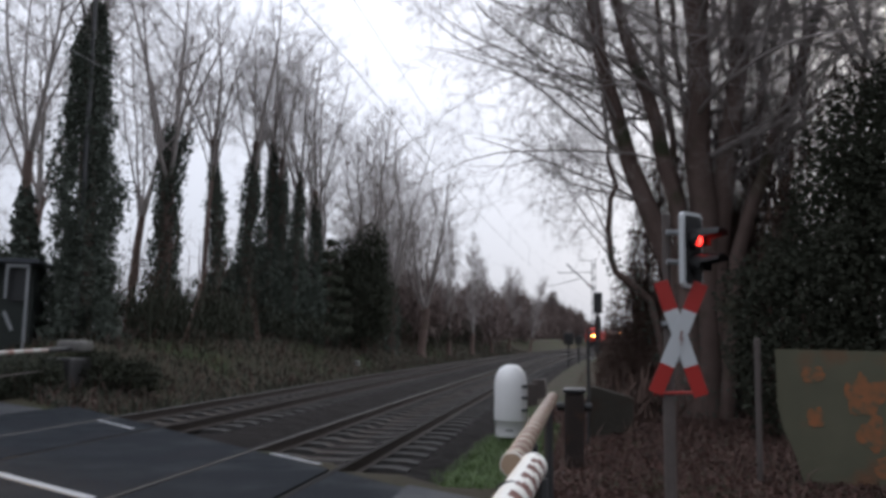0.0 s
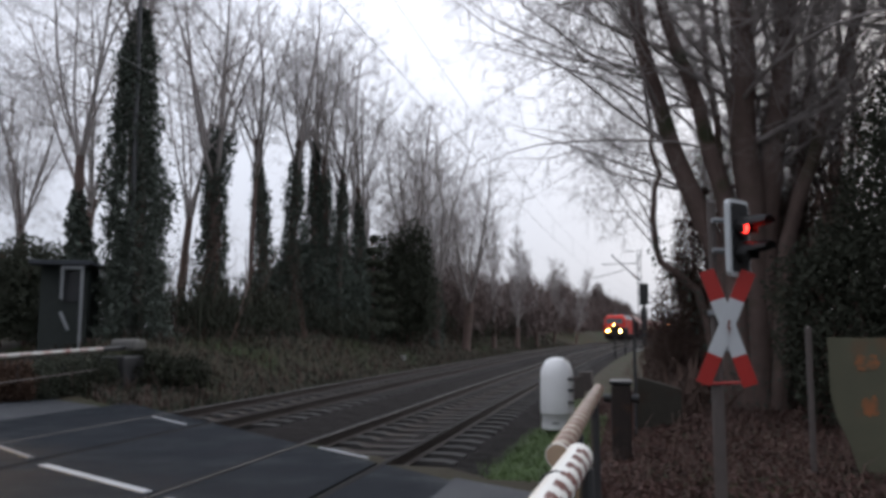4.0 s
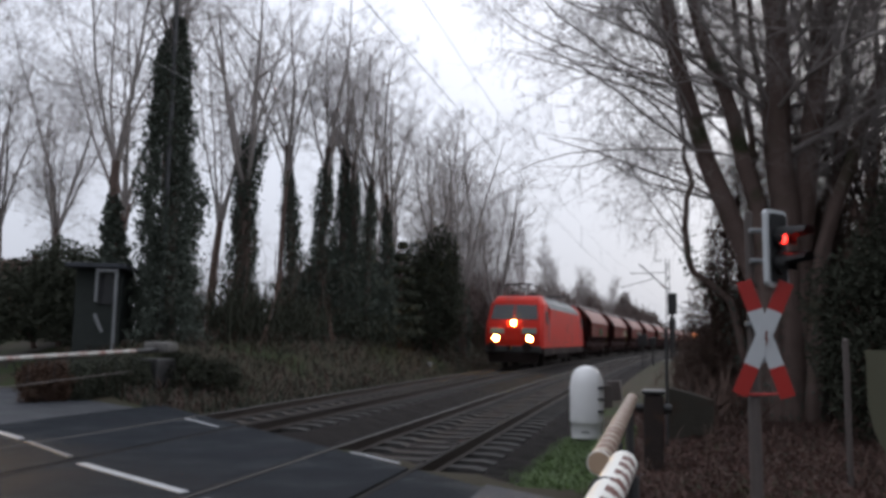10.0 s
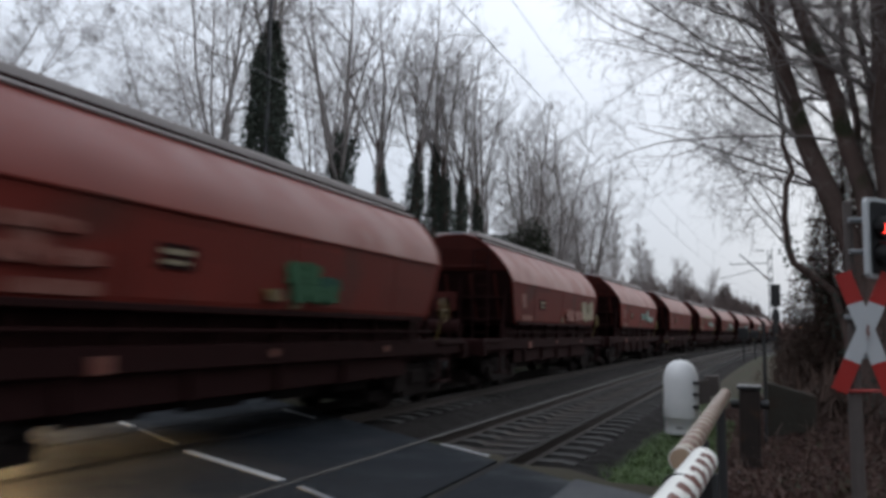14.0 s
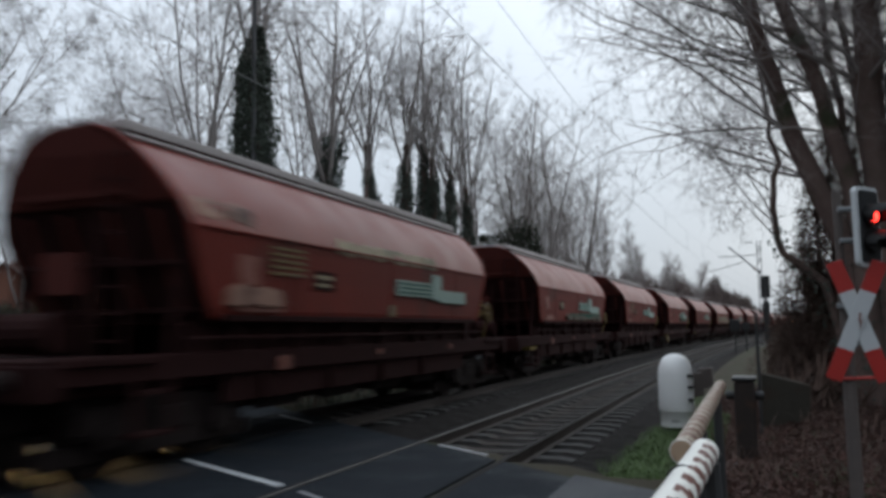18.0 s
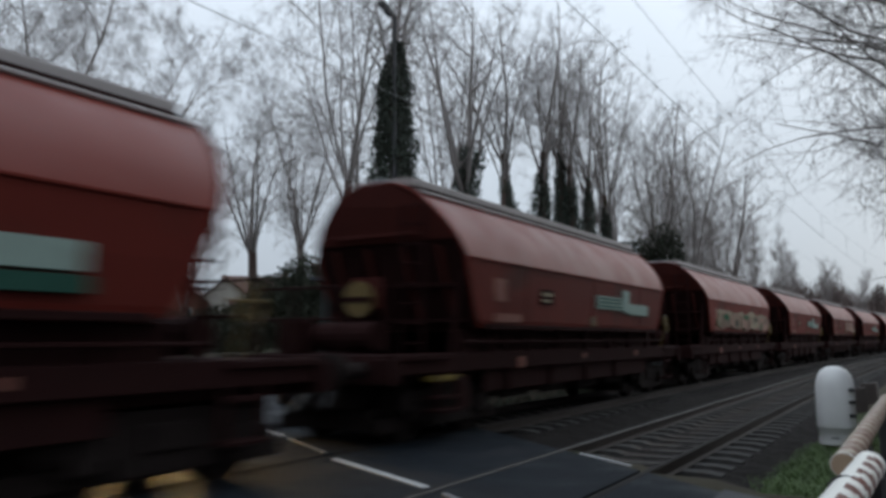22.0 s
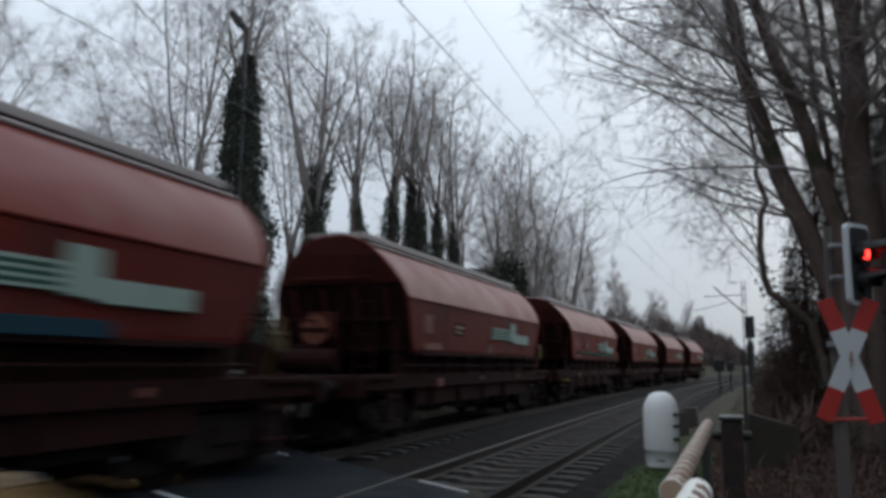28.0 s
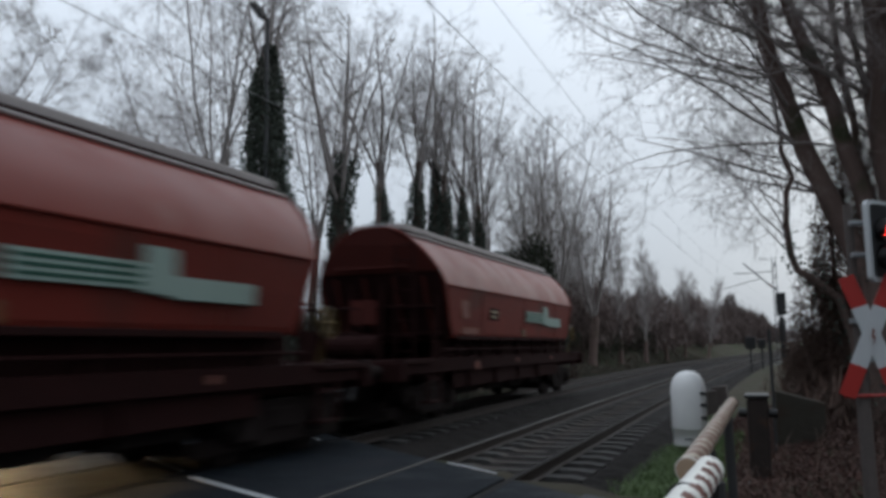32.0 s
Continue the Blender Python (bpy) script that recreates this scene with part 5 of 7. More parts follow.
# ---- fence panel, posts ----
def build_fence():
    f = thing("panel_fence", 1.9, 8.9, 0.0, "weathered olive sheet fence with faded orange spray paint", "fence", rz=-14)
    cuts = [0.06, 1.3, 2.52, 3.74, 4.95]
    for i, (a, b) in enumerate(zip(cuts, cuts[1:])):
        o = [(a + 0.004, -0.25), (b - 0.004, -0.25), (b - 0.004, 1.42), (a + 0.004, 1.42)]
        if i == 0:
            # the first sheet has a broken lower corner
            o = [(0.42, -0.25), (b - 0.004, -0.25), (b - 0.004, 1.42), (0.06, 1.42), (0.06, 0.86), (0.11, 0.62), (0.22, 0.35), (0.3, 0.05)]
        part("sheet", prism(bmesh.new(), o, 1, -0.008 + 0.004 * (i % 2), 0.006 + 0.004 * (i % 2)), M_FENCE, f)
        part("stake", boxed((b - 0.06, 0.02, -0.3), (b + 0.02, 0.1, 1.4), 0.008), M_POST, f)
    part("top_rail", boxed((0.05, 0.012, 1.34), (4.95, 0.05, 1.41), 0.005), M_FENCE, f)
    # sprayed patches with ragged outlines
    rnd = random.Random(21)
    for cx, cz, w, h in ((0.4, 1.17, 0.13, 0.09), (0.42, 0.74, 0.09, 0.11), (0.86, 0.98, 0.2, 0.24), (0.95, 0.6, 0.16, 0.2), (1.02, 0.28, 0.1, 0.12), (1.75, 0.9, 0.2, 0.22)):
        ring = []
        for k in range(22):
            t = 2 * math.pi * k / 22
            r = 0.85 + 0.45 * noise.noise((math.cos(t) * 2 + cx * 9, math.sin(t) * 2, cz * 7)) + rnd.uniform(-0.06, 0.06)
            ring.append((cx + math.cos(t) * r * w, cz + math.sin(t) * r * h))
        part("spray_patch", prism(bmesh.new(), ring, 1, -0.014, -0.006), M_SPRAY, f, "faded orange spray paint")
    bm = bmesh.new()
    arc = [(1.22 + 0.22 * math.sin(t), -0.011, 0.2 + 0.75 * math.sin(t * 0.9)) for t in [0.1 * i for i in range(14)]]
    for p, q in zip(arc, arc[1:]):
        rod(bm, p, q, 0.006, seg=5)
    part("spray_line", bm, M_SPRAY, f, "thin faded spray line")
    p = thing("fence_post", 1.76, 8.8, 0.0, "slim grey steel fence post", "post")
    bm = bmesh.new()
    rod(bm, (0, 0, -0.3), (0, 0, 1.5), 0.03, seg=10)
    part("tube", bm, M_POST, p)
    bm = bmesh.new()
    bmesh.ops.create_uvsphere(bm, u_segments=10, v_segments=6, radius=0.033, matrix=Matrix.Translation((0, 0, 1.5)))
    part("cap", bm, M_POST, p)


build_fence()


# ---- overhead line ----
def build_mast(x, y, height, side, label, arm=3.6):
    m = thing("catenary_mast", x, y, ground_z(x, y), label, "railway mast", "overhead line masts", rz=-math.degrees(math.atan(slope(y))))
    r = 0.16
    for sx in (-1, 1):
        for sy in (-1, 1):
            bm = bmesh.new()
            rod(bm, (sx * r, sy * r, -0.2), (sx * r * 0.8, sy * r * 0.8, height), 0.03, seg=4)
            part("leg", bm, M_MAST, m)
    n = int(height / 0.45)
    for i in range(n):
        z = 0.3 + i * 0.45
        bm = bmesh.new()
        for sy in (-1, 1):
            rod(bm, (-r, sy * r, z), (r, sy * r, z + (0.45 if i % 2 else 0)), 0.02, seg=4)
        for sx in (-1, 1):
            rod(bm, (sx * r, -r, z + 0.2), (sx * r, r, z + 0.2), 0.02, seg=4)
        part("lattice_bar", bm, M_MAST, m)
    part("foot", boxed((-0.35, -0.35, -0.4), (0.35, 0.35, 0.15), 0.03), M_CONCRETE, m)
    a = -side * arm
    bm = bmesh.new()
    rod(bm, (0, 0, 5.55), (a * 0.6, 0, 7.6), 0.05, seg=6)
    rod(bm, (0, 0, 6.9), (a * 0.8, 0, 6.85), 0.03, seg=6)
    rod(bm, (a * 0.3, 0, 6.4), (a * 1.02, 0, 5.72), 0.025, seg=6)
    part("bracket", bm, M_MAST, m)
    bm = bmesh.new()
    rod(bm, (-side * 0.15, 0, 5.68), (-side * 0.5, 0, 5.98), 0.07, seg=8)
    part("insulator", bm, M_CERAMIC, m)
    bm = bmesh.new()
    rod(bm, (-0.4 * side, 0, height - 0.15), (-1.0 * side, 0, height - 0.1), 0.03, seg=6)
    part("top_arm", bm, M_MAST, m)
    return m


build_mast(0.75, 64.5, 8.0, 1, "grey lattice mast of the overhead line beside the track")
build_mast(4.9, 128.0, 8.0, 1, "grey lattice mast of the overhead line, far along the track")


def build_wire(name, x0, z, sag, r, label):
    """A wire over a track, in spans between masts."""
    marks = [-75.0, -5.0, 64.5, 128.0, 195.0, 265.0]
    crv = bpy.data.curves.new(name, "CURVE")
    crv.dimensions, crv.bevel_depth, crv.bevel_resolution = "3D", r, 1
    sp = crv.splines.new("POLY")
    pts = []
    for a, b in zip(marks, marks[1:]):
        for i in range(14):
            t = i / 14
            y = a + (b - a) * t
            pts.append((x0 + bend(y), y, z - sag * 4 * t * (1 - t)))
    sp.points.add(len(pts) - 1)
    for p, c in zip(sp.points, pts):
        p.co = (*c, 1)
    crv.materials.append(M_WIRE)
    return tagged(new(name, crv), label, "wire", "overhead wires")


build_wire("contact_wire", X_RIGHT, 5.57, 0.02, 0.006, "dark contact wire hanging over the nearer track")
build_wire("carrier_wire", X_RIGHT, 7.0, 0.55, 0.0045, "thin carrying wire over the nearer track")
build_wire("contact_wire", X_LEFT, 5.53, 0.02, 0.006, "dark contact wire hanging over the farther track")
build_wire("carrier_wire", X_LEFT, 7.0, 0.55, 0.0042, "thin carrying wire over the farther track")


def build_droppers():
    for x0 in (X_RIGHT, X_LEFT):
        for y in (-1.5, 8.0, 17.0, 26.0, 35.0, 44.0, 53.0):
            t = (y + 5.0) / 69.5
            top = 7.0 - 0.55 * 4 * t * (1 - t)
            bm = bmesh.new()
            rod(bm, (x0 + bend(y), y, 5.56), (x0 + bend(y), y, top), 0.005, seg=4)
            tagged(part("dropper_wire", bm, M_WIRE), "thin upright wire between contact wire and carrying wire", "wire", "droppers")


build_droppers()


def build_rail_signal(x, y, label):
    s = thing("railway_signal", x, y, ground_z(x, y), label, "railway signal")
    bm = bmesh.new()
    rod(bm, (0, 0, -0.3), (0, 0, 5.0), 0.09, seg=10)
    part("pole", bm, M_DARK, s)
    part("screen", boxed((-0.33, -0.08, 3.4), (0.33, 0.12, 5.0), 0.05), M_BLACK, s, "back of the black signal screen")
    part("lower_screen", boxed((-0.24, -0.06, 2.3), (0.24, 0.1, 3.0), 0.04), M_BLACK, s)
    part("ladder", boxed((-0.2, 0.14, 0.2), (0.2, 0.2, 3.2), 0.0), M_DARK, s)
    return s


build_rail_signal(1.02, 61.5, "black railway signal seen from behind on a dark pole")


def build_relay_box(x, y, w, h, label):
    b = thing("trackside_cabinet", x, y, -0.2, label, "cabinet", "trackside cabinets")
    bm = bmesh.new()
    rod(bm, (0, 0, -0.2), (0, 0, 1.3), 0.06, seg=8)
    part("pole", bm, M_DARK, b)
    part("box", boxed((-w / 2, -0.15, 1.3), (w / 2, 0.15, 1.3 + h), 0.05), M_BLACK, b)
    return b


build_relay_box(-1.0, 52.5, 0.62, 0.75, "dark box on a pole beside the track")
build_relay_box(-0.4, 58.5, 0.5, 0.6, "dark box on a pole beside the track")


def build_far_lamp():
    b = thing("far_signal_lamp", 8.9, 207.0, 0.0, "distant glowing orange-red crossing lamp on a pole", "lamp")
    bm = bmesh.new()
    rod(bm, (0, 0, -0.3), (0, 0, 3.2), 0.08, seg=8)
    part("pole", bm, M_DARK, b)
    bm = bmesh.new()
    rod(bm, (0, -0.12, 3.05), (0, 0.1, 3.05), 0.26, seg=16)
    part("lens", bm, M_FARLAMP, b, "glowing orange-red lens")


build_far_lamp()
build_stone(-1.45, 21.5, -0.22, 0.4, 0.3, 0.5, "dark concrete block beside the track", mat=M_POST)
build_stone(-1.3, 24.0, -0.22, 0.4, 0.3, 0.5, "dark concrete block beside the track", mat=M_POST)
build_stone(-10.4, 36.0, -0.2, 0.22, 0.16, 0.5, "grey marker stone beside the track", "kilometre_stone")
for px, py, ps in ((-0.23, 9.2, 0.06), (-0.12, 10.5, 0.06), (-0.15, 10.97, 0.05)):
    build_stone(px, py, ground_z(px, py) - 0.01, ps, ps * 0.8, ps * 0.7, "small pale pebble among fallen leaves", "pebble")
build_stone(-10.9, 17.5, ground_z(-10.9, 17.5), 0.22, 0.2, 0.3, "small pale stone in the grass")


# ---- hut, houses beyond the crossing ----
def build_hut():
    h = thing("trackside_hut", -15.35, 19.15, 0.75, "small dark shed with a flat felt roof and a pale post", "shed", rz=24)
    part("wall", boxed((-0.75, 0.25, -0.6), (0.5, 1.7, 2.5), 0.02), M_HUTWALL, h, "dark wooden wall")
    part("roof", boxed((-0.95, -0.2, 2.52), (0.68, 1.9, 2.64), 0.02), M_SLATE, h, "flat dark roof")
    part("post", boxed((0.4, -0.14, -0.6), (0.48, -0.06, 2.5), 0.01), M_GALV, h, "pale steel post")
    part("short_post", boxed((-0.12, -0.14, 1.55), (-0.05, -0.06, 2.5), 0.01), M_GALV, h, "pale short post")
    part("lintel", boxed((-0.12, -0.14, 2.4), (0.48, -0.06, 2.48), 0.01), M_GALV, h, "pale rail")
    part("window", boxed((-0.1, 0.2, 1.5), (0.4, 0.24, 2.35), 0.0), M_GLASS, h, "dark window pane")
    bm = bmesh.new()
    rod(bm, (-0.1, -0.1, 1.2), (0.12, -0.1, 0.7), 0.05, seg=6)
    part("strut", bm, M_GALV, h, "pale leaning strut")


def build_street_lamp():
    o = thing("street_lamp", -14.22, 20.35, 0.6, "tall street lamp with its pole grown over by ivy", "street lamp")
    bm = bmesh.new()
    rod(bm, (0.0, 0.1, -0.5), (0.0, 0.0, 10.6), 0.09, 0.06, seg=10)
    rod(bm, (0.0, 0.0, 10.58), (0.02, 0.0, 11.36), 0.06, 0.05, seg=10)
    part("pole", bm, M_MAST, o)
    bm = bmesh.new()
    rod(bm, (0.02, 0.0, 11.34), (-0.14, 0.0, 11.62), 0.045, seg=8)
    part("arm", bm, M_MAST, o)
    # the head leans steeply upwards off its short arm
    head = bmesh.new()
    prism(head, [(-0.04, 11.46), (-0.1, 11.38), (-0.2, 11.4), (-0.58, 11.86), (-0.6, 12.0), (-0.5, 12.03), (-0.32, 11.92)], 1, -0.16, 0.16)
    bmesh.ops.bevel(head, geom=head.edges[:], offset=0.025, segments=2, affect="EDGES")
    head = part("head", head, M_DARK, o, "dark tilted lamp head")
    part("lens", box(bmesh.new(), (-0.2, -0.1, -0.012), (0.2, 0.1, 0.012), 0.006), M_GALV, head, "pale lens under the head").matrix_local = pose(-0.4, 0, 11.62, 0, 50.5, 0)


build_street_lamp()


def build_house(x, y, z, rz, w, dpt, h, roof_h, wall, label):
    o = thing("house", x, y, z, label, "house", "houses beyond the crossing", rz=rz)
    bm = bmesh.new()
    prism(bm, [(-w / 2, -3), (w / 2, -3), (w / 2, h), (0, h + roof_h), (-w / 2, h)], 1, -dpt / 2, dpt / 2)
    part("wall", bm, wall, o)
    for s in (-1, 1):
        bm = bmesh.new()
        e = 0.45
        k = roof_h / (w / 2)
        prism(bm, [(s * (w / 2 + e), h - e * k), (s * (w / 2 + e), h - e * k + 0.22), (0, h + roof_h + 0.24), (0, h + roof_h + 0.02)], 1, -dpt / 2 - 0.4, dpt / 2 + 0.4)
        part("roof", bm, M_TILE, o, "red-brown tiled roof slope")
    part("chimney", boxed((-0.4, 0.8, h + roof_h - 0.8), (0.3, 1.5, h + roof_h + 0.9), 0.02), M_BRICK, o)
    for fx in (-w / 4, w / 4):
        for fz in (0.9, 3.6):
            if fz + 1.3 > h + 0.8:
                continue
            for sgn in (-1, 1):
                win = part("window", boxed((fx - 0.6, sgn * (dpt / 2 + 0.02) - 0.03, fz), (fx + 0.6, sgn * (dpt / 2 + 0.02) + 0.03, fz + 1.3), 0.0), M_SIGNWHITE, o, "white window frame")
                part("pane", boxed((fx - 0.5, sgn * (dpt / 2 + 0.055) - 0.01, fz + 0.1), (fx + 0.5, sgn * (dpt / 2 + 0.055) + 0.01, fz + 1.2), 0.0), M_GLASS, win)
    for fy in (-dpt / 4, dpt / 4):
        for sgn in (-1, 1):
            win = part("window", boxed((sgn * (w / 2 + 0.02) - 0.03, fy - 0.6, 1.0), (sgn * (w / 2 + 0.02) + 0.03, fy + 0.6, 2.3), 0.0), M_SIGNWHITE, o, "white window frame")
            part("pane", boxed((sgn * (w / 2 + 0.055) - 0.01, fy - 0.5, 1.1), (sgn * (w / 2 + 0.055) + 0.01, fy + 0.5, 2.2), 0.0), M_GLASS, win)


build_hut()
build_house(-84, 71, 0.5, 40, 9, 12, 5.6, 3.6, M_BRICK, "brick house with a red-brown tiled roof")
build_house(-80.5, 76, 0.5, 48, 8, 11, 5.4, 3.4, M_PLASTER, "white plastered house with a red-brown tiled roof")
build_house(-75, 80, 0.5, -40, 8.5, 12, 5.6, 3.6, M_BRICK, "brick house with a red-brown tiled roof seen beside a tree")
build_house(-98, 74, 0.5, 65, 9, 12, 5.6, 3.6, M_PLASTER, "pale plastered house with a red-brown tiled roof")
build_house(-100, 60, 0.5, 20, 9, 12, 5.6, 3.6, M_BRICK, "brick house with a red-brown tiled roof")


# ---- trees and scrub ----
class Twigs:
    """Collects tapered tubes and leaf blades as plain vertex and face lists."""

    def __init__(self, seed):
        self.v, self.f, self.tips, self.rnd = [], [], [], random.Random(seed)

    def tube(self, pts, radii, sides):
        base = len(self.v)
        up = Vector((0.31, 0.17, 0.93))
        for i, (p, r) in enumerate(zip(pts, radii)):
            d = (pts[min(i + 1, len(pts) - 1)] - pts[max(i - 1, 0)]).normalized()
            a = d.cross(up)
            a = a.normalized() if a.length > 1e-3 else Vector((1, 0, 0))
            b = d.cross(a)
            for k in range(sides):
                t = 2 * math.pi * k / sides
                self.v.append(p + (a * math.cos(t) + b * math.sin(t)) * r)
        for i in range(len(pts) - 1):
            for k in range(sides):
                q = base + i * sides
                self.f.append((q + k, q + (k + 1) % sides, q + sides + (k + 1) % sides, q + sides + k))

    def branch(self, start, way, length, radius, level, spec):
        rnd = self.rnd
        steps = max(3, int(length / spec["step"][level])) if level < 3 else (2 if level < 4 else 1)
        pts, radii = [start.copy()], [radius]
        d = way.normalized()
        p = start.copy()
        for i in range(steps):
            w = spec["wander"][level]
            d = (d + Vector((rnd.gauss(0, w), rnd.gauss(0, w), rnd.gauss(0, w) + spec["lift"][level])) ).normalized()
            p = p + d * (length / steps)
            pts.append(p.copy())
            radii.append(radius * (1 - (1 - spec["taper"]) * (i + 1) / steps))
        self.tube(pts, radii, (7, 5, 3, 3, 3)[level])
        if level >= spec["levels"]:
            # the finest twig ends
            for k in range(spec.get("fine", 2)):
                q = pts[0].lerp(pts[-1], 0.25 + 0.75 * rnd.random())
                tip = q + (d + Vector((rnd.gauss(0, 0.55), rnd.gauss(0, 0.55), rnd.gauss(0, 0.4) - spec.get("droop", 0.0)))).normalized() * rnd.uniform(0.22, 0.58)
                s = Vector((rnd.gauss(0, 1), rnd.gauss(0, 1), rnd.gauss(0, 0.4))).normalized() * 0.0027
                i = len(self.v)
                self.v += [q - s, q + s, tip]
                self.f.append((i, i + 1, i + 2))
            return pts
        kids = spec["kids"][level]
        kids = kids if level == 0 else max(2, int(kids * (0.6 + 0.6 * rnd.random())))
        for k in range(kids):
            t = spec["from"][level] + (1 - spec["from"][level]) * (k + rnd.random()) / kids
            x = t * steps
            i = min(steps - 1, int(x))
            q = pts[i].lerp(pts[i + 1], x - i)
            axis = (pts[i + 1] - pts[i]).normalized()
            side = axis.orthogonal()
            side.rotate(Matrix.Rotation(rnd.random() * 2 * math.pi, 3, axis))
            ang = radians(spec["angle"][level] * rnd.uniform(0.7, 1.3))
            way2 = axis * math.cos(ang) + side * math.sin(ang)
            ln = length * spec["ratio"][level] * rnd.uniform(0.6, 1.15) * (1.15 - 0.55 * t)
            r2 = max(0.004, min(radii[i] * 0.6, radius * spec["thin"][level]))
            self.branch(q, way2, ln, r2, level + 1, spec)
        return pts


def leaf_cloud(points, size, rnd, wide=0.42):
    """Small folded leaves at the points: two triangles each."""
    v, f = [], []
    for p in points:
        a = Vector((rnd.gauss(0, 1), rnd.gauss(0, 1), rnd.gauss(0, 0.7))).normalized()
        b = a.orthogonal()
        b.rotate(Matrix.Rotation(rnd.random() * 6.28, 3, a))
        s = size * rnd.uniform(0.6, 1.4)
        n = a.cross(b) * s * 0.6 * wide
        i = len(v)
        v += [p - a * s * 0.5, p + b * s * wide + n, p + a * s * 0.55, p - b * s * wide + n]
        f += [(i, i + 1, i + 2), (i, i + 2, i + 3)]
    return v, f


SPEC_TALL = dict(levels=4, kids=(9, 5, 4, 4), angle=(42, 44, 46, 48), ratio=(0.42, 0.48, 0.5, 0.5), thin=(0.3, 0.42, 0.42, 0.42),
                 step=(0.9, 0.7, 0.5, 0.4), fine=3, wander=(0.06, 0.11, 0.14, 0.16, 0.16), lift=(0.02, 0.05, 0.03, 0.02, 0.0), taper=0.16)
SPEC_TALL["from"] = (0.12, 0.15, 0.2, 0.2)
SPEC_WIDE = dict(levels=4, kids=(11, 7, 6, 4), angle=(50, 48, 46, 46), ratio=(0.5, 0.5, 0.5, 0.52), thin=(0.32, 0.4, 0.4, 0.42),
                 step=(0.8, 0.6, 0.5, 0.4), fine=4, wander=(0.06, 0.12, 0.15, 0.17, 0.17), lift=(0.03, 0.03, 0.0, -0.02, -0.02), taper=0.16)
SPEC_WIDE["from"] = (0.12, 0.15, 0.2, 0.2)
SPEC_POPLAR = dict(levels=3, kids=(22, 8, 5, 3), angle=(26, 28, 32, 35), ratio=(0.28, 0.42, 0.45, 0.5), thin=(0.35, 0.45, 0.45, 0.45),
                   step=(1.0, 0.7, 0.5, 0.4), fine=6, wander=(0.03, 0.07, 0.1, 0.12, 0.12), lift=(0.02, 0.1, 0.08, 0.05, 0.0), taper=0.15)
SPEC_POPLAR["from"] = (0.05, 0.15, 0.2, 0.2)


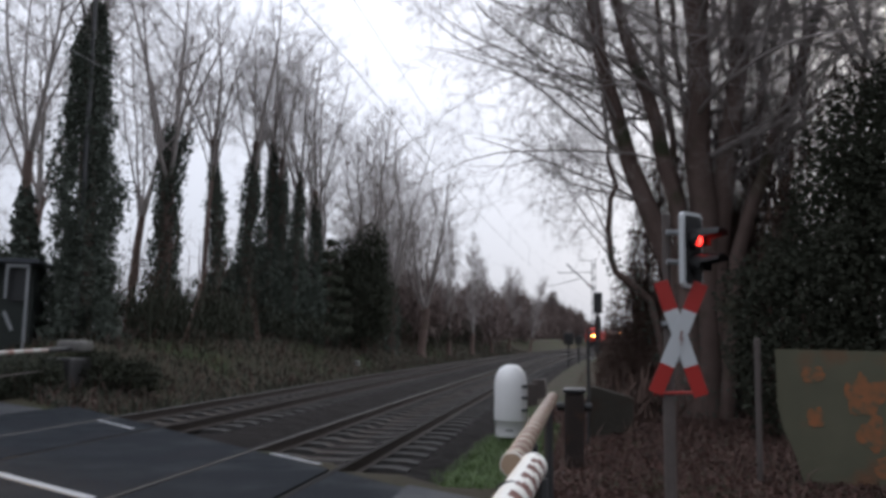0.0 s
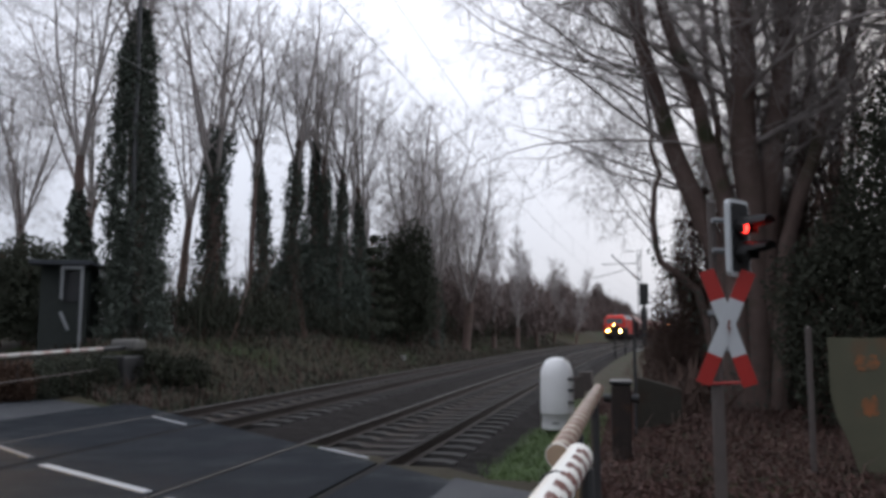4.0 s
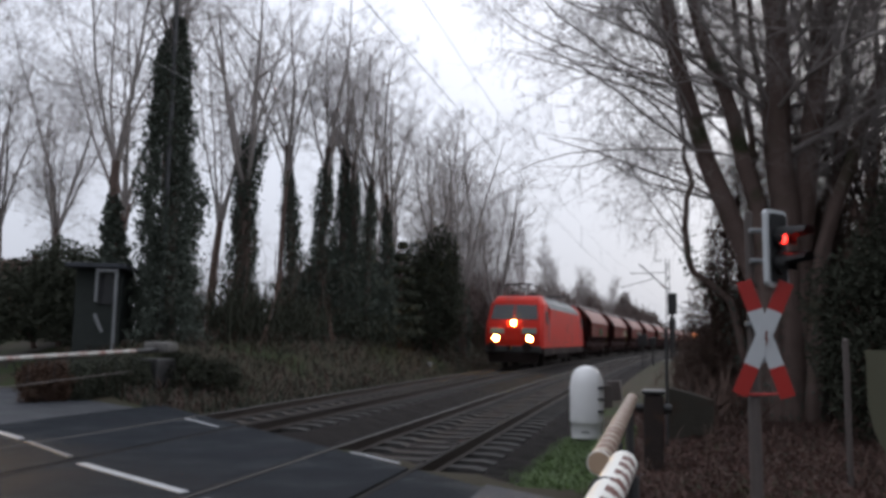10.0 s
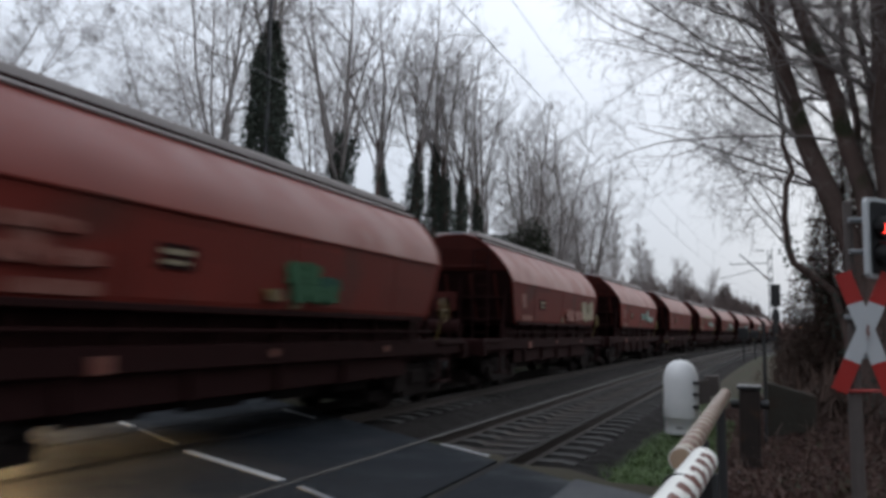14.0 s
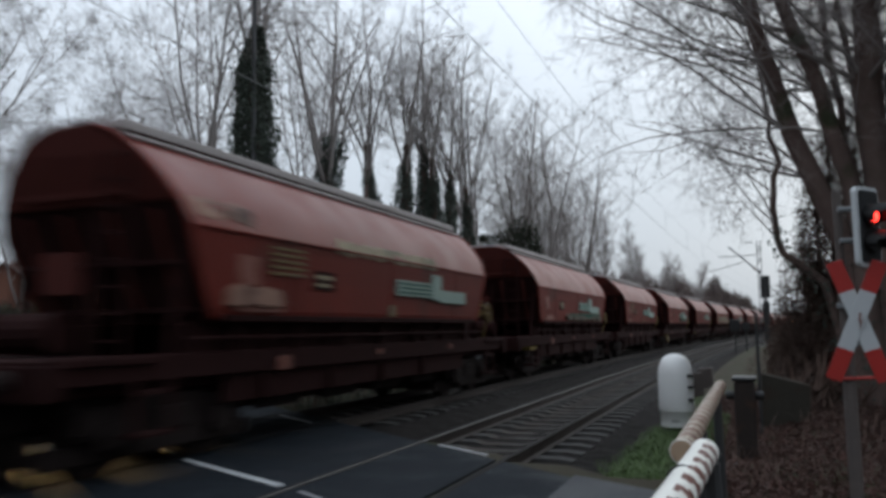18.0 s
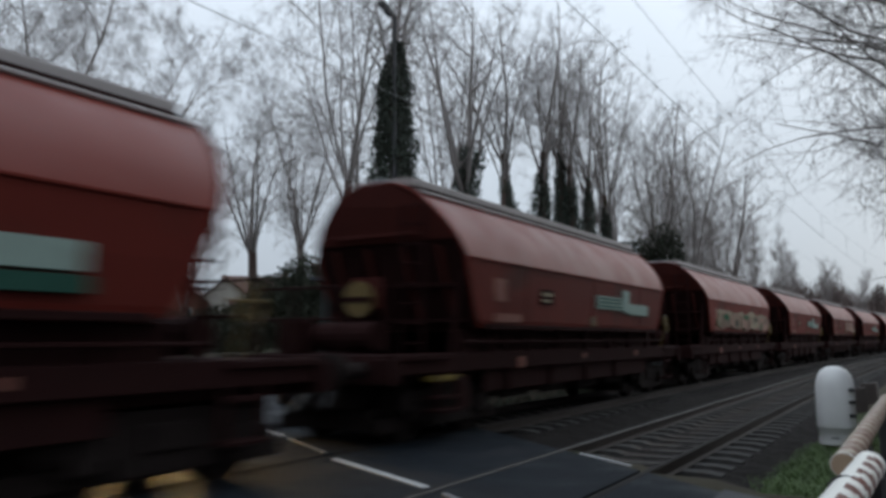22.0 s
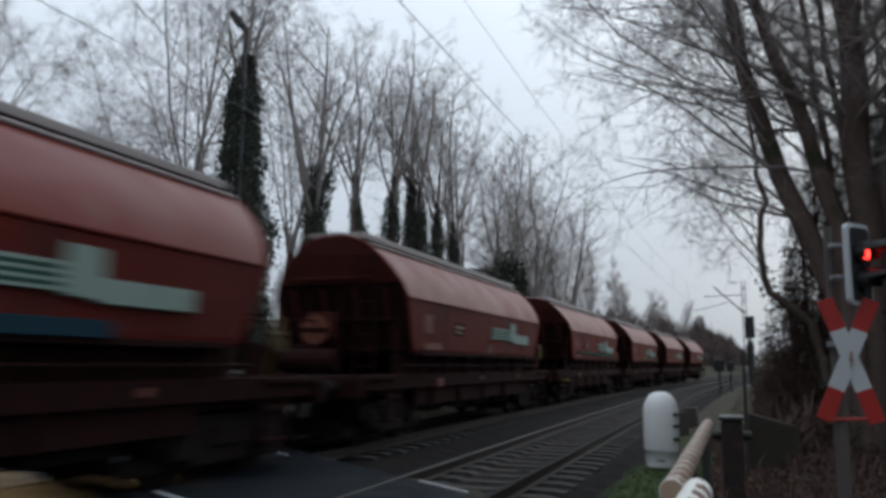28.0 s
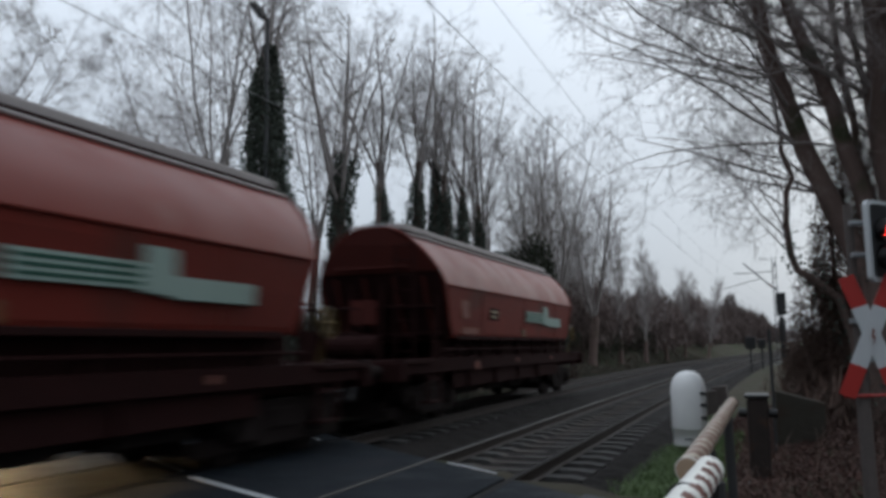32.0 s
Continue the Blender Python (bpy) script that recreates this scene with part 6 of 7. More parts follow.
def tree(name, x, y, height, radius, seed, spec, label, category="tree", group="", lean=(0, 0), fork=0.4, limbs=4, open_=0.22, ivy=None, z=None, stems=None, limb_ivy=0):
    """A bare tree: a trunk that forks into rising limbs with boughs and twigs, and ivy on the trunk where it has any.
    stems: the lines of the stems, where they are known, as lists of points over the foot and their two radii."""
    z = ground_z(x, y) - 0.15 if z is None else z
    t = thing(name, x, y, z, label, category, group)
    rnd = random.Random(seed)
    trunk, crown = Twigs(seed), Twigs(seed + 1)
    lines = []
    if stems is None:
        n = 8
        p, d, pts = Vector((0, 0, 0)), Vector((lean[0], lean[1], 1)).normalized(), [Vector((0, 0, 0))]
        fh = height * fork
        for i in range(n):
            d = (d + Vector((rnd.gauss(0, 0.03), rnd.gauss(0, 0.03), 0.02))).normalized()
            p = p + d * fh / n
            pts.append(p.copy())
        radii = [radius * (1.3 if i == 0 else 1.0 - 0.3 * i / n) for i in range(n + 1)]
        trunk.tube(pts, radii, 9)
        lines.append((pts, radii))
        for k in range(limbs):
            a = 2 * math.pi * (k + 0.6 * rnd.random()) / limbs
            o = open_ * rnd.uniform(0.5, 1.3) * (0.3 if k == 0 else 1)
            st = pts[-1].lerp(pts[-2], rnd.random() * 1.5 if k else 0)
            limb = crown.branch(st, Vector((d.x + o * math.cos(a), d.y + o * math.sin(a), 1)), (height - fh) * rnd.uniform(0.8, 1.05), radius * (0.42 if k == 0 else 0.29), 0, spec)
            if k < limb_ivy:
                lines.append((limb, [radius * 0.3] * len(limb)))
    else:
        for line, r0, r1 in stems:
            pts = [Vector(q) for q in line]
            n = len(pts) - 1
            radii = [r0 + (r1 - r0) * i / n for i in range(n + 1)]
            fine, fr = [], []
            for i in range(n):
                for u in (0, 0.34, 0.67):
                    fine.append(pts[i].lerp(pts[i + 1], u) + Vector((rnd.gauss(0, 0.02), rnd.gauss(0, 0.02), 0)))
                    fr.append(radii[i] + (radii[i + 1] - radii[i]) * u)
            fine.append(pts[-1])
            fr.append(radii[-1])
            trunk.tube(fine, fr, 10)
            lines.append((fine, fr))
            top = (pts[-1] - pts[-2]).normalized()
            crown.branch(pts[-1], top, min(height - pts[-1].z, 2.0 + 60 * r1), r1, 0, spec)
            m = len(fine) - 1
            boughs = 19 if r0 > 0.1 else 9
            for k in range(boughs):
                u = 0.44 + 0.54 * (k + rnd.random()) / boughs
                i = min(m - 1, int(u * m))
                axis = (fine[i + 1] - fine[i]).normalized()
                side = Vector((pts[-1].x - pts[0].x + rnd.gauss(0, 1.2), rnd.gauss(0, 1.4), 0)).normalized()
                ang = radians(spec["angle"][0] * rnd.uniform(0.8, 1.5))
                crown.branch(fine[i], axis * math.cos(ang) + side * math.sin(ang), min(5.4, 1.2 + fr[i] * 22) * rnd.uniform(0.65, 1.1), max(0.016, fr[i] * 0.2), 1, spec)
    raw("trunk", trunk.v, trunk.f, M_BARK, t, smooth=True)
    raw("crown", crown.v, crown.f, M_TWIG, t, "bare twigs")
    if ivy:
        lo, hi, r0, r1, count, size = ivy
        pts2 = []
        for _ in range(count):
            u = lo + (hi - lo) * rnd.random() ** 1.15
            fit_lines = [ln for ln in lines if ln[0][0].z <= u + 0.3] or lines[:1]
            pts, radii = rnd.choice(fit_lines)
            i = max(j for j in range(len(pts)) if pts[j].z <= max(u, pts[0].z))
            if i < len(pts) - 1:
                q = pts[i].lerp(pts[i + 1], (u - pts[i].z) / max(0.01, pts[i + 1].z - pts[i].z))
            else:
                q = Vector((pts[i].x, pts[i].y, u))
            a = rnd.random() * 2 * math.pi
            f = (u - lo) / (hi - lo)
            rr = (r0 + (r1 - r0) * f) * (1.0 if f < 0.85 else 1.0 - 0.55 * (f - 0.85) / 0.15)
            bump_r = 0.75 + 0.6 * noise.noise((math.cos(a) * 1.3 + seed, math.sin(a) * 1.3, u * 0.7)) + 0.3 * noise.noise((math.cos(a) * 3, seed, u * 2.1))
            r = rr * max(0.15, bump_r) * (0.5 + 0.55 * rnd.random() ** 0.5) * (1 + 0.5 * rnd.random() ** 7)
            pts2.append(q + Vector((r * math.cos(a), r * math.sin(a), rnd.gauss(0, 0.12))))
        v, f = leaf_cloud(pts2, size, rnd)
        raw("ivy", v, f, M_IVY, t, "dark green ivy round the trunk")
    return t


def bush(name, x, y, lobes, count, size, mat, label, seed, category="bush", z=None, stems=True, wide=0.42):
    """An evergreen mass: leaves scattered in the shells of uneven lobes, over a few stems."""
    z = ground_z(x, y) if z is None else z
    b = thing(name, x, y, z, label, category)
    rnd = random.Random(seed)
    pts = []
    wts = [lx * lz for _, _, _, lx, ly, lz in lobes]
    for cx, cy, cz, lx, ly, lz in rnd.choices(lobes, wts, k=count):
        d = Vector((rnd.gauss(0, 1), rnd.gauss(0, 1), rnd.gauss(0, 1))).normalized()
        k = (0.45 + 0.57 * rnd.random() ** 0.6) * (1 + 0.3 * noise.noise(d * 2.3 + Vector((cx + seed, cy, cz))) + 0.15 * noise.noise(d * 6 + Vector((cx, cy, seed))))
        p = Vector((cx + d.x * lx * k, cy + d.y * ly * k, cz + d.z * lz * k))
        if p.z > 0.0:
            pts.append(p)
    v, f = leaf_cloud(pts, size, rnd, wide)
    raw("foliage", v, f, mat, b)
    if stems:
        tw = Twigs(seed)
        for cx, cy, cz, lx, ly, lz in lobes:
            tw.tube([Vector((cx * 0.5, cy * 0.5, -0.2)), Vector((cx * 0.8, cy * 0.8, cz * 0.5)), Vector((cx, cy, cz + lz * 0.5))], [0.09, 0.06, 0.02], 6)
        raw("stem", tw.v, tw.f, M_BARK, b)
    return b


G_ROW = "trees along the far side of the tracks"
tree("ivy_tree", -14.25, 20.8, 14.5, 0.3, 11, SPEC_TALL, "tall tree wrapped in a thick tapering column of dark ivy", group=G_ROW, fork=0.66, limbs=4, open_=0.2, z=0.6,
     ivy=(0.0, 10.6, 1.3, 0.5, 34000, 0.08))
tree("bare_tree", -16.3, 20.9, 16.5, 0.2, 12, SPEC_WIDE, "bare tree with long fine side branches", group=G_ROW, fork=0.35, limbs=6, open_=0.38, ivy=(0, 4.6, 0.75, 0.3, 1800, 0.18))
IVY_SLIM = "slender bare tree with ivy far up its trunk"
# place, height, radius, seed, fork, limbs, opening, lean, ivy-grown limbs, ivy, label
ROW_NEAR = [(-17.2, 30.3, 17.0, 0.36, 13, 0.45, 7, 0.41, 0.0, 2, (0.0, 9.0, 0.85, 0.5, 10000, 0.1), "bare tree with a forked crown and ivy up its limbs"),
            (-16.6, 32.4, 15.5, 0.13, 23, 0.5, 4, 0.25, 0.0, 0, None, "thin bare tree between ivy-clad ones"),
            (-15.95, 32.8, 16.8, 0.24, 14, 0.54, 5, 0.36, -0.045, 1, (0.0, 8.9, 0.85, 0.22, 7000, 0.1), IVY_SLIM),
            (-15.2, 33.9, 16.2, 0.24, 15, 0.56, 5, 0.38, 0.0, 1, (0.0, 8.9, 0.9, 0.28, 7500, 0.1), IVY_SLIM),
            (-14.35, 34.4, 15.8, 0.22, 16, 0.56, 5, 0.36, 0.04, 1, (0.0, 9.6, 0.85, 0.26, 7000, 0.1), IVY_SLIM),
            (-13.95, 35.2, 15.3, 0.22, 17, 0.56, 5, 0.36, 0.02, 1, (0.0, 8.4, 0.8, 0.24, 6500, 0.1), IVY_SLIM),
            (-13.6, 35.6, 15.2, 0.2, 29, 0.52, 5, 0.38, 0.085, 0, (0.0, 8.0, 0.75, 0.22, 5500, 0.1), "slender leaning bare tree with ivy up its trunk"),
            (-13.0, 36.5, 15.0, 0.2, 18, 0.5, 5, 0.4, 0.04, 0, (0.0, 7.2, 0.7, 0.22, 5200, 0.1), IVY_SLIM)]
ROW_FAR = [(-12.8, 38.6, 14.6, 0.28, 19, 0.35, 6, 0.35, (0.0, 5.0, 0.6, 0.3, 2000, 0.13), "bare tree with a fan of upright limbs"),
           (-12.2, 42.6, 13.8, 0.32, 20, 0.3, 7, 0.47, None, "bare tree with dense fine twigs"),
           (-11.2, 45.5, 13.0, 0.32, 21, 0.3, 7, 0.49, (0, 4.5, 0.6, 0.3, 1800, 0.13), "bare tree with dense fine twigs"),
           (-10.4, 50.5, 11.8, 0.3, 22, 0.28, 7, 0.49, None, "bare tree with dense fine twigs"),
           (-20.5, 26.0, 15.5, 0.22, 24, 0.35, 6, 0.35, None, "bare tree standing behind the ivy-clad ones"),
           (-21.5, 35.0, 17.0, 0.24, 25, 0.35, 6, 0.35, None, "bare tree standing behind the ivy-clad ones")]
SPEC_FAR = dict(SPEC_TALL, levels=3, kids=(11, 6, 6, 3), fine=7)
SPEC_HEDGE = dict(SPEC_WIDE, levels=3, kids=(12, 8, 8, 3), fine=6)
row_trees = []
for x, y, h, r, sd, fk, lb, op, ln, li, iv, lab in ROW_NEAR:
    tree("ivy_tree" if iv else "bare_tree", x, y, h, r, sd, SPEC_TALL, lab, group=G_ROW, fork=fk, limbs=lb, open_=op, ivy=iv, lean=(ln, 0), limb_ivy=li)
for x, y, h, r, sd, fk, lb, op, iv, lab in ROW_FAR:
    row_trees.append(tree("ivy_tree" if iv else "bare_tree", x, y, h, r, sd, SPEC_FAR if y > 40 or x < -20 else SPEC_TALL, lab, group=G_ROW, fork=fk, limbs=lb, open_=op, ivy=iv))
for x, y, h, r, sd in ((-14.2, 39.4, 14.6, 0.16, 65), (-12.6, 46.6, 13.0, 0.2, 67), (-11.6, 48.2, 12.2, 0.18, 68), (-11.0, 53.5, 11.0, 0.18, 69)):
    tree("bare_tree", x, y, h, r, sd, SPEC_FAR, "bare upright tree in the second row behind others", group=G_ROW, fork=0.3, limbs=5, open_=0.32)
tree("bare_tree", -9.9, 58.5, 10.0, 0.2, 31, SPEC_POPLAR, "narrow upright bare tree beside the track", group=G_ROW, fork=0.2, limbs=3, open_=0.08)
tree("bare_tree", -9.2, 66.0, 9.5, 0.2, 32, SPEC_POPLAR, "narrow upright bare tree beside the track", group=G_ROW, fork=0.2, limbs=3, open_=0.08)
far_tree = tree("bare_tree", -8.6, 75.0, 9.0, 0.2, 33, SPEC_POPLAR, "narrow upright bare tree beside the track", group=G_ROW, fork=0.2, limbs=3, open_=0.08)
for (x, y), turn, src in (((-27.0, 31.0), 210, 4), ((-19.0, 47.0), 130, 2), ((-16.5, 54.0), 40, 1), ((-15.0, 62.0), 80, 3)):
    copy_thing(row_trees[src], pose(x, y, ground_z(x, y) - 0.15, 0, 0, turn) @ Matrix.Scale(0.95 if y < 45 else 0.8, 4))
for (x, y), turn in (((-8.0, 86.0), 60), ((-6.5, 98.0), 150)):
    copy_thing(far_tree, pose(x, y, ground_z(x, y) - 0.15, 0, 0, turn))
bush("evergreen_bush", -11.3, 17.3, [(0, 0, 0.5, 0.8, 0.6, 0.6), (0.7, 0.4, 0.45, 0.6, 0.5, 0.5), (-0.6, 0.3, 0.5, 0.6, 0.5, 0.6)], 6000, 0.065, M_EVERGREEN,
     "low dark bush beside the barrier drive", 34, z=-0.1)
bush("beech_bush", -12.35, 13.95, [(-0.15, -0.25, 0.42, 0.32, 0.32, 0.45), (0.1, 0.15, 0.42, 0.32, 0.32, 0.45), (0.0, 0.0, 0.6, 0.3, 0.4, 0.3)], 5000, 0.05, M_DEADLEAF,
     "small bush keeping its dead brown leaves beside the barrier", 39, z=-0.05)
bush("evergreen_bush", -12.0, 15.3, [(-0.2, -0.6, 0.4, 0.45, 0.5, 0.5), (0.0, 0.0, 0.45, 0.45, 0.5, 0.5), (0.2, 0.7, 0.45, 0.45, 0.5, 0.5)], 9000, 0.05, M_DARKGREEN,
     "low dark clipped bush behind the barrier arm", 40, z=-0.05)
G_LEFT = "trees beyond the crossing"
tree("bare_tree", -25.3, 25.3, 11.0, 0.26, 26, SPEC_TALL, "bare tree with a short thick trunk and a vase-shaped crown", group=G_LEFT, fork=0.42, limbs=6, open_=0.42)
tree("bare_tree", -25.2, 28.2, 9.6, 0.16, 27, SPEC_WIDE, "small bare tree with side branches", group=G_LEFT, fork=0.4, limbs=3, open_=0.25)
tree("bare_tree", -26.2, 22.3, 10.0, 0.2, 28, SPEC_FAR, "bare tree with a low forked trunk", group=G_LEFT, fork=0.3, limbs=5, open_=0.4)
tree("bare_tree", -22.6, 13.9, 15.5, 0.26, 29, dict(SPEC_WIDE, kids=(13, 8, 7, 5), fine=6, thin=(0.26, 0.4, 0.4, 0.42), lift=(0.02, 0.0, -0.02, -0.04, -0.03)), "broad bare tree with dense twigs beside the road", group=G_LEFT, fork=0.3, limbs=8, open_=0.75)
tree("bare_tree", -31.0, 20.0, 13.0, 0.3, 30, SPEC_FAR, "broad bare tree with dense twigs beside the road", group=G_LEFT, fork=0.3, limbs=5, open_=0.5)
bush("evergreen_bush", -12.0, 41.2, [(0, 0, 2.4, 1.5, 1.4, 2.7), (0.5, 0.3, 4.6, 1.15, 1.1, 2.1), (-0.6, -0.3, 4.0, 1.1, 1.0, 1.9), (0.9, 0.2, 2.6, 1.0, 1.0, 2.4)], 20000, 0.11, M_DARKGREEN,
     "dark rounded evergreen bush among the trees", 31)
# ivy-choked undergrowth between the slender trunks
bush("ivy_thicket", -15.6, 34.0, [(0, 0, 1.6, 1.0, 0.8, 1.9), (1.1, 0.5, 2.0, 0.9, 0.8, 2.3), (-0.8, -0.5, 1.4, 0.8, 0.7, 1.7), (0.5, 0.2, 3.0, 0.6, 0.6, 1.4)], 11000, 0.12, M_IVY,
     "dark ivy-choked undergrowth between slender trunks", 35)
bush("ivy_thicket", -13.7, 36.0, [(0, 0, 1.7, 0.9, 0.8, 2.0), (0.7, 0.5, 1.5, 0.8, 0.7, 1.8), (-0.8, -0.5, 2.2, 0.8, 0.7, 2.2), (0.1, 0.0, 3.2, 0.5, 0.5, 1.3)], 10000, 0.12, M_IVY,
     "dark ivy-choked undergrowth between slender trunks", 36)
bush("ivy_thicket", -14.75, 21.4, [(0, 0, 2.0, 0.55, 0.5, 2.3), (0.15, 0.1, 3.8, 0.42, 0.4, 1.5), (-0.5, 0.1, 1.2, 0.5, 0.5, 1.4)], 5200, 0.1, M_IVY,
     "ivy-grown sapling beside the tall ivy column", 37)
bush("small_conifer", -12.5, 37.6, [(0.06 * (i % 2), 0.05 * (i % 3), 0.7 + 0.62 * i, 1.35 - 0.16 * i, 1.25 - 0.15 * i, 0.2) for i in range(8)], 9000, 0.1, M_DARKGREEN,
     "small dark conifer with drooping tiers among bare trees", 38, "tree")
bush("evergreen_hedge", -19.0, 21.6, [(0.4, 0, 1.6, 1.8, 1.2, 1.7), (-1.2, -0.2, 1.3, 1.6, 1.2, 1.4), (1.4, 0.2, 1.3, 1.4, 1.0, 1.5)], 26000, 0.09, M_DARKGREEN,
     "dark rounded evergreen bushes beside the shed", 32, "hedge", z=1.1)
bush("evergreen_hedge", -24.5, 19.9, [(0, 0, 0.6, 2.4, 1.0, 0.9), (3.0, 0.5, 0.7, 2.0, 1.0, 1.0), (-3.5, -1.0, 0.6, 2.6, 1.0, 0.9), (-7.0, -2.0, 0.6, 2.6, 1.0, 0.9)], 26000, 0.09, M_DARKGREEN,
     "low dark clipped hedge along the road", 33, "hedge", z=1.0)

# the big tree by the warning cross: stems that fan out from one foot
BIG_STEMS = [([(-0.2, 0.2, 0.0), (-0.25, 0.2, 2.4), (-1.15, 0.0, 4.7), (-1.65, -0.3, 6.6), (-2.0, -0.5, 8.6)], 0.23, 0.1),
             ([(0.0, 0.0, 0.0), (-0.2, 0.0, 3.2), (-0.7, -0.2, 5.4), (-1.2, -0.3, 7.0), (-1.7, -0.4, 9.0)], 0.192, 0.075),
             ([(0.15, 0.1, 0.0), (0.15, 0.1, 3.0), (0.05, 0.0, 5.5), (0.1, -0.2, 7.0), (-0.25, -0.3, 9.5)], 0.3, 0.15),
             ([(0.3, 0.2, 0.0), (0.35, 0.2, 3.0), (0.6, 0.1, 5.0), (0.85, 0.0, 7.0), (1.25, 0.0, 9.0)], 0.27, 0.12),
             ([(0.4, 0.0, 0.0), (0.7, 0.0, 3.0), (1.4, 0.0, 5.2), (2.2, 0.0, 7.5), (2.8, 0.0, 9.0)], 0.160, 0.060)]
SMALL_STEMS = [([(0.1, 0.4, 0.0), (0.1, 0.4, 4.0), (-0.25, 0.4, 7.0), (-0.4, 0.4, 9.5)], 0.080, 0.038),
               ([(0.2, 0.5, 0.0), (0.3, 0.5, 4.0), (0.3, 0.5, 7.0), (0.45, 0.5, 9.5)], 0.072, 0.038),
               ([(-0.1, 0.3, 0.0), (-0.2, 0.3, 3.6), (-0.45, 0.3, 6.2), (-0.75, 0.3, 9.4)], 0.085, 0.04),
               ([(0.3, 0.4, 0.0), (0.55, 0.4, 3.6), (0.75, 0.4, 6.2), (0.7, 0.4, 9.4)], 0.08, 0.04),
               ([(0.5, 0.4, 0.0), (0.9, 0.4, 3.6), (1.25, 0.4, 6.2), (1.6, 0.4, 9.0)], 0.085, 0.04),
               ([(-0.4, 0.3, 0.3), (-0.75, 0.3, 2.2), (-1.4, 0.2, 2.7), (-1.55, 0.1, 3.5), (-1.4, 0.1, 4.3), (-1.5, 0.0, 5.0)], 0.080, 0.038)]
tree("big_tree", 1.95, 14.6, 15.5, 0.3, 41, SPEC_WIDE, "large bare tree of several thick stems fanning out from one foot", z=0.0, stems=BIG_STEMS + SMALL_STEMS, ivy=(0.0, 3.2, 0.36, 0.24, 5000, 0.05))
bush("shrub", 1.55, 15.3, [(0, 0, 2.4, 0.75, 0.6, 2.5), (-0.65, 0.1, 1.5, 0.5, 0.5, 1.6), (-0.4, 0.1, 2.9, 0.42, 0.5, 1.3), (-0.95, 0.1, 1.0, 0.4, 0.5, 1.0), (-0.15, 0.1, 4.0, 0.35, 0.4, 1.0), (0.9, 0.2, 3.4, 0.9, 0.7, 3.0), (-0.35, 0.1, 1.2, 0.6, 0.6, 1.3), (1.7, 0.3, 4.0, 0.9, 0.7, 2.8)], 34000, 0.2, M_BRAMBLE,
     "brown withered shrub climbing between the large tree's stems", 50, z=0.0, wide=0.03)
tree("bare_tree", 3.0, 22.0, 12.0, 0.18, 42, SPEC_FAR, "bare tree behind the large one", fork=0.3)
tree("bare_tree", 5.4, 13.4, 14.0, 0.22, 43, SPEC_HEDGE, "bare tree with dense brown twigs above the tall hedge", fork=0.3, limbs=6, open_=0.4)
tree("bare_tree", 3.9, 15.6, 13.0, 0.2, 46, SPEC_HEDGE, "bare tree with dense brown twigs above the tall hedge", fork=0.25, limbs=6, open_=0.35)
tree("bare_tree", 7.6, 11.2, 13.0, 0.2, 47, SPEC_HEDGE, "bare tree with dense brown twigs above the tall hedge", fork=0.25, limbs=6, open_=0.4)
bush("withered_shrub", 2.6, 16.4, [(0, 0, 1.6, 1.2, 1.0, 1.9), (0.6, 0.3, 3.0, 1.0, 0.9, 1.6), (-0.7, 0.2, 1.4, 0.9, 0.9, 1.5), (1.6, 0, 2.4, 1.2, 1.0, 2.2)], 32000, 0.18, M_BRAMBLE,
     "brown withered shrub at the foot of the large tree", 45, z=0.0, wide=0.035)
tree("bare_tree", 6.4, 14.8, 12.5, 0.2, 48, SPEC_FAR, "bare tree with dense brown twigs above the tall hedge", fork=0.25, limbs=7, open_=0.45)
tree("bare_tree", 3.4, 18.6, 12.5, 0.2, 49, SPEC_FAR, "bare tree behind the large one", fork=0.25, limbs=6, open_=0.35)
bush("evergreen_hedge", 4.4, 11.8, [(-1.5, 0, 1.6, 1.0, 1.0, 1.5), (-0.6, 0, 2.4, 1.2, 1.2, 2.0), (0.8, 0, 2.8, 1.8, 1.4, 2.6), (2.6, -0.6, 2.8, 1.8, 1.5, 2.8), (4.6, -1.6, 2.8, 1.8, 1.6, 2.8),
     (6.4, -3.0, 2.8, 1.8, 1.6, 2.8), (8.0, -5.0, 2.8, 1.8, 1.8, 2.8), (0, 0.2, 4.0, 1.2, 1.2, 1.5), (2.2, -0.2, 4.8, 1.6, 1.4, 1.6), (0.9, 0.2, 5.0, 1.3, 1.2, 1.3), (4.0, -1.0, 5.0, 1.6, 1.5, 1.5), (1.6, 0.6, 3.2, 1.6, 0.6, 3.0), (3.6, 0.0, 3.2, 1.6, 0.6, 3.2)], 300000, 0.052, M_EVERGREEN, "tall dark evergreen hedge behind the fence", 44, "hedge", z=0.0)


def thicket(name, places, low, high, label, seed, mat):
    """Bare shrubs of many stems, joined."""
    rnd = random.Random(seed)
    tw = Twigs(seed)
    spec = dict(SPEC_TALL, levels=4, kids=(6, 5, 4, 3), angle=(30, 34, 38, 40))
    for x, y in places(rnd):
        for _ in range(3):
            h = rnd.uniform(low, high)
            tw.branch(Vector((x + rnd.gauss(0, 0.3), y + rnd.gauss(0, 0.3), ground_z(x, y) - 0.1)), Vector((rnd.gauss(0, 0.25), rnd.gauss(0, 0.25), 1)), h, 0.035, 1, spec)
    return tagged(raw(name, tw.v, tw.f, mat), label, "shrubs", kind="stuff")


def along_row(rnd):
    for _ in range(80):
        y = 23 + 78 * rnd.random() ** 1.2
        yield bend(y) - 12.2 - rnd.random() * 9, y


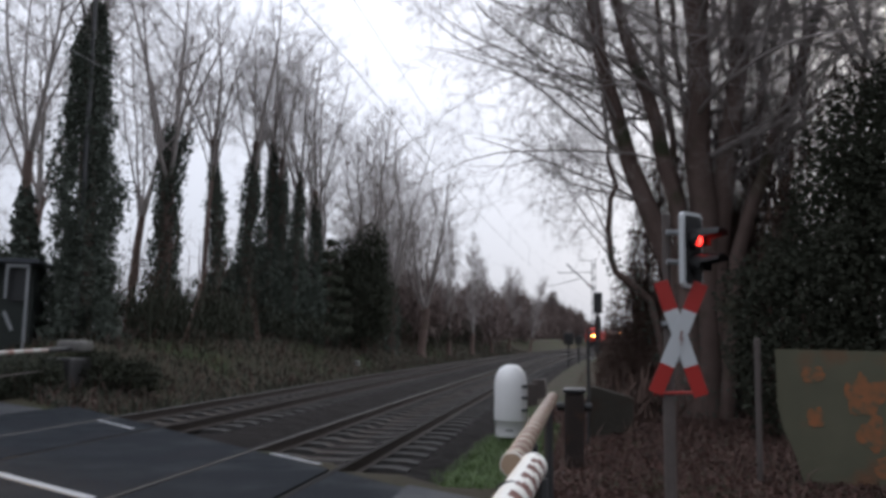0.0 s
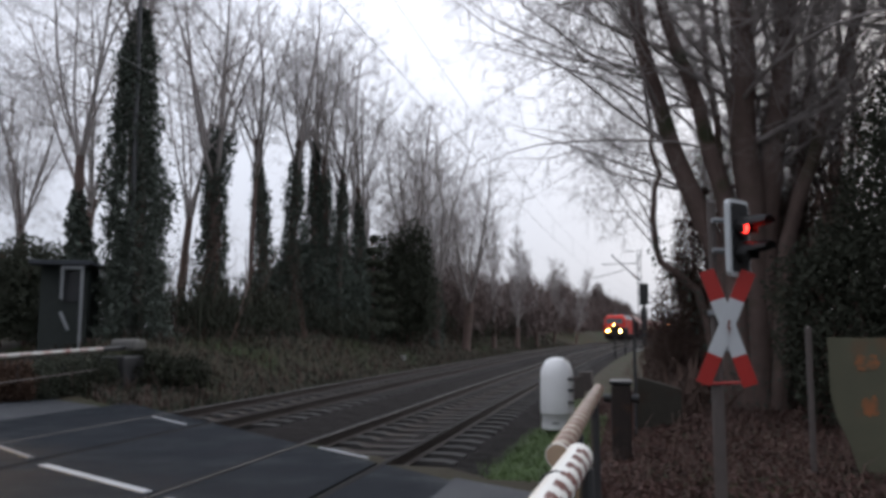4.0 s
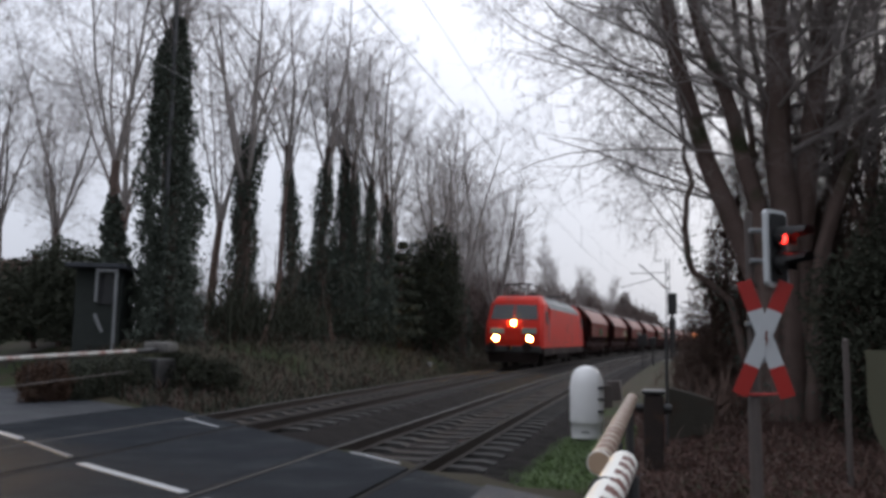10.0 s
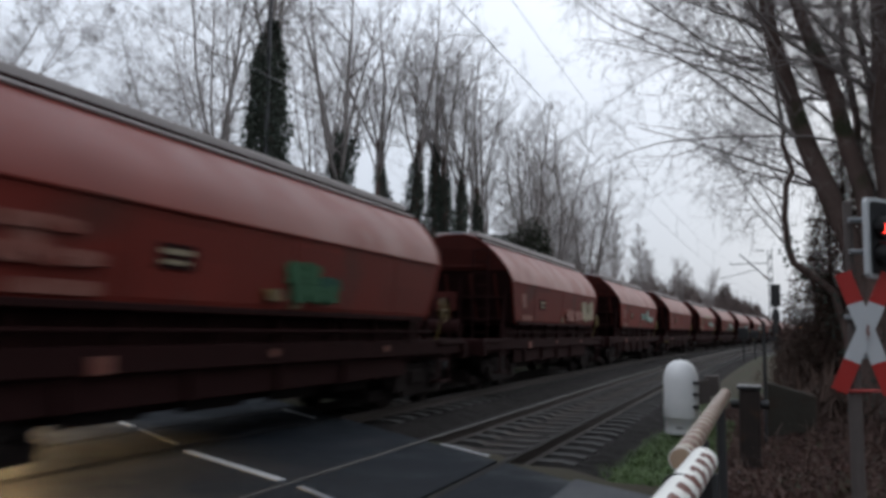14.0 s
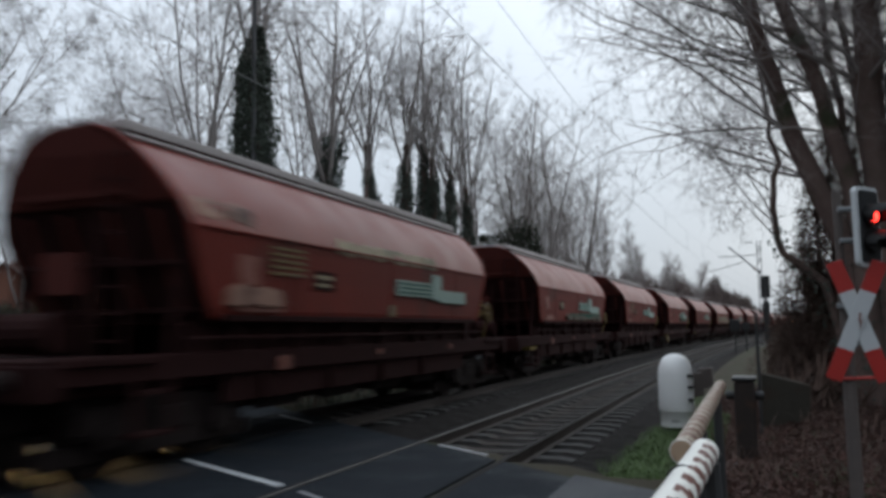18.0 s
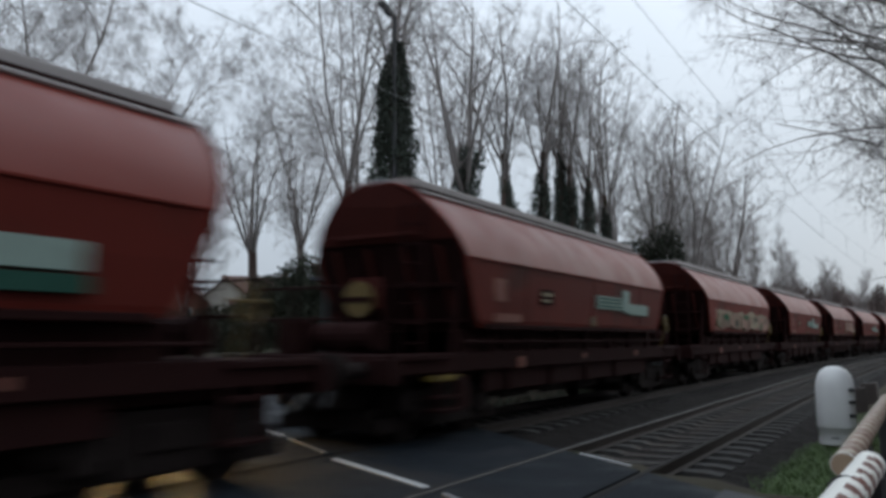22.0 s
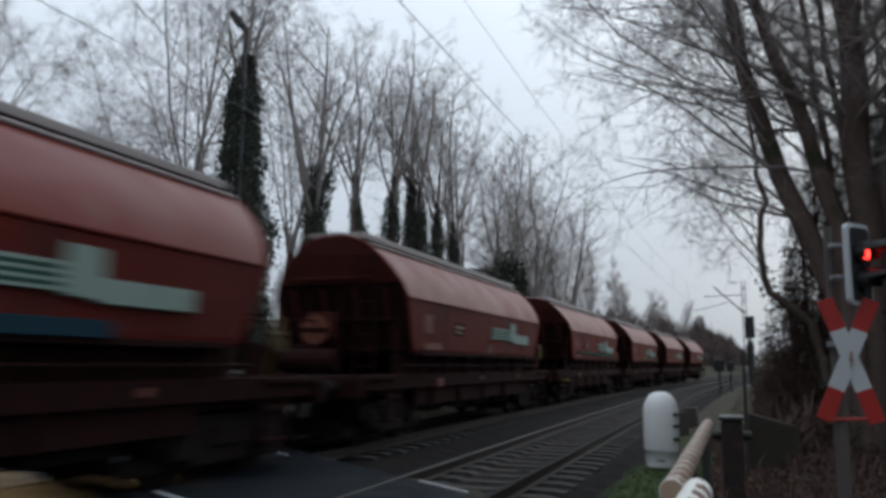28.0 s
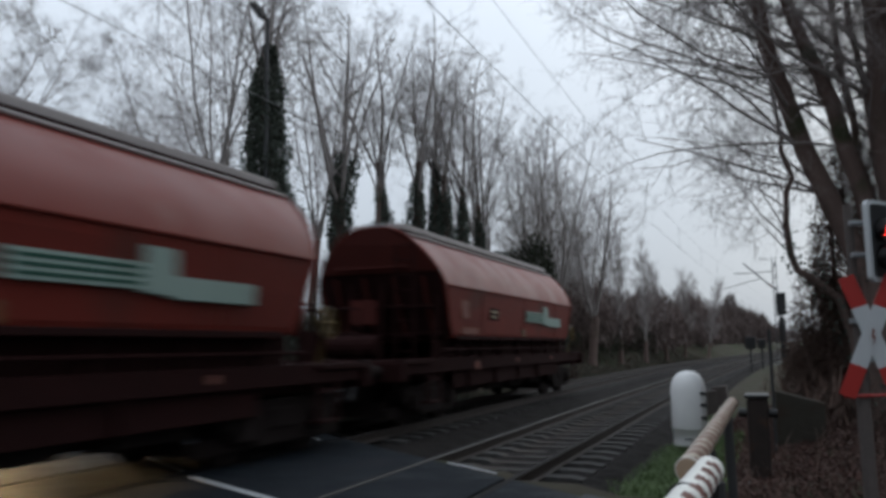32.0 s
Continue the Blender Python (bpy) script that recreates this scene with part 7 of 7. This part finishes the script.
def along_right(rnd):
    for _ in range(50):
        y = 17 + 75 * rnd.random() ** 1.2
        yield max(bend(y) + 0.9, 0.062 * y + 0.2) + rnd.random() * 7, y


thicket("bare_shrubs", along_row, 2.2, 4.6, "dense bare brown shrubs between the trees", 71, M_BRAMBLE)
thicket("bare_shrubs", along_right, 1.4, 3.4, "bare brown shrubs beside the nearer track", 72, M_FARTWIG)


def twig_haze(name, mounds, density, size, mat, label, seed):
    """Bare woods too far off to tell twigs apart: clumps of twig ends within uneven mounds, joined, over a few stems."""
    rnd = random.Random(seed)
    v, f = [], []
    tw = Twigs(seed)
    for x, y, w, d, h in mounds:
        z = ground_z(x, y)
        for _ in range(int(density * w * h)):
            a, r = rnd.random() * 6.283, rnd.random() ** 0.5
            px, py = x + math.cos(a) * r * w, y + math.sin(a) * r * d
            top = h * (1 - 0.55 * r * r) * (0.8 + 0.35 * noise.noise((px * 0.25, py * 0.1, seed)) + 0.2 * noise.noise((px * 0.9, py * 0.5, seed)))
            p = Vector((px, py, z + top * rnd.random() ** 0.7))
            up = Vector((rnd.gauss(0, 0.5), rnd.gauss(0, 0.4), 1)).normalized() * size * rnd.uniform(0.6, 1.6)
            s = Vector((rnd.gauss(0, 1), rnd.gauss(0, 1), 0)).normalized() * size * 0.09
            i = len(v)
            v += [p - s, p + s, p + up]
            f += [(i, i + 1, i + 2)]
        for _ in range(int(w * 0.8) + 1):
            px, py = x + rnd.uniform(-w, w) * 0.7, y + rnd.uniform(-d, d) * 0.7
            q = min(1.0, h / 8.0)
            tw.tube([Vector((px, py, z - 0.3)), Vector((px + rnd.gauss(0, 0.3), py, z + h * 0.5)), Vector((px + rnd.gauss(0, 0.6), py, z + h * 0.85))], [0.14 * q, 0.09 * q, 0.03 * q], 4)
    n = len(v)
    ob = raw(name, v + tw.v, f + [tuple(i + n for i in q) for q in tw.f], mat)
    return tagged(ob, label, "woods", kind="stuff")


def far_woods():
    rnd = random.Random(77)
    m = []
    for _ in range(30):
        y = rnd.uniform(100, 260)
        m.append((bend(y) - 14 - rnd.uniform(0, 34), y, rnd.uniform(4, 8), 4, rnd.uniform(5.5, 9.5)))
    for _ in range(22):
        y = rnd.uniform(95, 300)
        m.append((bend(y) + 8 + rnd.uniform(0, 30), y, rnd.uniform(4, 8), 4, rnd.uniform(5, 9)))
    for _ in range(26):
        m.append((rnd.uniform(-70, 130), rnd.uniform(430, 480), 11, 6, rnd.uniform(9, 16)))
    twig_haze("far_woods", m, 20, 0.8, M_FARTWIG, "bare brown woods far along the railway", 78)
    m = []
    for x, y, w, h in ((-7.5, 170, 5, 10.5), (-12.5, 165, 5, 9.5), (-4.0, 185, 4, 8.5), (-1.5, 200, 5, 7.0), (12.5, 150, 5, 7.0)):
        m.append((x, y, w, 4, h))
    twig_haze("far_woods", m, 150, 1.0, M_FARTWIG, "rounded bare trees far along the railway", 84)
    m = []
    for i in range(26):
        y = 52 + 60 * (i / 25)
        m.append((bend(y) - 12.5 - rnd.random() * 7, y, rnd.uniform(2.5, 4.5), 2.5, rnd.uniform(5.0, 8.0)))
    twig_haze("far_woods", m, 75, 0.7, M_FARTWIG, "dense bare young trees beside the track", 85)
    m = []
    for i in range(34):
        t = i / 33
        m.append((-78 + 52 * t + rnd.gauss(0, 1), 38 + 70 * t + rnd.gauss(0, 1), 3.2, 2.0, rnd.uniform(2.6, 4.2)))
    twig_haze("far_hedgerow", m, 45, 0.5, M_BRAMBLE, "brown bare hedgerow behind the trees", 79)
    m = []
    for i in range(30):
        y = 23.5 + 54 * (i / 29) ** 1.1
        m.append((bend(y) - 14.5 + rnd.gauss(0, 0.8), y + rnd.gauss(0, 0.5), 2.0, 1.6, rnd.uniform(1.6, 2.9)))
    twig_haze("undergrowth", m, 150, 0.32, M_EVERGREEN, "dark tangled undergrowth at the foot of the trees", 80)
    m = []
    for i in range(22):
        y = 17 + 75 * (i / 21) ** 1.1
        m.append((max(bend(y) + 3.0, 0.075 * y + 1.8) + rnd.gauss(0, 0.4), y, 2.0, 1.8, rnd.uniform(1.2, 2.4)))
    m += [(0.75 + 0.05 * i, 13.0 + 1.5 * i, 0.75, 0.8, 0.9 + 0.12 * i) for i in range(9)]
    m += [(5.0, 13.8, 2.2, 1.0, 9.0)]
    twig_haze("undergrowth", m, 130, 0.3, M_BRAMBLE, "brown tangled undergrowth beside the nearer track", 83)


far_woods()
# hedges and bare trees added out of view to enclose the scene from behind
bush("evergreen_hedge", 7.0, -9.0, [(-4 + 2.2 * i, 0.3 * (i % 2), 2.6, 1.8, 1.4, 2.8) for i in range(7)], 9000, 0.34, M_EVERGREEN, "unseen tall dark evergreen hedge added behind the near road", 81, "hedge", z=0.0)
bush("evergreen_hedge", -24.0, -12.0, [(-10 + 2.4 * i, 0.3 * (i % 2), 2.6, 1.9, 1.4, 2.8) for i in range(10)], 9000, 0.38, M_EVERGREEN, "unseen tall dark evergreen hedge added beyond the tracks", 82, "hedge", z=0.6)
back_tree = tree("bare_tree", 3.0, -11.0, 15.0, 0.28, 91, dict(SPEC_WIDE, levels=2, fine=6), "unseen bare tree added on the near side of the road", fork=0.35, limbs=4, open_=0.35)
for (x, y), turn, src in (((3.5, -15.0), 20, 0), ((8.0, -12.0), 100, 8), ((13.0, -10.0), 200, 9), ((-14.0, -14.0), 50, 8), ((-20.0, -11.0), 140, 9), ((-28.0, -10.0), 240, 7), ((16.0, 3.0), 280, 8)):
    copy_thing(back_tree, pose(x, y, ground_z(x, y) - 0.15, 0, 0, turn))


def scrub(name, region, count, height, mat, label, seed, sway=0.35, thick=0.008):
    """Thin arching stems rising from the ground in a region given by a sampler."""
    rnd = random.Random(seed)
    v, f = [], []
    for _ in range(count):
        x, y = region(rnd)
        z = ground_z(x, y) - 0.03
        h = height * rnd.uniform(0.4, 1.2)
        a = rnd.random() * 6.283
        d = Vector((math.cos(a), math.sin(a), 0))
        s = Vector((-d.y, d.x, 0)) * thick * rnd.uniform(0.6, 1.6)
        p0 = Vector((x, y, z))
        p1 = p0 + d * sway * h * 0.35 + Vector((0, 0, h * 0.6))
        p2 = p0 + d * sway * h * 1.2 + Vector((0, 0, h * (0.95 - 0.3 * rnd.random())))
        i = len(v)
        v += [p0 - s, p0 + s, p1 + s * 0.8, p1 - s * 0.8, p2]
        f += [(i, i + 1, i + 2, i + 3), (i + 3, i + 2, i + 4)]
    ob = raw(name, v, f, mat)
    return tagged(ob, label, name.replace("_", " ").split()[-1], kind="stuff")


def slope_left(rnd):
    while True:
        y = 13.0 + 80 * rnd.random() ** 1.5
        x = bend(y) - 9.35 - 8.3 * rnd.random() ** 1.15
        if 0.5 * x + 0.866 * y > 7.2:
            return x, y


def verge_right(rnd):
    y = 8.0 + 40 * rnd.random() ** 1.5
    return bend(y) - 0.4 + 6.5 * rnd.random(), y


scrub("bramble_scrub", slope_left, 9000, 0.45, M_BRAMBLE, "tangled brown bramble stems on the embankment", 51, 0.6, 0.012)
scrub("dry_grass", slope_left, 40000, 0.26, M_DRYGRASS, "dull winter grass on the embankment", 52, 0.5, 0.01)
scrub("bramble_scrub", verge_right, 4200, 0.38, M_BRAMBLE, "brown bramble stems beside the track", 53, 1.3, 0.005)


def patch(rnd):
    while True:
        x, y = rnd.uniform(-2.05, -0.4), rnd.uniform(7.6, 14.5)
        if 0.79 * x + y > 7.3 + 0.25 * rnd.random() and abs(x + 1.3) < 0.95 - 0.3 * rnd.random():
            return x, y


scrub("green_grass", patch, 9000, 0.16, M_GRASS, "short green grass beside the crossing", 54, 0.5, 0.006)


def leaf_litter():
    rnd = random.Random(61)
    pts = []
    for _ in range(64000):
        y = 3.5 + 16 * rnd.random() ** 1.3
        x = 0.05 + 5.5 * rnd.random() ** 1.2 - 0.75 * (y > 7 + 0.6 * rnd.random())
        pts.append(Vector((x, y, ground_z(x, y) + 0.015 + 0.02 * rnd.random())))
    v, f = leaf_cloud(pts, 0.04, rnd)
    tagged(raw("fallen_leaves", v, f, M_LEAF), "layer of brown fallen leaves on the ground", "leaves", kind="stuff")


leaf_litter()


# ---- two cars waiting beyond the lowered barrier ----
def build_car(x, y, paint, high, label, lit):
    """A car facing the crossing; its own space has the front at +y."""
    car = thing("car", x, y, 0.004, label, "car", "waiting cars", rz=240)
    h = 1.47 * high
    side = [(2.08, 0.32), (2.12, 0.62), (1.98, 0.78), (1.05, 0.96), (0.35, h - 0.06), (-0.2, h), (-1.2, h - 0.02), (-1.85, 1.0), (-2.08, 0.92), (-2.12, 0.4), (-2.0, 0.28),
            (1.95, 0.24)]
    bm = bmesh.new()
    secs = []
    for k in (-1, -0.86, 0, 0.86, 1):
        ring = []
        for py, pz in side:
            tuck = 0.17 * max(0, pz - 0.95) / 0.5
            shy = 0.93 if abs(k) == 1 else 1.0
            ring.append((k * (0.86 - tuck), py * (1 - 0.03 * k * k) * shy if pz < 0.9 else py * (1 - 0.02 * k * k), pz - (0.03 if abs(k) == 1 and pz > 0.9 else 0)))
        secs.append(ring)
    loft(bm, secs)
    body = part("body", bm, paint, car, smooth=False)

    def pane(name, pts, out, parent, lab):
        bm2 = bmesh.new()
        o = Vector(out)
        a = [bm2.verts.new(Vector(p) + o) for p in pts]
        b2 = [bm2.verts.new(Vector(p) - o) for p in pts]
        bm2.faces.new(a)
        bm2.faces.new(b2[::-1])
        for i in range(len(a)):
            bm2.faces.new((a[i], a[(i + 1) % len(a)], b2[(i + 1) % len(a)], b2[i]))
        bmesh.ops.recalc_face_normals(bm2, faces=bm2.faces)
        return part(name, bm2, M_CARGLASS, parent, lab)
    pane("windscreen", [(-0.7, 0.98, 1.0), (0.7, 0.98, 1.0), (0.6, 0.4, h - 0.12), (-0.6, 0.4, h - 0.12)], (0, 0.02, 0.02), body, "dark windscreen")
    for s in (-1, 1):
        pane("side_window", [(s * 0.83, 0.75, 1.0), (s * 0.83, -1.45, 1.0), (s * 0.7, -1.1, h - 0.13), (s * 0.7, 0.25, h - 0.13)], (s * 0.02, 0, 0), body, "dark side window")
        bm = box(bmesh.new(), (min(s * 0.84, s * 1.0), 0.72, 0.96), (max(s * 0.84, s * 1.0), 0.84, 1.12), 0.03)
        part("wing_mirror", bm, paint, car)
        bm = box(bmesh.new(), (min(s * 0.46, s * 0.78), 1.97, 0.58), (max(s * 0.46, s * 0.78), 2.13, 0.75), 0.04)
        lamp = part("headlamp", bm, M_CARGLASS, car)
        bm = bmesh.new()
        rod(bm, (s * 0.62, 2.1, 0.66), (s * 0.62, 2.15, 0.66), 0.075, seg=16)
        part("lens", bm, M_CARLAMP, lamp, "glowing warm white lens")
        for wy in (1.3, -1.3):
            bm = bmesh.new()
            bmesh.ops.create_cone(bm, cap_ends=True, segments=24, radius1=0.31, radius2=0.31, depth=0.2, matrix=Matrix.Translation((s * 0.79, wy, 0.31)) @ pose(0, 0, 0, 0, 90))
            wheel = part("wheel", bm, M_TYRE, car, "black tyre")
            bm = bmesh.new()
            bmesh.ops.create_cone(bm, cap_ends=True, segments=20, radius1=0.2, radius2=0.2, depth=0.03, matrix=Matrix.Translation((s * 0.895, wy, 0.31)) @ pose(0, 0, 0, 0, 90))
            part("rim", bm, M_GALV, wheel, "grey steel rim")
    part("grille", box(bmesh.new(), (-0.42, 2.05, 0.58), (0.42, 2.125, 0.72), 0.02), M_BLACK, car, "dark grille")
    part("bumper", box(bmesh.new(), (-0.78, 2.02, 0.3), (0.78, 2.15, 0.5), 0.05), paint, car)
    if lit:
        for s in (-1, 1):
            beam = bpy.data.lights.new("headlamp_beam", "SPOT")
            beam.energy, beam.color, beam.spot_size, beam.spot_blend, beam.shadow_soft_size = lit, (1.0, 0.64, 0.29), radians(32), 0.6, 0.06
            lob = new("headlamp_beam", beam)
            c = car.matrix_world
            lob.matrix_world = look(c @ Vector((s * 0.62, 2.22, 0.66)), c @ Vector((s * 0.5, 12.5, -0.1)))
    return car


build_car(-17.75, 12.1, M_CARGREY, 1.0, "blue-grey car with lit headlamps waiting at the barrier", 2300.0)
build_car(-23.46, 15.24, M_CARPALE, 1.12, "pale tall car with lit headlamps waiting behind another", 150.0)


def motions():
    """Keys the train along the line, and every wheelset as it rolls."""
    times = [0.5 * i for i in range(65)]
    for ob, back in MOVING:
        walk(ob, [(t, on_track(X_LEFT, path_front(t) + back)) for t in times])
    start = path_front(0.0)
    ticks = [i / 30.0 for i in range(961)]
    rolled = [start - path_front(t) for t in ticks]
    for ob, _ in MOVING:
        for wheel in [o for o in ob.children_recursive if o.name.startswith("wheelset")]:
            x, y, r = wheel.location
            walk(wheel, [(t, pose(x, y, r, math.degrees(d / r))) for t, d in zip(ticks, rolled)])


motions()
